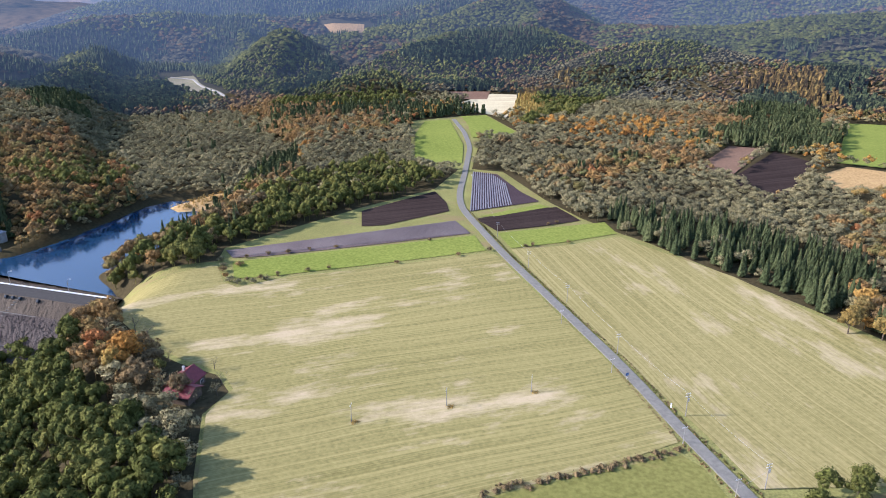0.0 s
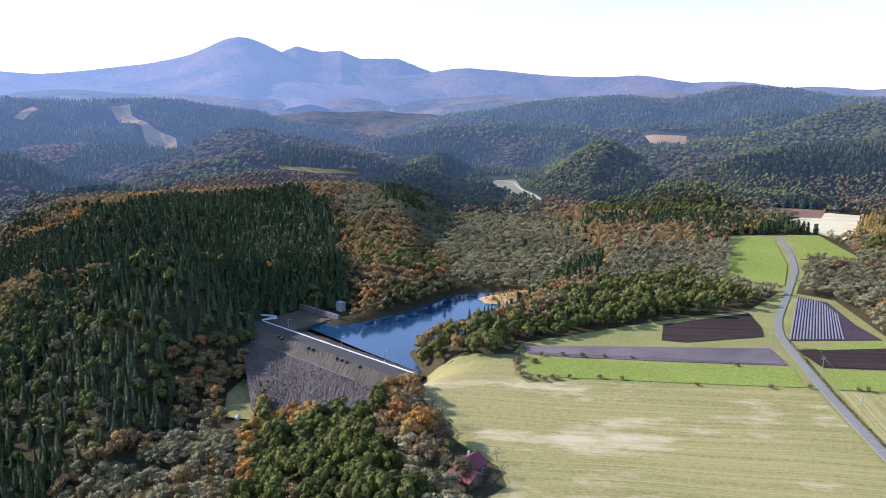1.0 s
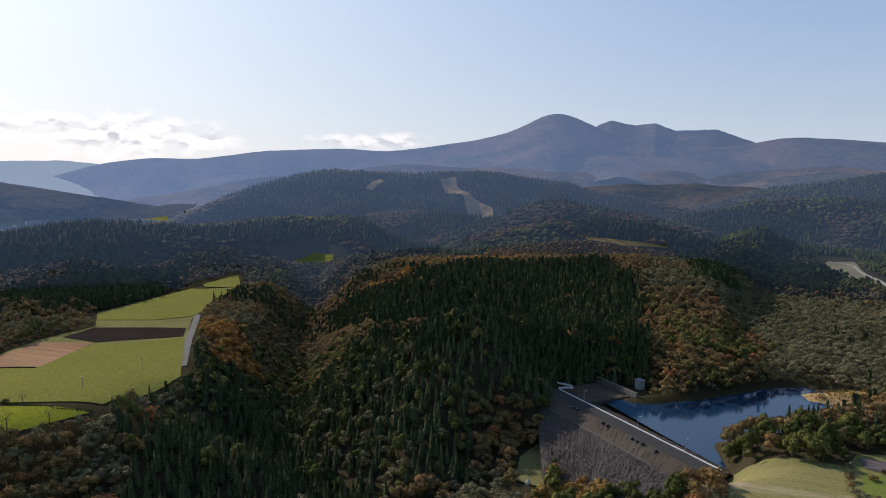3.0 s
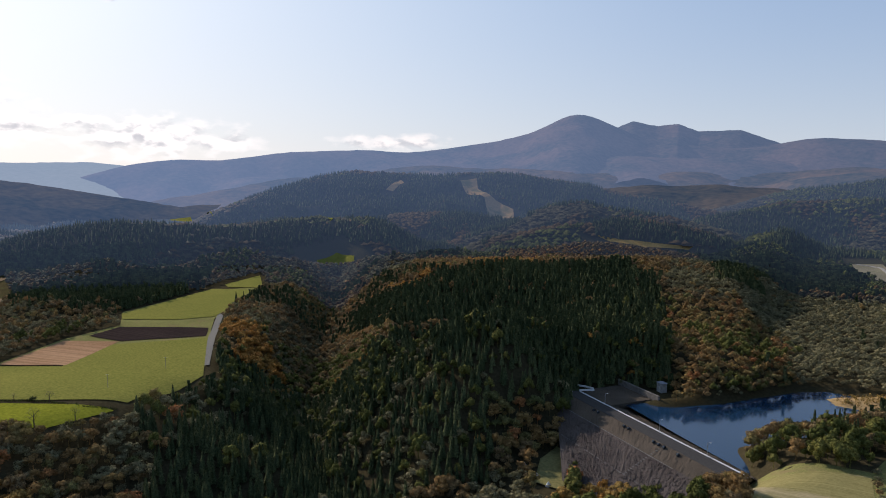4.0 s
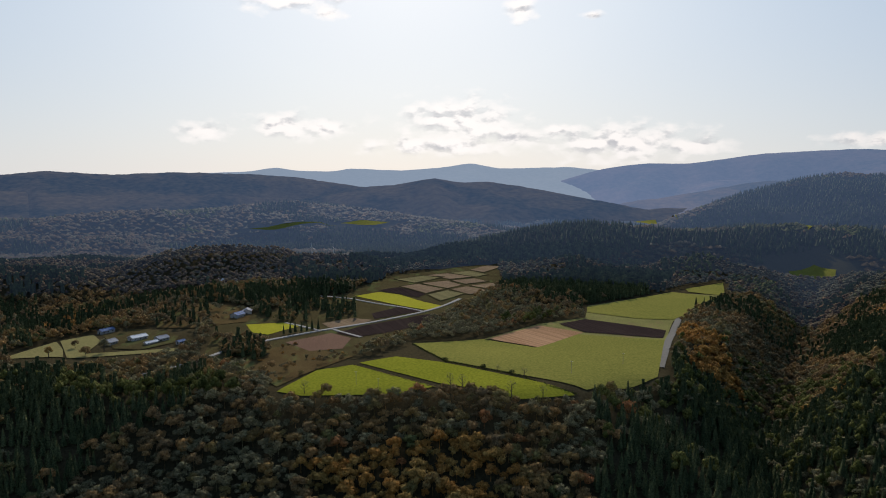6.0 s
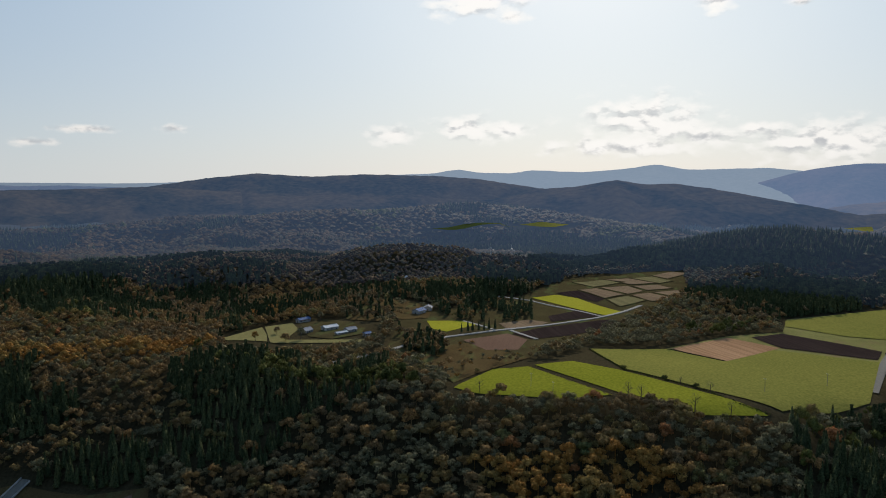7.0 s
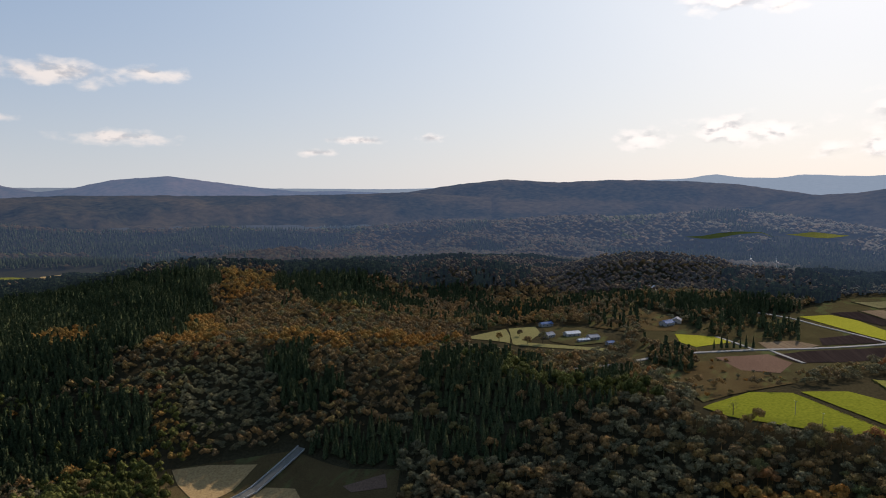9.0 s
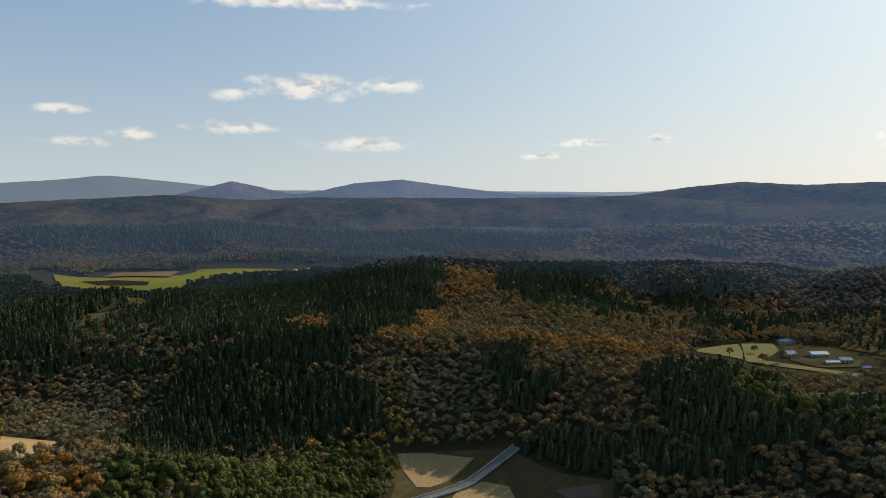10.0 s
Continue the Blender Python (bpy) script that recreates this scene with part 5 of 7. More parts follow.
LABELS = {
    "hay": ("mown pale green hayfield with dry straw patches", "field"), "hay2": ("mown pale green hayfield beside the road", "field"),
    "green": ("lush bright green grass meadow", "meadow"), "green2": ("yellow-green autumn meadow edged with low scrub", "meadow"),
    "green4": ("dull green meadow with brown weedy patches", "meadow"), "green3": ("olive green grazed pasture", "pasture"), "plough": ("grey-brown ploughed strip with furrows", "field"),
    "dark": ("bare dark brown ploughed field", "field"), "mulch": ("dark field with pale mulched crop rows", "field"),
    "tan": ("dry tan stubble ground", "field"), "straw": ("pale straw stubble field at the road end", "field"), "brown": ("brown tilled bare soil field", "field"), "red": ("reddish tilled bare soil field", "field"),
    "yellow": ("bright yellow crop field", "field"), "yellow2": ("ochre dry grass meadow", "meadow"),
    "verge": ("rank olive grass verge with weeds", "grass"), "verge2": ("brown weedy verge between small fields", "grass"),
    "far_clearing": ("pale cleared ground on a wooded hill", "clearing"),
    "paddy": ("dry grey-brown stubble plot by the farm road", "field"),
    "rough": ("rough brown heath with weeds", "heath"), "gravel": ("pale gravel bank along the stream", "gravel"),
}
for name, kind_of, poly in FIELDS:
    far = float(np.hypot(*np.mean(poly, axis=0)))
    drape(name, poly, MAT[kind_of], 0.08 + far * 0.0003 if name == "verge" else 0.16 + far * 0.0008 + max(0.0, far - 1000) * 0.006 + (1.2 if name.endswith("_plot") else 0), max(5.0, far * 0.012), *LABELS[kind_of])


def ribbon(name, line, width, mat, lift, label, category):
    """A road laid along plan points."""
    pts = []
    for (ax, ay), (bx, by) in zip(line[:-1], line[1:]):
        n = max(2, int(math.hypot(bx - ax, by - ay) / 8))
        pts += [(ax + (bx - ax) * k / n, ay + (by - ay) * k / n) for k in range(n)]
    pts = np.array(pts + [line[-1]])
    for _ in range(4):
        pts[1:-1] = 0.25 * pts[:-2] + 0.5 * pts[1:-1] + 0.25 * pts[2:]
    t = np.gradient(pts, axis=0)
    t /= np.linalg.norm(t, axis=1)[:, None]
    n = np.stack([-t[:, 1], t[:, 0]], 1)
    l, r = pts + n * width / 2, pts - n * width / 2
    z = np.maximum(surface(l[:, 0], l[:, 1]), surface(r[:, 0], r[:, 1])) + lift
    v = [(*p, h) for p, h in zip(l, z)] + [(*p, h) for p, h in zip(r, z)]
    v += [(x, y, h - 1.0) for x, y, h in v]
    m = len(pts)
    f = []
    for k in range(m - 1):
        f += [(k, k + m, k + m + 1, k + 1), (k, k + 1, k + 1 + 2 * m, k + 2 * m), (k + m, k + 3 * m, k + 1 + 3 * m, k + 1 + m)]
    return mesh_ob(name, v, f, mat, label, category, "structure"), pts


ROAD_A = [(88, 105), (80, 133), (78, 142.5), (70, 169.6), (62, 206.4), (47.4, 255.8), (29.3, 317.2), (17.5, 365.8), (10.3, 392.5), (9.9, 423), (14.9, 473.8), (22.1, 564.4), (19.2, 630.2), (10.3, 699.1)]
ROAD_C = [(-440, -190), (-477, -162), (-498, -156), (-521, -144), (-536, -130), (-553, -110), (-572, -95), (-590, -79), (-619, -53), (-663, -12), (-702, 13), (-734, 29)]
ROAD_D = [(-669, -9), (-696, -33), (-715, -68), (-732, -86), (-742, -112), (-745, -149)]
ROAD_E = [(-578, -84), (-550, -58)]
ROAD_F = [(-572, -95), (-594, -118), (-602, -130)]
ROAD_S = [(-640, 232), (-614, 220.5), (-548, 191), (-458, 154)]
ROAD_B = [(-296, -305), (-286, -305), (-231, -306), (-201, -307), (-161, -307)]
ROADS = [ROAD_A, ROAD_C, ROAD_D, ROAD_E, ROAD_F, ROAD_S, ROAD_B]
ribbon("road", ROAD_A, 4.0, MAT["asphalt"], 0.55, "narrow grey asphalt country road with pale edges", "road")
ribbon("road", ROAD_C, 3.6, MAT["pale_road"], 0.9, "pale concrete farm road", "road")
for lane in (ROAD_D, ROAD_E, ROAD_F):
    ribbon("road", lane, 2.8, MAT["pale_road"], 0.85, "pale narrow farm lane between fields", "road")
ribbon("road", [(-432, 1122), (-395, 1118), (-350, 1026), (-318, 975), (-289, 931)], 3.5, MAT["pale_road"], 2.0, "pale track along the gravel bank", "road")
ribbon("road", ROAD_S, 5.5, MAT["asphalt"], 0.45, "grey asphalt road along the wood", "road")
ribbon("road", ROAD_B, 5.0, MAT["asphalt"], 1.2, "grey asphalt road across the valley floor", "road")
for off in (-2.8, 2.8):
    ribbon("parapet_wall", [(x + off * 0.018, y + off * 1.000) for x, y in ROAD_B], 0.35, MAT["concrete"], 2.1, "low pale parapet along the valley road", "parapet")

# pond behind the dam
POND = [(-252, 336), (-200, 316), (-150, 298), (-140, 345), (-132, 400), (-138, 440), (-160, 462), (-188, 458), (-212, 428), (-232, 390)]
wm, wnt, wln, wb = material("pond_water", 0.1, 0.5)
wb.inputs["Base Color"].default_value = (0.008, 0.03, 0.065, 1)
ripple = noise_node(wnt, wln, wnt.new("ShaderNodeNewGeometry").outputs["Position"], 0.5, 4)
bump(wnt, wln, wb, ripple, 0.02, 0.1)
mesh_ob("water", [(x, y, -15.5) for x, y in POND], [list(range(len(POND)))[::-1]], wm, "deep blue still reservoir water", "water", "structure")

# ---- far ranges ----
def far_range(name, rows, slope, crest, mat, label, rough=22.0, depth=700, seed=5, wavy=0.0):
    """A long hill range along a crest line, with gullies down its flanks."""
    line = np.array(by_bearing(rows))
    seg = np.r_[0, np.cumsum(np.hypot(*np.diff(line[:, :2], axis=0).T))]
    s = np.linspace(0, seg[-1], 260)
    c = np.stack([np.interp(s, seg, line[:, k]) for k in range(3)], 1)
    c[:, 2] += wavy * fbm(c[:, 0], c[:, 1], 520, 4, seed + 9)
    for _ in range(2):
        c[1:-1] = 0.25 * c[:-2] + 0.5 * c[1:-1] + 0.25 * c[2:]
    out = c[:, :2] / np.linalg.norm(c[:, :2], axis=1)[:, None]
    across = np.concatenate([-np.geomspace(depth, 12, 30), [0], np.linspace(40, 160, 4)])
    v = []
    for k in across:
        p = c[:, :2] + out * k
        fade = min(1.0, abs(k) / 500)
        q = k * (0.55 + 0.45 * fbm(c[:, 0], c[:, 1], 900, 2, seed + 3))
        rise = rough * fade * (1.2 * fbm(p[:, 0] + q, p[:, 1] - q, 620, 5, seed) - 0.1 - 1.7 * np.abs(fbm(p[:, 0] + 0.7 * q, p[:, 1], 430, 4, seed + 40)))
        tree = 3.0 * fbm(p[:, 0], p[:, 1], 30, 3, seed + 90)
        z = c[:, 2] - slope * (math.sqrt(k * k + crest * crest) - crest) + rise + tree
        v.append(np.c_[p, z])
    v = np.concatenate(v)
    n, m = len(across), len(s)
    f = [(i * m + j, i * m + j + 1, (i + 1) * m + j + 1, (i + 1) * m + j) for i in range(n - 1) for j in range(m - 1)]
    return mesh_ob(name, v.tolist(), f, mat, label, "mountain", "structure", True)


# the blue of these ranges is mostly painted haze emission
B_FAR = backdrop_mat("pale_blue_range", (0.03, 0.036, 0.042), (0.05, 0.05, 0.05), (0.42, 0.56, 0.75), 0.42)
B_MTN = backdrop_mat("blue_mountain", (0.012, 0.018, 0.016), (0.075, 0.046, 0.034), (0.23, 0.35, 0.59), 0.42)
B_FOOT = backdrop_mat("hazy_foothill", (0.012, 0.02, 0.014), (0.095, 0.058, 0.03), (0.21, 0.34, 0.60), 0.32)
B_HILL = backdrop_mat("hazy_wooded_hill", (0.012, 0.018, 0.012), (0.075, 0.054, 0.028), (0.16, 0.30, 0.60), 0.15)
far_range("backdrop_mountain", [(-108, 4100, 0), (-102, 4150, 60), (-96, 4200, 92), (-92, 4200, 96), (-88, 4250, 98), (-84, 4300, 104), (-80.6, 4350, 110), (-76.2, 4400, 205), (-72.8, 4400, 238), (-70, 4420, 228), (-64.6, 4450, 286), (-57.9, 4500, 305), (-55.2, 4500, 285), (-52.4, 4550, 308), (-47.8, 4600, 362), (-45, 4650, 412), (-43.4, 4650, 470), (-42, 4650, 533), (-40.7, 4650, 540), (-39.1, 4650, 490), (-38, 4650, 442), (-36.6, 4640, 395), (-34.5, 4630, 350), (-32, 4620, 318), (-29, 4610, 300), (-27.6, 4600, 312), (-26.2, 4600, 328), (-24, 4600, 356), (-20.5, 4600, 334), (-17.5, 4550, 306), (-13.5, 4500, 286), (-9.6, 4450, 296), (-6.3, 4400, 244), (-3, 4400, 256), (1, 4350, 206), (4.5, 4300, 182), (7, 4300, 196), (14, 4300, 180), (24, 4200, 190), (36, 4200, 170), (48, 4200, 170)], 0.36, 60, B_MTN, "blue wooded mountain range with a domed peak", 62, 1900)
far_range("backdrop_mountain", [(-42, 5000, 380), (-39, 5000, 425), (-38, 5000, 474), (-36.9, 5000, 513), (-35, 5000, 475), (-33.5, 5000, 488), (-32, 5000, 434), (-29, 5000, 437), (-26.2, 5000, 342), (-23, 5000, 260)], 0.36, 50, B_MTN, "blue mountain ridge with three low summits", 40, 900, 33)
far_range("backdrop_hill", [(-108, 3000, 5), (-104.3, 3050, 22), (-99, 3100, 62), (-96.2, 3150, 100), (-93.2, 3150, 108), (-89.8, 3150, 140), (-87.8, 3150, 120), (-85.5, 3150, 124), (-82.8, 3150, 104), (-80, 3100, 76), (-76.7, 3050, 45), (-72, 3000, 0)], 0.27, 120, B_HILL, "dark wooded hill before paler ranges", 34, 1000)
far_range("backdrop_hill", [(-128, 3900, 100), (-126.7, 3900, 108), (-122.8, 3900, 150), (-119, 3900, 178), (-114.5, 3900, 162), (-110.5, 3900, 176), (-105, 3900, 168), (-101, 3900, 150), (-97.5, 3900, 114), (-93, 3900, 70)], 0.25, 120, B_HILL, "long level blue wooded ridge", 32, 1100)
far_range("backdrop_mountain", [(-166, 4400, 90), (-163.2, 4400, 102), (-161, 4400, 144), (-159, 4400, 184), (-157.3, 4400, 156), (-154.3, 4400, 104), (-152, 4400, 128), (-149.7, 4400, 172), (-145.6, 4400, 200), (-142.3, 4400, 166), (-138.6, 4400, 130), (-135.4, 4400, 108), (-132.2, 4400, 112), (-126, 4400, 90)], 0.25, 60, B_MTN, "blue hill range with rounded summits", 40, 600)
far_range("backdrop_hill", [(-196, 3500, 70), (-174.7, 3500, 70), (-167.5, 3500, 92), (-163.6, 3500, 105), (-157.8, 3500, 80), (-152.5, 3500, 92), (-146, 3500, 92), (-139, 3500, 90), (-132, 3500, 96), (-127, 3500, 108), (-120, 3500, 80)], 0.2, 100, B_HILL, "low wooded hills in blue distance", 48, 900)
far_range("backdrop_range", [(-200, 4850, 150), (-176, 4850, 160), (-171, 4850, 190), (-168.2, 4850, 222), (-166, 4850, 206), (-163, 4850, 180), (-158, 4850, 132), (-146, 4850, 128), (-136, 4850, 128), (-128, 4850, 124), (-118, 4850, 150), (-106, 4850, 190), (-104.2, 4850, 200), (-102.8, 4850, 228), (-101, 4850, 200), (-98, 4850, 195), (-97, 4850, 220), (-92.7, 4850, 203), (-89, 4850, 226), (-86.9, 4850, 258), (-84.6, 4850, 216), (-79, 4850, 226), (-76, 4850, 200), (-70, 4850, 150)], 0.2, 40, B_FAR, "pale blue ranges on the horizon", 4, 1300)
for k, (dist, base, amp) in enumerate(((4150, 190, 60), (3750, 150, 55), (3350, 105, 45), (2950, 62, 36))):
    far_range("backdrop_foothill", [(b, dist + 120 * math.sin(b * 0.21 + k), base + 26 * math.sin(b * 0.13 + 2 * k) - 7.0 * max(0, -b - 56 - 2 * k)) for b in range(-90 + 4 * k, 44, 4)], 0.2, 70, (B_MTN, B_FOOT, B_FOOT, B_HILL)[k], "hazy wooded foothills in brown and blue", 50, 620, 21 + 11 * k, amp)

# ---- woods ----
rng = np.random.default_rng(4)
ICO_V = np.array([(0, 0, 1)] + [(0.894 * math.cos(k * 1.2566), 0.894 * math.sin(k * 1.2566), 0.447) for k in range(5)] + [(0.894 * math.cos((k + 0.5) * 1.2566), 0.894 * math.sin((k + 0.5) * 1.2566), -0.447) for k in range(5)] + [(0, 0, -1)])
ICO_F = [(0, 1 + k, 1 + (k + 1) % 5) for k in range(5)] + [(1 + k, 6 + k, 1 + (k + 1) % 5) for k in range(5)] + [(1 + (k + 1) % 5, 6 + k, 6 + (k + 1) % 5) for k in range(5)] + [(11, 6 + (k + 1) % 5, 6 + k) for k in range(5)]
OCT_V = np.array([(0, 0, 1), (1, 0, 0), (0, 1, 0), (-1, 0, 0), (0, -1, 0), (0, 0, -0.8)])
OCT_F = [(0, 1 + k, 1 + (k + 1) % 4) for k in range(4)] + [(5, 1 + (k + 1) % 4, 1 + k) for k in range(4)]


def stack(parts):
    v, f, n = [], [], 0
    for pv, pf in parts:
        v.append(np.asarray(pv, float))
        f.append(np.asarray(pf, int) + n)
        n += len(pv)
    return np.concatenate(v), np.concatenate(f)


def leaf_spray(centre, radii, count, size):
    """Loose leaf clumps round a lobe: small triangles that face roughly outward."""
    d = rng.normal(size=(count, 3))
    d /= np.linalg.norm(d, axis=1)[:, None]
    d[:, 2] = np.where(d[:, 2] < -0.35, -d[:, 2], d[:, 2])
    c = centre + d * radii * rng.uniform(0.8, 1.12, (count, 1))
    n = d + rng.normal(scale=0.22, size=(count, 3))
    a = np.cross(n, rng.normal(size=(count, 3)))
    a /= np.linalg.norm(a, axis=1)[:, None] + 1e-9
    b = np.cross(n / (np.linalg.norm(n, axis=1)[:, None] + 1e-9), a)
    s = size * rng.uniform(0.7, 1.3, (count, 1))
    v = np.stack([c + a * s, c - 0.5 * a * s + 0.8 * b * s, c - 0.5 * a * s - 0.8 * b * s], 1).reshape(-1, 3)
    return v, np.arange(count * 3).reshape(-1, 3)


def trunk_part(height, width, sides=4):
    k = np.arange(sides) * 2 * math.pi / sides
    low, top = np.c_[np.cos(k) * width, np.sin(k) * width, np.zeros(sides)], np.c_[np.cos(k) * width * 0.5, np.sin(k) * width * 0.5, np.full(sides, height)]
    f = [(i, (i + 1) % sides, sides + (i + 1) % sides) for i in range(sides)] + [(i, sides + (i + 1) % sides, sides + i) for i in range(sides)]
    return np.r_[low, top], f


def broad_tree(lobes, cores, leaves, leaf, flat=0.8, full=0.86):
    """A crown of several lobes, about 1 high and 1 wide, from the ground up."""
    parts = [trunk_part(0.55, 0.03, 3)] if lobes > 4 else []
    cv, cf = cores
    for k in range(lobes):
        a = k * 2.4 + rng.uniform(-0.4, 0.4)
        q = 0.30 * math.sqrt(k / lobes) + 0.03
        c = np.array([math.cos(a) * q, math.sin(a) * q, 0.76 - 0.30 * (k / lobes) + rng.uniform(-0.05, 0.05)])
        s = rng.uniform(0.17, 0.25) if lobes > 4 else rng.uniform(0.22, 0.29)
        r = np.array([s, s, s * flat])
        parts.append((c + cv * r * full * rng.uniform(0.85, 1.12, (len(cv), 1)), cf))
        if leaves:
            parts.append(leaf_spray(c, r * full * 1.1, leaves, leaf))
    return stack(parts)


def dome_tree(sides):
    """A far crown: an uneven dome with its foot in the ground."""
    k = np.arange(sides) * 2 * math.pi / sides
    v = np.r_[np.c_[np.cos(k) * 0.5, np.sin(k) * 0.5, np.full(sides, 0.34)] * rng.uniform(0.8, 1.2, (sides, 1)), [(rng.uniform(-0.12, 0.12), rng.uniform(-0.12, 0.12), rng.uniform(0.68, 0.84))]]
    return v, np.array([(i, (i + 1) % sides, sides) for i in range(sides)])


def cone_tree(tiers, blades, core=6):
    """A conifer about 1 high and 0.4 wide, its tiers ragged branch blades round a narrow core."""
    k = np.arange(core) * 2 * math.pi / core
    ring = np.c_[np.cos(k) * 0.16, np.sin(k) * 0.16, np.full(core, 0.12)] * rng.uniform(0.85, 1.15, (core, 1))
    parts = ([trunk_part(0.2, 0.022, 3)] if tiers > 5 else []) + [(np.r_[ring, [(0, 0, 0.98)]], [(i, (i + 1) % core, core) for i in range(core)])]
    v, f = [], []
    for t in range(tiers):
        z = 0.14 + 0.80 * t / tiers
        rad = (0.25 * (1 - z) ** 0.95 + 0.006)
        for b in range(blades):
            a = 2 * math.pi * (b + 0.5 * (t % 2)) / blades + rng.uniform(-0.25, 0.25)
            r = rad * rng.uniform(0.75, 1.25)
            w = 2.9 * rad / blades
            zz = z + rng.uniform(-0.02, 0.02)
            tip = np.array([math.cos(a) * r, math.sin(a) * r, zz - 0.03])
            side = np.array([-math.sin(a), math.cos(a), 0]) * w
            up = np.array([math.cos(a) * r * 0.2, math.sin(a) * r * 0.2, min(1.0, zz + 0.8 / tiers)])
            n = len(v)
            v += [tip, up + side, up - side]
            f.append((n, n + 1, n + 2))
    if v:
        parts.append((np.array(v), f))
    return stack(parts)


def models(species, lod):
    """A few shapes of one species at one fineness."""
    if species in ("cedar", "larch"):
        return [cone_tree(*((7, 6, 6), (2, 4, 5), (1, 4, 4), (0, 0, 4))[lod]) for _ in range(5)]
    if lod == 3:
        return [dome_tree(5) for _ in range(5)]
    full = {"bare": 0.82, "pine": 0.92}.get(species, 0.86)
    return [broad_tree(*((5, (ICO_V, ICO_F), 10, 0.10), (3, (OCT_V, OCT_F), 3, 0.09), (2, (OCT_V, OCT_F), 1, 0.12))[lod], 0.85, full) for _ in range(5)]


SIZE = {"cedar": (13, 5.5), "larch": (13, 4.9), "pine": (11.0, 7.6), "autumn": (10.0, 9.0), "gold": (10.0, 9.0), "bare": (8.6, 9.4)}


def forest(name, species, lod, x, y, label, scale=1.0, foliage=LEAF):
    """Many trees of one species as one object."""
    vs, fs, ts, n = [], [], [], 0
    kinds = models(species, lod)
    pick = rng.integers(0, len(kinds), len(x))
    tall, wide = SIZE[species]
    z = surface(x, y)
    for k, (mv, mf) in enumerate(kinds):
        w = np.where(pick == k)[0]
        if not len(w):
            continue
        vary = rng.uniform(0.62, 1.25, len(w)) if species not in ("cedar", "larch") else rng.uniform(0.8, 1.12, len(w))
        h = tall * vary * rng.uniform(0.9, 1.1, len(w)) * scale 
        g = wide * vary * rng.uniform(0.85, 1.15, len(w)) * scale * ((2.0, 2.1, 2.3, 2.9) if species in ("cedar", "larch") else (1.15, 1.15, 1.25, 1.45))[lod]
        a = rng.uniform(0, 6.283, len(w))
        c, s = np.cos(a)[:, None], np.sin(a)[:, None]
        px = (mv[None, :, 0] * c - mv[None, :, 1] * s) * g[:, None] + x[w][:, None]
        py = (mv[None, :, 0] * s + mv[None, :, 1] * c) * g[:, None] + y[w][:, None]
        pz = mv[None, :, 2] * h[:, None] + z[w][:, None] - 0.4
        vs.append(np.stack([px, py, pz], -1).reshape(-1, 3))
        fs.append((mf[None] + (np.arange(len(w)) * len(mv))[:, None, None] + n).reshape(-1, 3))
        ts.append(np.repeat(np.clip(rng.normal((0.5, 0.48, 0.42, 0.36)[lod], (0.22, 0.2, 0.17, 0.13)[lod], len(w)) + 0.42 * fbm(x[w], y[w], 70, 3, 50), 0, 1), len(mv)))
        n += len(w) * len(mv)
    v, f, t = np.concatenate(vs), np.concatenate(fs), np.concatenate(ts)
    me = bpy.data.meshes.new(name)
    me.vertices.add(len(v))
    me.vertices.foreach_set("co", v.ravel().astype(np.float32))
    me.loops.add(len(f) * 3)
    me.loops.foreach_set("vertex_index", f.ravel().astype(np.int32))
    me.polygons.add(len(f))
    me.polygons.foreach_set("loop_start", np.arange(0, len(f) * 3, 3, dtype=np.int32))
    me.polygons.foreach_set("use_smooth", np.ones(len(f), dtype=bool))
    me.attributes.new("tint", "FLOAT", "POINT").data.foreach_set("value", t.astype(np.float32))
    me.materials.append(foliage[species])
    me.update(calc_edges=True)
    me.validate()
    return tagged(new(name, me), label, "woods", "", "stuff")


# plan positions, thinning with distance
def scatter(near, far, step):
    m = int(2 * far / step)
    g = (np.arange(m) + 0.5) * step - far
    x, y = (q.ravel() for q in np.meshgrid(g, g))
    x, y = x + rng.uniform(-0.42, 0.42, len(x)) * step, y + rng.uniform(-0.42, 0.42, len(y)) * step
    d, a = np.hypot(x, y), np.degrees(np.arctan2(x, y))
    a = np.where(a > 170, a - 360, a)
    keep = (d >= near) & (d < far) & (a > -184) & (a < 40)
    x, y = x[keep], y[keep]
    if far > 430:
        # steep slopes carry more trees for their plan
        slope = np.hypot(surface(x + 4, y) - surface(x - 4, y), surface(x, y + 4) - surface(x, y - 4)) / 8
        more = [np.where(slope > s)[0] for s in (0.5, 0.75, 1.0)]
        more = np.concatenate(more)
        x, y = np.r_[x, x[more] + rng.uniform(-0.5, 0.5, len(more)) * step], np.r_[y, y[more] + rng.uniform(-0.5, 0.5, len(more)) * step]
    for nm, kd, poly in FIELDS:
        out = (rng.uniform(0, 1, len(x)) < (0.02 if kd == "verge2" else 0.12 if kd == "rough" else 0)) | ~inside(x, y, poly, 40.0 if math.hypot(*poly[0]) > 1000 else 9.0 if kd in ("green2", "green3") else 2.5)
        x, y = x[out], y[out]
    for poly in CLEARINGS:
        out = ~inside(x, y, poly)
        x, y = x[out], y[out]
    out = ~(inside(x, y, POND, 12.0) & (surface(x, y) < -14.4))
    x, y = x[out], y[out]
    for line in ROADS:
        out = along(x, y, [(p[0], p[1], 0) for p in line])[0] > 6.5
        x, y = x[out], y[out]
    return x, y


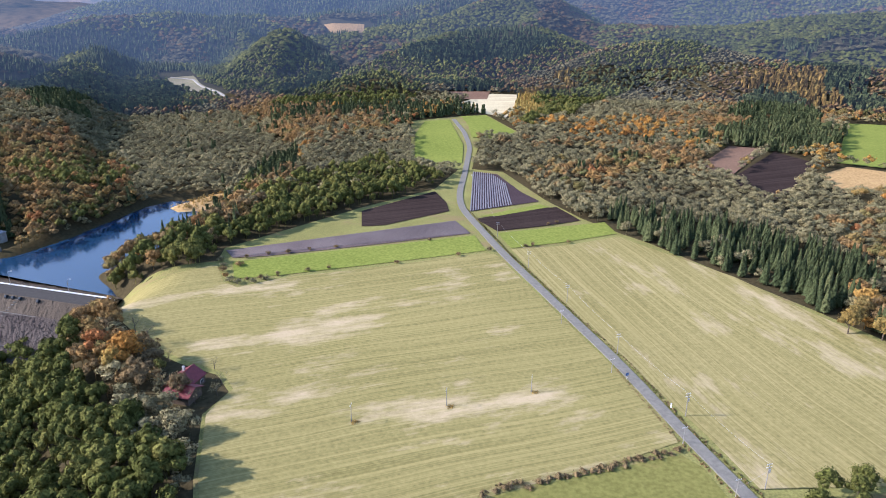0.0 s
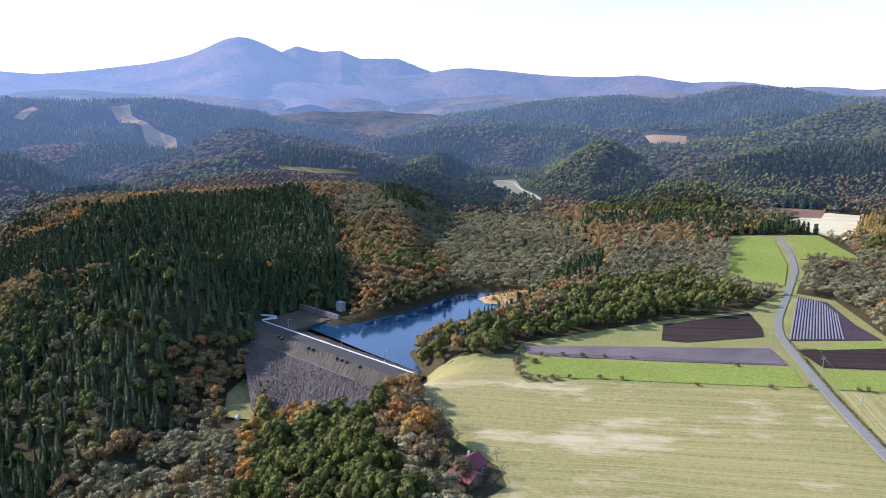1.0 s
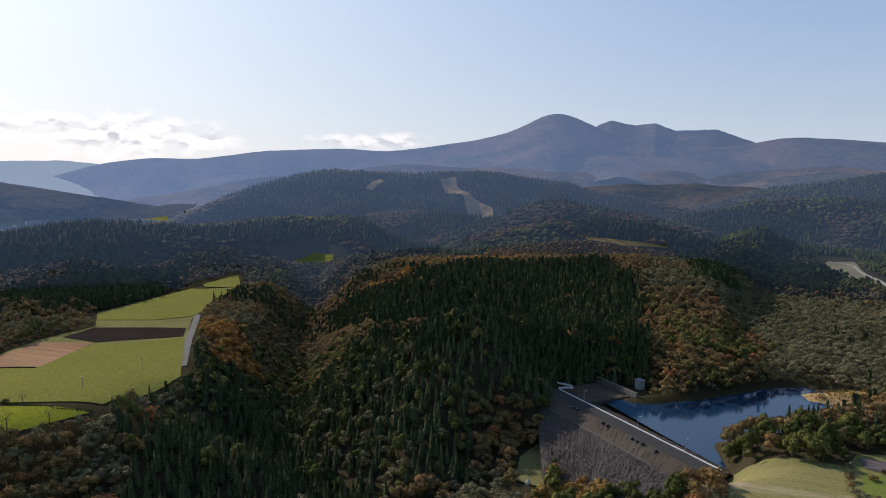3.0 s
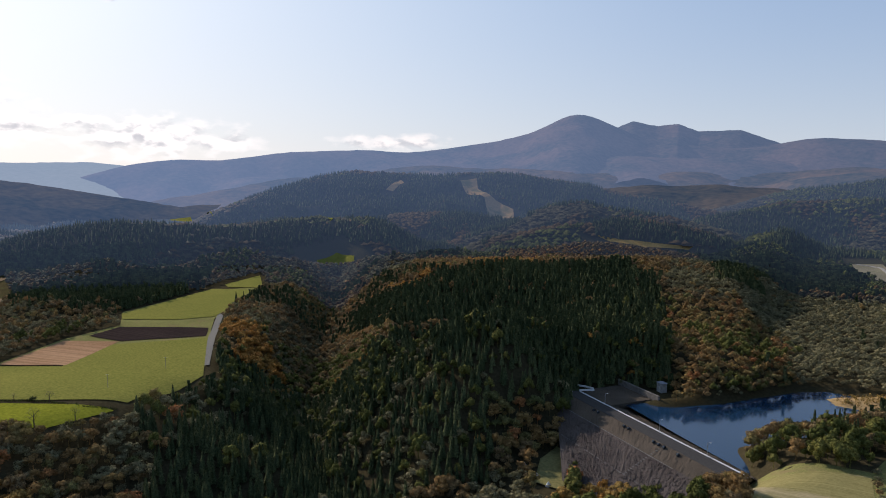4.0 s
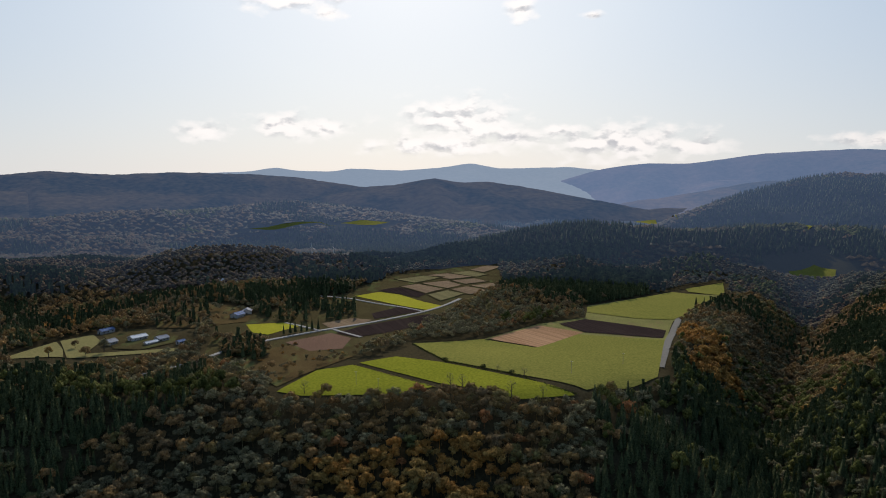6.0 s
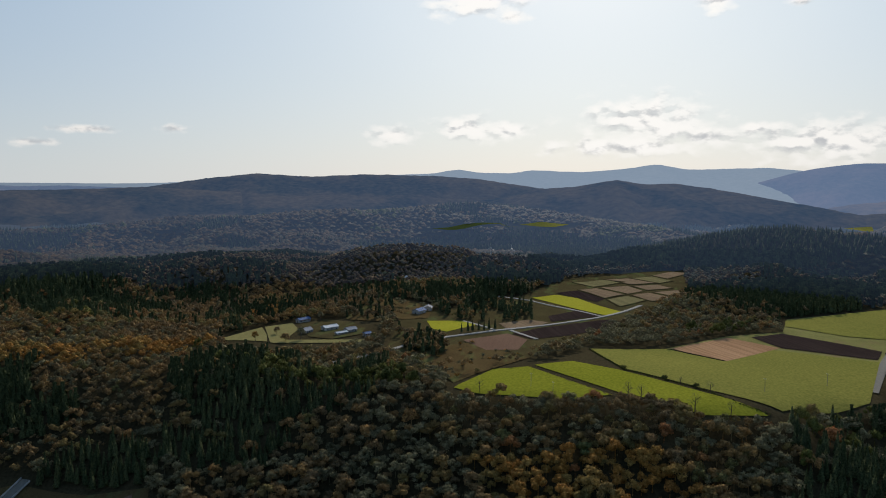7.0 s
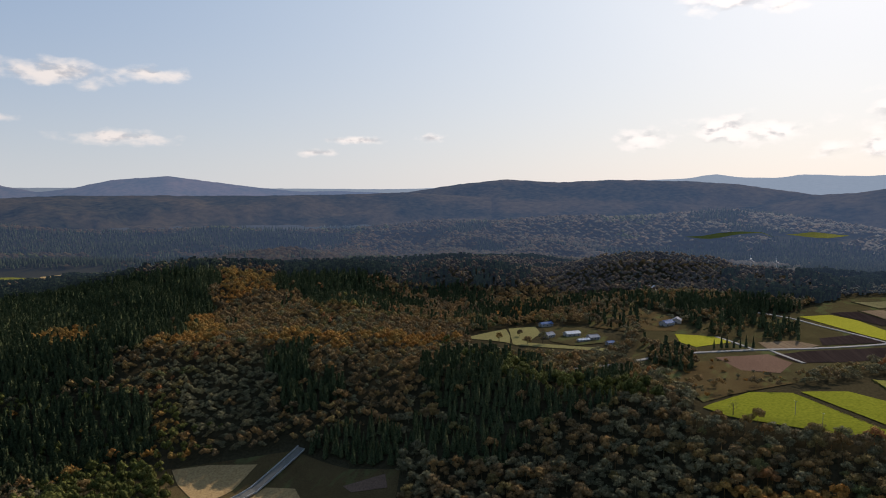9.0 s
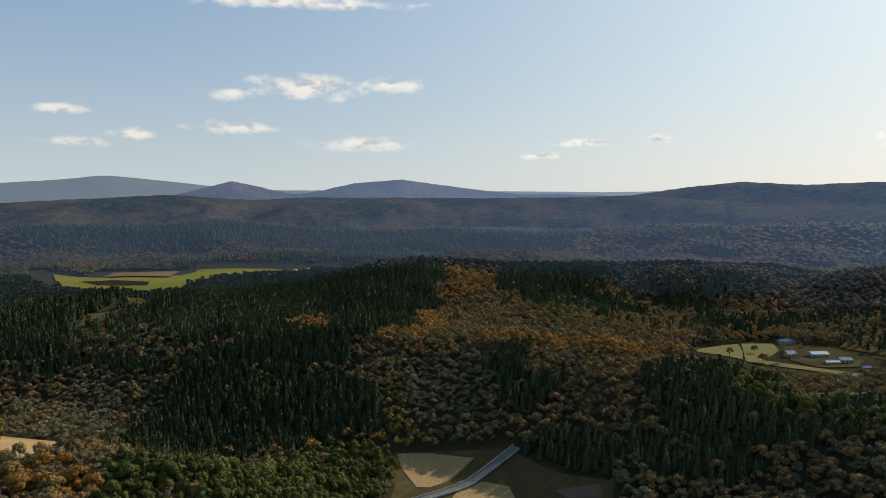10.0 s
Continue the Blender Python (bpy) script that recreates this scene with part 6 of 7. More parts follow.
CLEARINGS = [[(-290, 330), (-284, 352), (-258, 382), (-240, 372), (-232, 345), (-172, 312), (-160, 286), (-185, 268), (-214, 258), (-236, 282), (-266, 309)], TOE_CLEAR, YARD, BRIDGE_FLAT, FARM_YARD, PADDY_CLEAR, FARMLAND]
COVER = {"cedar": "dark evergreen cedar wood", "pine": "green pine wood", "larch": "golden autumn larch wood", "gold": "golden-orange autumn broadleaf wood", "autumn": "brown and orange autumn broadleaf wood", "bare": "grey-brown leafless brushwood"}
for lod, near, far, step, scale in ((1, 8, 255, 8.0, 1.15), (0, 150, 430, 5.9, 0.98), (1, 430, 830, 5.4, 0.97), (2, 830, 1150, 6.2, 1.0), (3, 1150, 1700, 8.0, 1.05), (3, 1700, 2600, 10.8, 1.2)):
    x, y = scatter(near, far, step)
    az = np.degrees(np.arctan2(x, y))
    if far <= 430:
        # coarse crowns stand on the plan's near ground, fine ones on the slopes that open to view
        inner = np.where((az < -50) | (az > 90), 255, 150)
        fine = np.hypot(x, y) > inner
        x, y, az = (q[fine == (lod == 0)] for q in (x, y, az))
    kind_of = np.full(len(x), 3)
    n1, n2, n3 = fbm(x, y, 190, 3, 61), fbm(x, y, 120, 3, 77), rng.uniform(-0.25, 0.25, len(x)) * (0.5 if lod == 3 else 1.0)
    south = np.clip((-az - 110) / 30, 0, 1)
    n0 = fbm(x, y, 520, 3, 88)
    kind_of[n1 + 0.8 * n0 + n3 + 0.06 * south + 0.16 * np.clip((np.hypot(x, y) - 600) / 400, 0, 1) * np.clip((az + 115) / 20, 0, 1) * np.clip((-az - 14) / 20, -0.8, 1) > 0.22 - 0.04 * south] = 0
    kind_of[(np.hypot(x, y) < 540) & (az > -112) & (az + 8 * n2 < -66) & (kind_of == 0)] = 3
    kind_of[(np.hypot(x, y) < 1100) & (az + 16 * n2 + 10 * n3 > -128) & (az + 14 * n1 + 10 * n3 < -80) & (kind_of == 0) & (n2 + n3 < 0.3)] = 3
    kind_of[(n1 + n3 < -0.25) & (az > -34)] = 4
    mild = (az > -12) & (np.hypot(x, y) < 1100)
    kind_of[mild & (n2 + 1.3 * n3 > -0.05)] = 4
    kind_of[mild & (n1 - 1.2 * n3 > 0.6)] = 5
    kind_of[(az < -110) & (n2 - n3 > 0.66)] = 5
    kind_of[(n2 + n3 > 0.45) & (kind_of == 3)] = 1
    east = (az + 6 * n2 > -9) & (np.hypot(x, y) > 950)
    kind_of[(az > -30) & (az < -6) & (np.hypot(x, y) > 950) & (kind_of > 1) & (n1 + n3 > -0.15)] = 1
    kind_of[east & (kind_of != 0) & (n2 + n3 > 0.05)] = 4
    kind_of[east & (n1 + n3 > 0.1) & (n2 < 0.25)] = 1
    names = ["cedar", "pine", "larch", "autumn", "bare", "gold"]
    for species, poly in WOODS:
        wander = 14 + 16 * (np.hypot(x, y) > 420)
        hit = inside(x + wander * fbm(x, y, 60, 2, 31), y + wander * fbm(x, y, 60, 2, 37), poly) & (rng.uniform(0, 1, len(x)) < (0.98 if lod == 3 else 0.93))
        kind_of[hit] = names.index(species)
    hd = np.hypot(x, y)
    # mixed wood on the steep foot of the hill above the dam; extra dark cedar and pine stand in for its shade
    foot = (az + 5 * n2 > -78) & (az < -33.5) & (hd > 190) & (hd < np.interp(az, [-78, -61, -51, -43, -36], [480, 520, 545, 525, 540])) & (kind_of != 0) & ~((az > -48) & (hd < 400)) & ~((az > -57) & (hd < 335))
    draw = rng.uniform(0, 1, int(foot.sum()))
    draw = np.where(az[foot] > -53, draw * 0.84, draw)
    kind_of[foot] = np.where(draw < np.where(az[foot] > -53, 0.66, 0.42), 0, np.where(draw < np.where(az[foot] > -53, 0.8, 0.66), 1, np.where(n2[foot] + 2 * n3[foot] > 0.35, 5, np.where(n1[foot] > 0, 3, 4))))
    # grey brush below the dam, and leafless trees among the autumn wood
    brush = (az > -57) & (az < -43.5) & (hd > 190) & (hd < 330) & (rng.uniform(0, 1, len(x)) < 0.72)
    kind_of[brush] = 4
    thin = (az < -60) & (kind_of == 3) & (rng.uniform(0, 1, len(x)) + 0.5 * n1 < np.where(az > -112, 0.55, 0.3))
    kind_of[thin] = 4
    # plantations stand closer
    close = np.where(((kind_of == 0) | ((kind_of == 1) & (hd < 330) & (az > -62) & ~inside(x, y, YARD, 8.0))) & (rng.uniform(0, 1, len(x)) < 0.7) & (lod < 3))[0]
    x, y, kind_of = np.r_[x, x[close] + rng.uniform(-0.5, 0.5, len(close)) * step], np.r_[y, y[close] + rng.uniform(-0.5, 0.5, len(close)) * step], np.r_[kind_of, kind_of[close]]
    # past 800 m the trees take the darkened, haze-emitting foliage
    for k, species in enumerate(names):
        w = kind_of == k
        if w.sum():
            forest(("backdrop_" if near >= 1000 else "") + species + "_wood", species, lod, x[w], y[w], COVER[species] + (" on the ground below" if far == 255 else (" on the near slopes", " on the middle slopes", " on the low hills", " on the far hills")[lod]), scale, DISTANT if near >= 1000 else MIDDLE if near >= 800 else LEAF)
# groves that stand among the small fields
for poly, species, count in ((GROVE_A, "cedar", 90), (GROVE_A, "autumn", 45), (GROVE_B, "cedar", 60), (GROVE_B, "autumn", 60), (GROVE_C, "autumn", 70), (GROVE_C, "cedar", 30)):
    p = np.array(poly)
    gx, gy = rng.uniform(p[:, 0].min(), p[:, 0].max(), count * 4), rng.uniform(p[:, 1].min(), p[:, 1].max(), count * 4)
    ok = np.where(inside(gx, gy, poly))[0][:count]
    if len(ok):
        forest(species + "_grove", species, 1, gx[ok], gy[ok], COVER[species].replace(" wood", " grove") + " between small fields", 0.95)

# ---- things ----
def part(name, verts, faces, mat, parent, label="", smooth=False):
    """One mesh under a thing or under a part; its own place is the parent's."""
    ob = mesh_ob(name, [tuple(v) for v in verts], [tuple(f) for f in faces], mat, label, "", "", smooth, parent)
    return ob


def thing(name, x, y, turn, label, category, group="", z=None):
    ob = new(name)
    ob.empty_display_size = 0.5
    ob.matrix_basis = pose(x, y, float(surface(x, y)) if z is None else z, 0, 0, turn)
    return tagged(ob, label, category, group)


def box(x0, y0, z0, x1, y1, z1):
    v = [(x, y, z) for z in (z0, z1) for x, y in ((x0, y0), (x1, y0), (x1, y1), (x0, y1))]
    return v, [(3, 2, 1, 0), (4, 5, 6, 7), (0, 1, 5, 4), (1, 2, 6, 5), (2, 3, 7, 6), (3, 0, 4, 7)]


def merge(*pieces):
    v, f = [], []
    for pv, pf in pieces:
        n = len(v)
        v += [tuple(p) for p in pv]
        f += [tuple(i + n for i in q) for q in pf]
    return v, f


def tube(points, radii, sides=7):
    """A tapering round bar through points."""
    v, f = [], []
    for k, (p, r) in enumerate(zip(points, radii)):
        a, b = Vector(points[max(k - 1, 0)]), Vector(points[min(k + 1, len(points) - 1)])
        w = (b - a).normalized()
        u = w.orthogonal().normalized()
        q = w.cross(u)
        for s in range(sides):
            g = 2 * math.pi * s / sides
            v.append(tuple(Vector(p) + (u * math.cos(g) + q * math.sin(g)) * r))
    m = len(points)
    for k in range(m - 1):
        for s in range(sides):
            t = (s + 1) % sides
            f.append((k * sides + s, k * sides + t, (k + 1) * sides + t, (k + 1) * sides + s))
    f += [tuple(range(sides))[::-1], tuple(range((m - 1) * sides, m * sides))]
    return v, f


# -- dam --
A0, A1 = np.array((-281.0, 322.0)), np.array((-150.0, 284.4))
run = (A1 - A0) / np.linalg.norm(A1 - A0)
down = np.array((run[1], -run[0]))
if down[1] > 0:
    down = -down
span = float(np.linalg.norm(A1 - A0))
profile = [(-40, -25.0), (-8, -13.5), (-3.2, -11.6), (-3.0, -11.3), (0, -11.2), (6.0, -11.2), (6.4, -11.5), (20, -17.5), (30, -22.0), (33, -22.2), (50, -29.5), (60, -34.0)]
dam = thing("dam", float(A0[0]), float(A0[1]), 0, "rockfill dam with rubble slope and crest road", "dam", z=0.0)


def dam_strip(name, lo, hi, mat, label, n=70, rough=0.0):
    """The part of the dam's surface between two offsets from the crest line."""
    offs = [o for o, z in profile if lo < o < hi]
    offs = sorted({lo, hi, *offs, *np.arange(lo + 2.5, hi, 2.5).tolist()}) if rough else sorted({lo, hi, *offs})
    zs = np.interp(offs, [o for o, z in profile], [z for o, z in profile])
    v, f = [], []
    for i, o in enumerate(offs):
        for j in range(n + 1):
            begin = max(0.0, o - 6) + 0.8 * max(0.0, o - 20)
            p = run * (begin + (span - begin) * j / n) + down * o
            r = rough * float(rng.normal()) if 0 < i < len(offs) - 1 else 0
            v.append((p[0], p[1], zs[i] + r))
    for i in range(len(offs) - 1):
        for j in range(n):
            a = i * (n + 1) + j
            f.append((a, a + n + 1, a + n + 2, a + 1))
    return part(name, v, f, mat, dam, label)


dam_strip("upstream_face", -40, -3.0, MAT["riprap"], "brown riprap water face", 60, 0.2)
dam_strip("crest_road", -3.0, 6.2, MAT["dark_asphalt"], "grey asphalt crest road", 30)
dam_strip("grassed_shoulder", 6.2, 15, MAT["riprap"], "weedy brown shoulder below the crest", 110, 0.12)
dam_strip("downstream_face", 15, 52, MAT["rock"], "grey-brown rubble downstream slope", 110, 0.14)


def dam_bar(name, line, half, low, high, mat, label=""):
    """A wall along dam offsets: distance along the crest, offset and height."""
    v, f = [], []
    pts = [run * s + down * o for s, o in line]
    for k, p in enumerate(pts):
        a, b = pts[max(k - 1, 0)], pts[min(k + 1, len(pts) - 1)]
        t = (b - a) / np.linalg.norm(b - a)
        n = np.array((-t[1], t[0])) * half
        for q, z in ((p + n, low), (p - n, low), (p - n, high), (p + n, high)):
            v.append((q[0], q[1], z))
    for k in range(len(pts) - 1):
        for s in range(4):
            t = (s + 1) % 4
            f.append((4 * k + s, 4 * k + t, 4 * k + 4 + t, 4 * k + 4 + s))
    f += [(3, 2, 1, 0), tuple(range(4 * len(pts) - 4, 4 * len(pts)))]
    return part(name, v, f, mat, dam, label)


loop = [(span, -3.0), (3, -3.0), (0, -4.5), (1, -9), (3, -13), (0, -14.5), (-6, -12), (-14, -6), (-20, -3)]
dam_bar("parapet", loop, 0.25, -11.9, -10.85, MAT["white"], "white concrete parapet")
dam_bar("berm_edge", [(36, 31), (span - 30, 31)], 0.22, -22.8, -22.0, MAT["dim_concrete"], "pale concrete berm edge")
dam_bar("berm_edge", [(11, 15.4), (span * 0.8, 15.4)], 0.2, -16.4, -15.3, MAT["dim_concrete"])
for k in range(16):
    o = 8 + k * 1.5
    z = float(np.interp(o, [p for p, q in profile], [q for p, q in profile]))
    q = run * (span - 44) + down * o
    bv, bf = box(q[0] - 0.7, q[1] - 0.55, z - 0.6, q[0] + 0.7, q[1] + 0.55, z + 0.1)
    part("step", bv, bf, MAT["dim_concrete"], dam)
# spillway beside the dam
spill = thing("spillway", -292, 322, -16, "grey concrete spillway with gate bridge beside the dam", "spillway", z=-12.0)
part("deck", *box(-6, -3, -1.2, 12, 1.5, 0.3), MAT["dim_concrete"], spill)
for k in (-5.5, 0.5, 6.5, 11):
    part("pier", *box(k - 0.4, -2.6, -9, k + 0.4, 1.2, -1.2), MAT["dim_concrete"], spill)
for y in (-2.8, 1.3):
    part("handrail", *merge(box(-6, y - 0.06, 1.2, 12, y + 0.06, 1.32), *[box(x - 0.05, y - 0.05, 0.3, x + 0.05, y + 0.05, 1.2) for x in np.arange(-6, 12.1, 1.5)]), MAT["white"], spill, "white painted handrail")
part("chute_wall", *box(-8, -34, -13, -6.8, -2, -1.0), MAT["dim_concrete"], spill)
part("chute_wall", *box(-1.2, -34, -13, 0, -2, -3.0), MAT["dim_concrete"], spill)
part("retaining_wall", *box(6, 8, -6, 34, 9, -0.6), MAT["dim_concrete"], spill)
part("apron", *box(2, 9, -6, 34, 44, -2.6), MAT["riprap"], spill, "bare earth apron by the water")
part("retaining_wall", *box(0, 44, -6, 40, 45.2, 1.0), MAT["dim_concrete"], spill)
hut = thing("gate_hut", -256, 378, -20, "small white flat-roofed control hut by the reservoir", "hut", z=-12.5)
part("wall", *box(-2.5, -2, -4, 2.5, 2, 1.8), MAT["concrete"], hut)
part("roof", *box(-2.9, -2.4, 1.8, 2.9, 2.4, 2.1), MAT["grey_roof"], hut)
part("door", *box(-0.5, -2.06, 0, 0.5, -2.0, 2.0), MAT["grey_roof"], hut)


def lamp_post(x, y, z, tall=7.0):
    ob = thing("street_lamp", x, y, 0, "slim grey lamp post on the dam crest", "lamp post", "crest lamps", z)
    part("pole", *tube([(0, 0, 0), (0, 0, tall)], [0.16, 0.1], 6), MAT["metal"], ob)
    part("arm", *tube([(0, 0, tall), (1.2, 0.2, tall + 0.25)], [0.07, 0.06], 5), MAT["metal"], ob)
    part("lamp_head", *box(1.0, 0.05, tall + 0.15, 1.8, 0.4, tall + 0.35), MAT["white"], ob)


for s in (30, 78, 112):
    q = A0 + run * s - down * 2.2
    lamp_post(float(q[0]), float(q[1]), -11.3)
for s in (34, 38, 62, 66, 86, 90, 94, 104):
    q = A0 + run * s + down * 8
    ring = [(0.9 * math.cos(k * 0.785), 0, 0.9 + 0.9 * math.sin(k * 0.785)) for k in range(8)]
    v = [(x, yy, z) for yy in (-0.5, 0.5) for x, _, z in ring]
    f = [(k, (k + 1) % 8, 8 + (k + 1) % 8, 8 + k) for k in range(8)] + [tuple(range(8))[::-1], tuple(range(8, 16))]
    ob = mesh_ob("drain_pipe", v, f, MAT["glass"], "black round drain pipe end in the dam slope", "pipe")
    tagged(ob, group="drain pipes along the crest")
    ob.matrix_basis = pose(float(q[0]), float(q[1]), -12.6, 0, 0, math.degrees(math.atan2(run[1], run[0])) + 90)

# loose rubble on the slope
rv, rf, rn = [], [], 0
for k in range(3600):
    o = rng.uniform(16, 51)
    s = rng.uniform(o + 0.8 * max(0, o - 20), span - 4)
    q = A0 + run * s + down * o
    z = float(np.interp(o, [p for p, w in profile], [w for p, w in profile]))
    v = OCT_V * rng.uniform(0.15, 0.5) * rng.uniform(0.6, 1.2, (6, 3))
    rv.append(v + np.array((q[0], q[1], z + 0.1)))
    rf += [tuple(i + rn for i in f) for f in OCT_F]
    rn += 6
mesh_ob("rubble", np.concatenate(rv).tolist(), rf, MAT["rock"], "loose grey rubble stones on the dam slope", "rubble", "stuff")

drape("meadow", TOE_GRASS, MAT["yellow2"], 0.9, 5.0, "rough ochre grass below the dam", "meadow")

# -- utility poles --
def utility_pole(x, y, tall, turn, label, group, arms=2, box_on=False):
    ob = thing("utility_pole", x, y, turn, label, "utility pole", group)
    part("pole", *tube([(0, 0, -0.5), (0, 0, tall)], [0.15, 0.09], 8), MAT["wood"], ob)
    for k in range(arms):
        z = tall - 0.4 - 0.9 * k
        arm = part("crossarm", *box(-0.9, -0.06, z - 0.06, 0.9, 0.06, z + 0.06), MAT["metal"], ob)
        for s in (-0.75, 0, 0.75):
            part("insulator", *tube([(s, 0, z + 0.06), (s, 0, z + 0.28)], [0.06, 0.05], 6), MAT["white"], arm)
    if box_on:
        part("transformer", *tube([(0.35, 0, tall - 3.0), (0.35, 0, tall - 2.0)], [0.28, 0.28], 8), MAT["metal"], ob)
    return ob


for k, (x, y) in enumerate(POLES):
    utility_pole(x, y, 8.4, 17, "tall grey utility pole with crossarms beside the road", "roadside poles", 2, k in (0, 1))
for x, y in SHORT_POLES:
    utility_pole(x, y, 6.0, 17, "short grey roadside pole", "short roadside poles", 1)
for x, y in FIELD_POLES:
    utility_pole(x, y, 6.5, 80, "lone pole standing in the hayfield with weeds at its foot", "poles in the hayfield", 1)
for x, y in SOUTH_POLES:
    utility_pole(x, y, 8.5, 60, "dark lone pole in the pasture", "poles in the pasture", 1)
stay_x, stay_y = POLES[0]
mesh_ob("stay_wire", *tube([(stay_x, stay_y, 6), (stay_x - 6.5, stay_y + 0.5, 0.2)], [0.025, 0.025], 5), MAT["wood"], "grey stay wire bracing a roadside pole", "stay wire")
# sagging wires between the tall roadside poles
for k, ((ax, ay), (bx, by)) in enumerate(zip(POLES[:-1], POLES[1:])):
    az_, bz_ = float(surface(ax, ay)) + 8.2, float(surface(bx, by)) + 8.2
    pts = [(ax + (bx - ax) * t, ay + (by - ay) * t, az_ + (bz_ - az_) * t - 3.0 * t * (1 - t)) for t in np.linspace(0, 1, 9)]
    tagged(mesh_ob("power_line", *tube(pts, [0.02] * 9, 4), MAT["metal"], "thin dark power line between poles", "power line"), group="power lines")
sg = thing("road_sign", *SIGN[0], 20, "small blue road sign on a white post", "road sign")
part("post", *tube([(0, 0, 0), (0, 0, 2.2)], [0.07, 0.07], 6), MAT["white"], sg)
part("panel", *box(-0.55, -0.04, 1.5, 0.55, 0.02, 2.5), MAT["blue_roof"], sg, "blue sign panel")
wp = thing("marker_post", *WHITE_POST[0], 0, "white marker post at the road edge", "post")
part("post", *tube([(0, 0, 0), (0, 0, 1.9)], [0.25, 0.22], 8), MAT["white"], wp)
part("cap", *tube([(0, 0, 1.9), (0, 0, 2.1)], [0.26, 0.1], 8), MAT["metal"], wp)


# -- single trees and shrubs --
def tinted(name, vf, mat, tint, parent, label=""):
    ob = part(name, *vf, mat, parent, label)
    me = ob.data
    me.attributes.new("tint", "FLOAT", "POINT").data.foreach_set("value", np.clip(tint + rng.normal(0, 0.06, len(me.vertices)), 0, 1).astype(np.float32))
    return ob


def limbs(tall, wide, count):
    pieces = [tube([(0, 0, -0.3), (0.1, 0, tall * 0.4), (0.05, 0.1, tall * 0.75)], [tall * 0.03, tall * 0.02, tall * 0.008], 6)]
    for k in range(count):
        a, z = k * 2.4, tall * (0.3 + 0.35 * k / count)
        r = wide * 0.36
        pieces.append(tube([(0, 0, z), (math.cos(a) * r * 0.6, math.sin(a) * r * 0.6, z + tall * 0.14), (math.cos(a) * r, math.sin(a) * r, z + tall * 0.27)], [tall * 0.012, tall * 0.008, tall * 0.003], 4))
    return pieces


def single_tree(x, y, tall, wide, species, tint, label, group="", airy=False):
    ob = thing("tree", x, y, float(rng.uniform(0, 360)), label, "tree", group)
    pieces = limbs(tall, wide, 5)
    trunk = part("trunk", *pieces[0], MAT["bark"], ob)
    for p in pieces[1:]:
        part("limb", *p, MAT["bark"], trunk)
    sprays = []
    lobes = 9
    for k in range(lobes):
        a = k * 2.4 + rng.uniform(-0.3, 0.3)
        q = wide * 0.33 * math.sqrt((k + 0.3) / lobes)
        c = np.array([math.cos(a) * q, math.sin(a) * q, tall * (0.82 - 0.34 * k / lobes + rng.uniform(-0.04, 0.04))])
        s = wide * rng.uniform(0.17, 0.25)
        if not airy:
            sprays.append((c + ICO_V * s * np.array((0.82, 0.82, 0.66)) * rng.uniform(0.8, 1.12, (12, 1)), ICO_F))
        sprays.append(leaf_spray(c, np.array([s, s, s * 0.85]), 26 if airy else 44, wide * (0.03 if airy else 0.05)))
    tinted("crown", stack(sprays), LEAF[species], tint, ob)
    return ob


def conifer(x, y, tall, tint, label, group=""):
    ob = thing("conifer_tree", x, y, float(rng.uniform(0, 360)), label, "tree", group)
    part("trunk", *tube([(0, 0, -0.3), (0, 0, tall * 0.9)], [tall * 0.018, tall * 0.004], 6), MAT["bark"], ob)
    v, f = cone_tree(12, 9, 6)
    tinted("crown", (v * np.array((tall * 0.72, tall * 0.72, tall)), f), LEAF["cedar"], tint, ob)


def shrub(x, y, tall, wide, species, tint, label, group):
    ob = thing("shrub", x, y, float(rng.uniform(0, 360)), label, "shrub", group)
    part("stems", *merge(*[tube([(0, 0, -0.1), (math.cos(a) * wide * 0.25, math.sin(a) * wide * 0.25, tall * 0.7)], [0.06, 0.02], 4) for a in (0.3, 1.7, 2.9, 4.4, 5.5)]), MAT["bark"], ob)
    sprays = []
    for k in range(5):
        a, q = k * 1.26, (0.0 if k == 0 else wide * 0.22)
        c = np.array([math.cos(a) * q, math.sin(a) * q, tall * rng.uniform(0.45, 0.62)])
        s = np.array([wide * 0.26, wide * 0.26, tall * 0.38])
        sprays += [(c + OCT_V * s * 0.75 * rng.uniform(0.8, 1.1, (6, 1)), OCT_F), leaf_spray(c, s, 26, wide * 0.07)]
    tinted("crown", stack(sprays), LEAF[species], tint, ob)


for k, (x, y) in enumerate(BUSHES):
    shrub(x, y, float(rng.uniform(1.8, 2.7)), float(rng.uniform(2.6, 3.8)), "autumn", float(rng.uniform(0.0, 0.2)), "round brown leafless shrub on a field boundary", "shrubs along the field strips")
for x, y in CORNER_SCRUB:
    shrub(x, y, float(rng.uniform(2.2, 3.4)), float(rng.uniform(4, 6)), "autumn" if rng.uniform() < 0.5 else "bare", float(rng.uniform(0.2, 0.7)), "tangled ochre scrub at the corner of the green strip", "corner scrub")
for x, y in FIELD_POLES:
    shrub(x + 1.2, y - 0.4, 0.5, 3.6, "larch", 0.1, "low dry weeds round a pole foot", "weeds round the poles")
p = np.array(HEATH)
hx, hy = rng.uniform(p[:, 0].min(), p[:, 0].max(), 200), rng.uniform(p[:, 1].min(), p[:, 1].max(), 200)
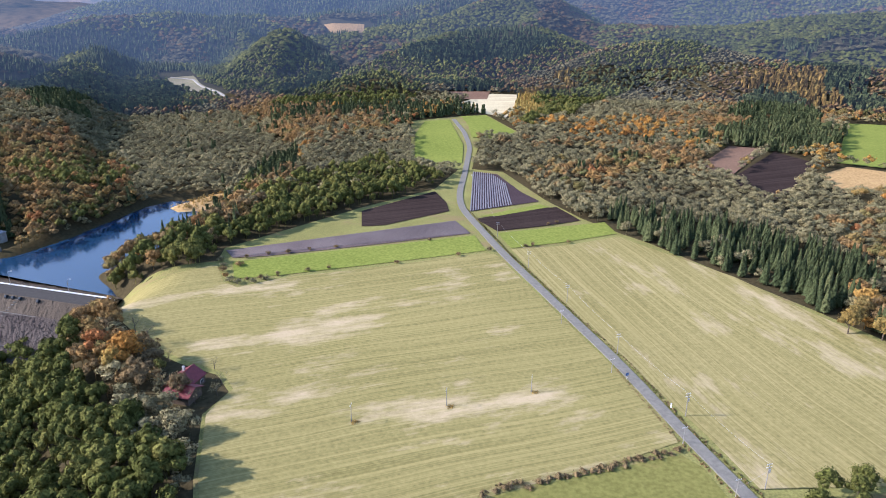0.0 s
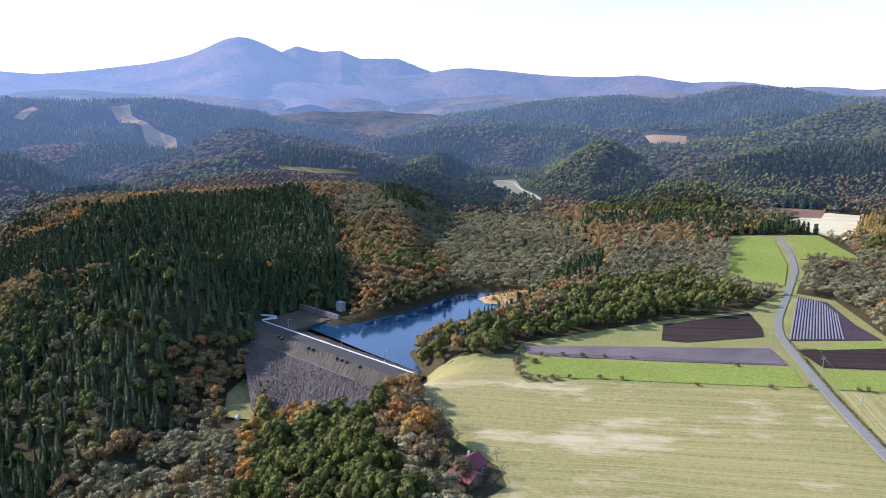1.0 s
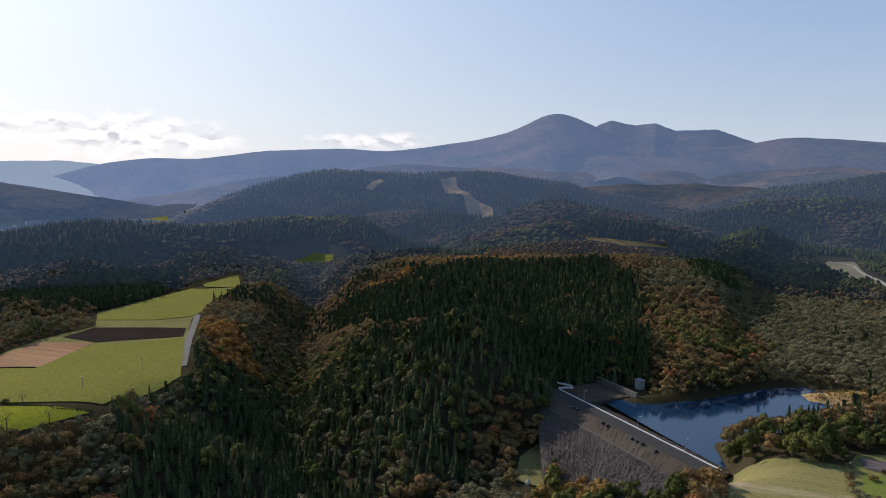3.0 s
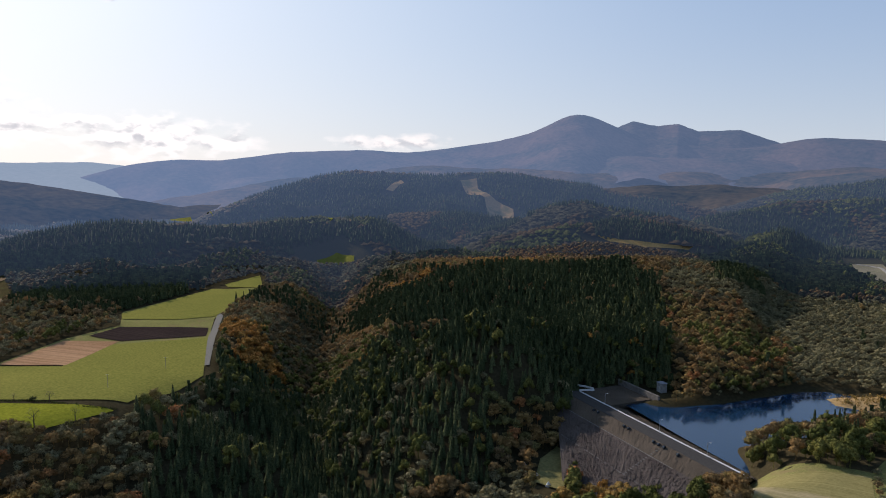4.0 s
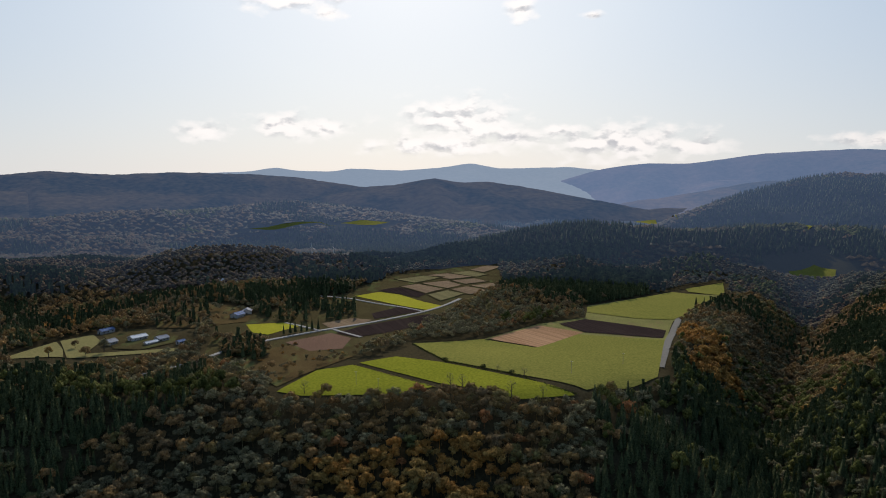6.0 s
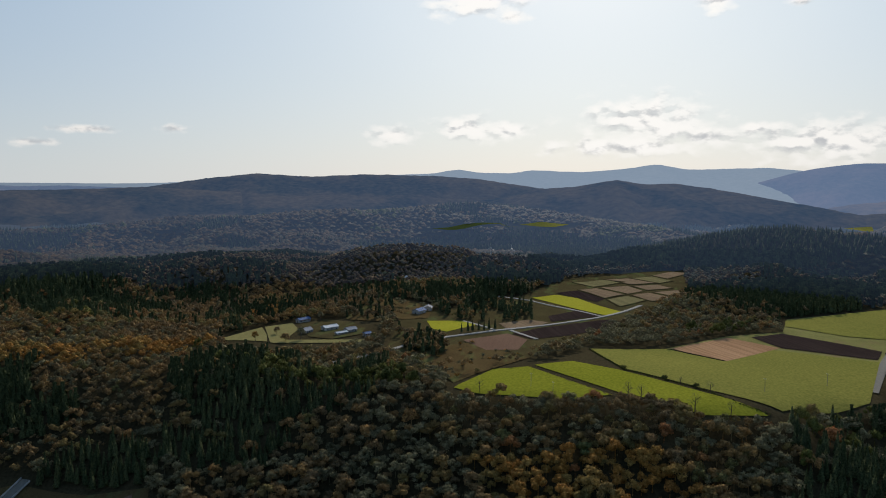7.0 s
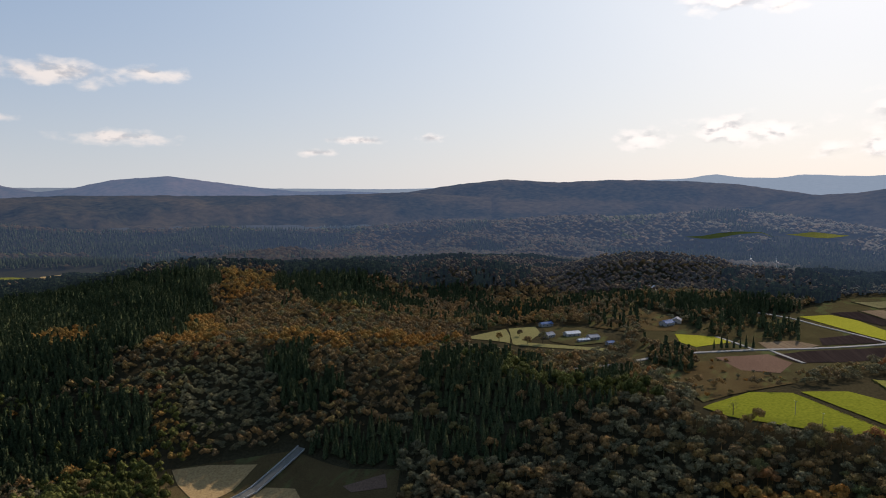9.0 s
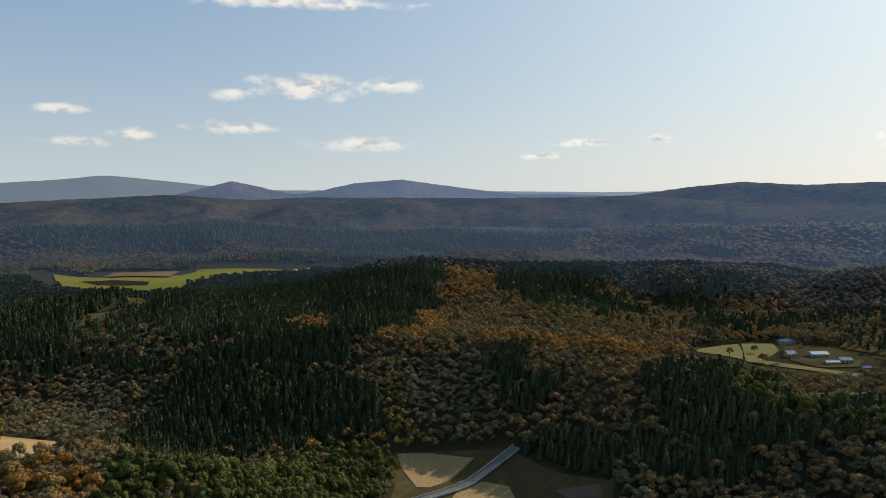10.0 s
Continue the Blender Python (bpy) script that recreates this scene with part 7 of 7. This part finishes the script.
for k in np.where(inside(hx, hy, HEATH))[0][:34]:
    shrub(float(hx[k]), float(hy[k]), float(rng.uniform(1.6, 4.0)), float(rng.uniform(2.5, 5.5)), ("autumn", "bare", "gold")[k % 3], float(rng.uniform(0.1, 0.8)), "scattered brown shrub on the rough heath", "shrubs on the heath")
for k, (x, y) in enumerate(BARE_TREES):
    single_tree(x, y, (9, 13, 12, 12, 8, 6, 9)[k % 7], (7, 8, 7, 8, 6, 5, 6)[k % 7], "bare", 0.4, "nearly leafless grey-brown tree at the pasture edge", "trees at the pasture edge", True)
for k, (x, y) in enumerate(ROAD_CONIFERS):
    conifer(x, y, (15, 14, 16, 12)[k], 0.1, "dark pointed conifer beside the road", "conifers by the road")
for k, (x, y) in enumerate(ROAD_ROW):
    conifer(x, y, 9 + (k * 7 % 4), 0.15, "slender dark tree in a row by the farm road", "trees along the farm road")
TREE_LOOK = [("gold", 0.3, 15, 14, "golden-orange broadleaf tree at the wood edge"), ("larch", 0.5, 12, 11, "yellow autumn tree beside the orange tree"), ("bare", 0.5, 9, 9, "grey leafless tree at the wood edge"),
             ("autumn", 0.05, 9, 9, "dull brown tree at the wood edge"), ("autumn", 0.95, 9, 8, "rust-red autumn tree near the dam"), ("pine", 0.9, 7, 6, "bright green young pine by the red-roofed house"),
             ("bare", 0.6, 5, 6, "pale brush beside the red-roofed house")]
for k, (x, y) in enumerate(HOUSE_TREES):
    sp, ti, ta, wi, la = TREE_LOOK[(0, 1, 3, 4, 2, 5, 6, 6, 6, 6, 6, 3, 2, 2, 2, 2, 3)[k]]
    single_tree(x, y, ta, wi, sp, ti, la, "", sp == "bare")


def hedge(name, line, wide, tall, species, tint, label):
    """A ragged hedge along plan points."""
    sprays = []
    for (ax, ay), (bx, by) in zip(line[:-1], line[1:]):
        n = max(3, int(math.hypot(bx - ax, by - ay) / 1.1))
        for k in range(n):
            t = (k + rng.uniform(0, 1)) / n
            x, y = ax + (bx - ax) * t + rng.normal(0, wide * 0.2), ay + (by - ay) * t + rng.normal(0, wide * 0.2)
            s = np.array([wide * 0.4, wide * 0.4, tall * rng.uniform(0.3, 0.6)])
            c = np.array([x, y, float(surface(x, y)) + s[2] * 0.7])
            sprays += [(c + OCT_V * s * 0.8 * rng.uniform(0.8, 1.1, (6, 1)), OCT_F), leaf_spray(c, s, 10, 0.3)]
    tagged(tinted(name, stack(sprays), LEAF[species], tint, None), label, "hedge", "", "stuff")


hedge("hedge", HEDGE_A, 4.0, 2.4, "autumn", 0.08, "thick brown autumn hedge along the field edge")
for side, far_end, look_of, tint in ((3.4, 9, "autumn", 0.12), (3.0, 8, "pine", 0.7), (-3.2, 5, "autumn", 0.25)):
    line = [(x + side, y + 0.2 * side) for x, y in ROAD_A[1:far_end]]
    hedge("roadside_weeds", line, 1.2, 0.8, look_of, tint, "patchy brown and green weeds along the road edge")
hedge("hedge", HEDGE_B, 2.0, 1.4, "pine", 0.2, "low dark hedge with shrubs between two meadows")
hedge("hedge", HEDGE_C, 2.0, 1.2, "autumn", 0.1, "low brown hedge dividing the meadow")
for k, (x, y) in enumerate([(92, 137), (97, 143), (103, 140), (108, 146), (114, 142), (120, 148), (113, 135), (100, 133)]):
    single_tree(x, y, 8 + k % 3, 7 + k % 2, "pine", 0.35 + 0.05 * k, "dark green bushy pine at the hayfield corner", "pines at the field corner")
for k, (x, y) in enumerate([(158, 240), (165, 247), (152, 233), (171, 240), (162, 228), (172, 228)]):
    single_tree(x, y, 9 + k % 3, 10, ("gold", "autumn")[k % 2], 0.9 if k % 2 == 0 else 0.72, "broad olive-gold tree at the end of the cedar strip", "trees at the strip end")
for x, y in (HEDGE_B[1], HEDGE_B[2], HEDGE_B[3]):
    shrub(x, y, 3.0, 5.5, "pine", 0.1, "dark evergreen shrub in the meadow hedge", "shrubs in the meadow hedge")


# -- buildings --
def gable(x0, y0, x1, y1, low, ridge, over=0.5, thick=0.18):
    """Two roof slabs with their ridge along the longer side."""
    if (x1 - x0) >= (y1 - y0):
        ym = (y0 + y1) / 2
        def slab(ya, yb):
            v = [(x0 - over, ya, low), (x1 + over, ya, low), (x1 + over, yb, ridge), (x0 - over, yb, ridge)]
            return v + [(a, b, c - thick) for a, b, c in v], [(0, 1, 2, 3), (7, 6, 5, 4), (0, 4, 5, 1), (1, 5, 6, 2), (2, 6, 7, 3), (3, 7, 4, 0)]
        return slab(y0 - over, ym), slab(y1 + over, ym)
    xm = (x0 + x1) / 2
    def slab_x(xa, xb):
        v = [(xa, y0 - over, low), (xa, y1 + over, low), (xb, y1 + over, ridge), (xb, y0 - over, ridge)]
        return v + [(a, b, c - thick) for a, b, c in v], [(0, 1, 2, 3), (7, 6, 5, 4), (0, 4, 5, 1), (1, 5, 6, 2), (2, 6, 7, 3), (3, 7, 4, 0)]
    return slab_x(x0 - over, xm), slab_x(x1 + over, xm)


def gable_wall(x0, y0, x1, y1, high, ridge):
    v, f = box(x0, y0, -0.6, x1, y1, high)
    if (x1 - x0) >= (y1 - y0):
        ym = (y0 + y1) / 2
        v += [(x0, ym, ridge - 0.25), (x1, ym, ridge - 0.25)]
        return v, f + [(4, 7, 8), (5, 9, 6), (4, 8, 9, 5), (7, 6, 9, 8)]
    xm = (x0 + x1) / 2
    v += [(xm, y0, ridge - 0.25), (xm, y1, ridge - 0.25)]
    return v, f + [(4, 8, 5), (6, 9, 7), (4, 7, 9, 8), (5, 8, 9, 6)]


def house(name, x, y, turn, long, deep, high, ridge, roof_mat, wall_mat, label, category="house", group="", windows=3):
    ob = thing(name, x, y, turn, label, category, group)
    a, b = long / 2, deep / 2
    part("wall", *gable_wall(-a, -b, a, b, high, ridge), wall_mat, ob)
    for sv, sf in gable(-a, -b, a, b, high, ridge):
        roof = part("roof", sv, sf, roof_mat, ob)
        p0, p1, p2, p3 = (Vector(q) for q in sv[:4])
        for k in range(int(long / 1.2) + 1):
            t = min(1.0, k * 1.2 / long)
            e0, e1 = p0.lerp(p1, t), p3.lerp(p2, t)
            part("seam", *tube([e0 + Vector((0, 0, 0.03)), e1 + Vector((0, 0, 0.03))], [0.04, 0.04], 4), roof_mat, roof)
    part("ridge_cap", *tube([(-a - 0.5, 0, ridge + 0.04), (a + 0.5, 0, ridge + 0.04)] if long >= deep else [(0, -b - 0.5, ridge + 0.04), (0, b + 0.5, ridge + 0.04)], [0.16, 0.16], 6), roof_mat, ob)
    for side in (-1, 1):
        for k in range(windows):
            cx = -a + long * (k + 0.5) / windows
            w = part("window", *box(cx - 0.8, side * (b + 0.01) - 0.04, 0.9, cx + 0.8, side * (b + 0.01) + 0.04, 2.1), MAT["white"], ob)
            part("pane", *box(cx - 0.7, side * (b + 0.03) - 0.04, 1.0, cx + 0.7, side * (b + 0.03) + 0.04, 2.0), MAT["glass"], w)
    part("door", *box(a - 0.03, -0.5, 0, a + 0.05, 0.5, 2.0), MAT["glass"], ob)
    return ob


red = house("red_house", -83, 193.5, 74, 11.0, 8.0, 3.2, 5.8, MAT["red_roof"], MAT["bark"], "derelict house with faded red metal roof among brush")
for sv, sf in gable(-8.5, -7.5, -1.0, 1.5, 2.9, 4.9):
    part("roof", sv, sf, MAT["red_roof"], red)
part("wall", *gable_wall(-8.3, -7.3, -1.2, 1.3, 2.8, 4.8), MAT["bark"], red)
part("chimney", *box(2.6, 1.4, 4.2, 3.3, 2.1, 6.4), MAT["concrete"], red)
FARM_LOOK = [(17, 8, 3.6, 5.6, "blue_roof", -30, "long barn with dull blue-grey roof"), (11, 9, 3.5, 6.2, "grey_roof", -20, "farmhouse with grey gabled roof"), (18, 10, 4, 6, "pale_roof", -35, "barn with pale white roof"),
             (14, 5, 2.6, 3.8, "pale_roof", -35, "low white shed in the farmyard"), (12, 10, 3.6, 5.8, "grey_roof", -38, "farmhouse with brown walls and grey roof"), (8, 6, 3, 4.4, "blue_roof", -35, "small shed with blue roof")]
for (x, y), (lo, de, hi, ri, mt, tu, la) in zip(FARM, FARM_LOOK):
    house("farm_building", x, y, tu, lo * 0.72, de * 0.72, hi * 0.75, ri * 0.75, MAT[mt], MAT["wall"], la, "building", "farm buildings", 3)
for k, (x, y) in enumerate(FARM_B):
    house("farm_building", x, y, (-20, 10, 40, 30, -25, -30)[k], (12, 9, 14, 11, 16, 12)[k], 8, 3.4, 5.4, MAT[("blue_roof", "grey_roof", "pale_roof", "grey_roof", "grey_roof", "pale_roof")[k]], MAT["wall"], "distant farm building with a pale metal roof", "building", "distant farm buildings", 3)
house("barn", BARN[0][0], BARN[0][1], 5, 16, 8, 3.2, 5.0, MAT["blue_roof"], MAT["wall"], "small barn with blue roof at the road end", "barn")


def wind_turbine(x, y):
    ob = thing("wind_turbine", x, y, 80, "small white wind turbine on a slim mast", "wind turbine", "wind turbines")
    part("mast", *tube([(0, 0, -0.5), (0, 0, 20)], [0.35, 0.2], 8), MAT["white"], ob)
    part("nacelle", *box(-0.4, -1.4, 19.7, 0.4, 0.8, 20.7), MAT["white"], ob)
    hub = part("hub", *tube([(0, -1.8, 20.2), (0, -2.6, 20.2)], [0.5, 0.2], 8), MAT["white"], ob)
    for k in range(3):
        a = radians(90 + 120 * k)
        part("blade", *tube([(0, -2.2, 20.2), (math.cos(a) * 4, -2.2, 20.2 + math.sin(a) * 4), (math.cos(a) * 7, -2.2, 20.2 + math.sin(a) * 7)], [0.2, 0.3, 0.08], 4), MAT["white"], hub)


for x, y in MASTS:
    wind_turbine(x, y)


# reedy spit at the head of the water
sp = np.array([(-186, 438), (-176, 428), (-160, 432), (-146, 450), (-136, 490), (-132, 530), (-146, 530), (-158, 480)], float)
mid = sp.mean(0)
sv = [(*p, -16.5) for p in sp] + [(*(mid + (p - mid) * 0.75), -14.4) for p in sp] + [(*mid, -14.0)]
mesh_ob("sandbar", sv, [(k, (k + 1) % 8, 8 + (k + 1) % 8, 8 + k) for k in range(8)] + [(8 + k, 8 + (k + 1) % 8, 16) for k in range(8)], MAT["tan"], "tan reedy sandbar at the head of the reservoir", "sandbar", "structure", True)
rx, ry = rng.uniform(-186, -132, 900), rng.uniform(428, 530, 900)
ok = inside(rx, ry, (mid + (sp - mid) * 0.85).tolist())
reed_parts = [leaf_spray(np.array([x, y, -13.6]), np.array([0.9, 0.9, 1.1]), 7, 0.6) for x, y in zip(rx[ok], ry[ok])]
tagged(tinted("reeds", stack(reed_parts), LEAF["larch"], 0.2, None), "dry tan reeds on the sandbar", "reeds", "", "stuff")

for k, (x, y) in enumerate(FARM_TREES):
    single_tree(x, y, 7 + k % 3 * 2, 7 + k % 2 * 2, ("autumn", "gold", "bare")[k % 3], 0.2 + 0.1 * k, ("brown autumn tree in the farmyard", "golden tree beside the farm buildings", "thin leafless tree in the farmyard")[k % 3], "farmyard trees")
for k, (x, y) in enumerate(FARM_CONIFERS):
    conifer(x, y, 11 + k * 3 % 5, 0.1, "dark conifer sheltering the farm buildings", "farmyard conifers")
# white cone tents at the foot of the dam
for x, y in [(-252, 251), (-241, 249), (-230, 246)]:
    ob = thing("white_tarp", x, y, 0, "small white tarpaulin heap on grass below the dam", "tarpaulin", "white tarpaulins")
    k8 = [(1.7 * math.cos(k * 0.785), 1.7 * math.sin(k * 0.785), 0) for k in range(8)] + [(0.7 * math.cos(k * 0.785), 0.7 * math.sin(k * 0.785), 1.5) for k in range(8)] + [(0.1, 0, 2.5)]
    part("cover", k8, [(k, (k + 1) % 8, 8 + (k + 1) % 8, 8 + k) for k in range(8)] + [(8 + k, 8 + (k + 1) % 8, 16) for k in range(8)], MAT["white"], ob)


# -- rows and plots --
def strip(name, a, b, half, high, mat, parent, lift=0.3):
    """A low rounded row along the ground."""
    n = max(3, int(math.hypot(b[0] - a[0], b[1] - a[1]) / 7))
    t = np.array((b[0] - a[0], b[1] - a[1])) / math.hypot(b[0] - a[0], b[1] - a[1])
    s = np.array((-t[1], t[0])) * half
    v, f = [], []
    for k in range(n + 1):
        p = np.array(a) + (np.array(b) - np.array(a)) * k / n
        z = float(surface(p[0], p[1])) + lift
        for w, h in ((-1, 0), (-0.5, high), (0.5, high), (1, 0)):
            v.append((p[0] + s[0] * w, p[1] + s[1] * w, z + h))
    for k in range(n):
        for q in range(3):
            f.append((4 * k + q, 4 * k + q + 1, 4 * k + 5 + q, 4 * k + 4 + q))
    return mesh_ob(name, v, f, mat, "", "", "", False, parent)


plots = {o.name: o for o in bpy.data.objects}
ma, mb = np.array(MULCH_A), np.array(MULCH_B)
for k in range(17):
    i, w = min(k // 2, len(ma) - 2), k / 2 - min(k // 2, len(ma) - 2)
    a, b = tuple(ma[i] * (1 - w) + ma[i + 1] * w), tuple(mb[i] * (1 - w) + mb[i + 1] * w)
    strip("mulch_row", a, b, 0.42, 0.3, MAT["mulch_film"], plots["mulched_field"], 0.48)
fl, fr = np.array(FURROW_A), np.array(FURROW_B)
for k in range(14):
    u = k / 13 * (len(fl) - 1)
    i = min(int(u), len(fl) - 2)
    w = u - i
    strip("furrow", tuple(fl[i] * (1 - w) + fl[i + 1] * w), tuple(fr[i] * (1 - w) + fr[i + 1] * w), 0.75, 0.3, MAT["furrow"], plots["ploughed_strip"], 0.42)
for kd, q in PADDIES:
    drape("paddy_plot", q, MAT[kd], 0.9, 10.0, "dry grassy paddy plot between low bunds" if kd == "paddy2" else "dry tan terraced paddy plot between low bunds", "paddy")
    for a, b in zip(q, q[1:] + q[:1]):
        strip("bund", a, b, 1.3, 0.5, MAT["verge2"], bpy.data.objects["verge"], 0.7)
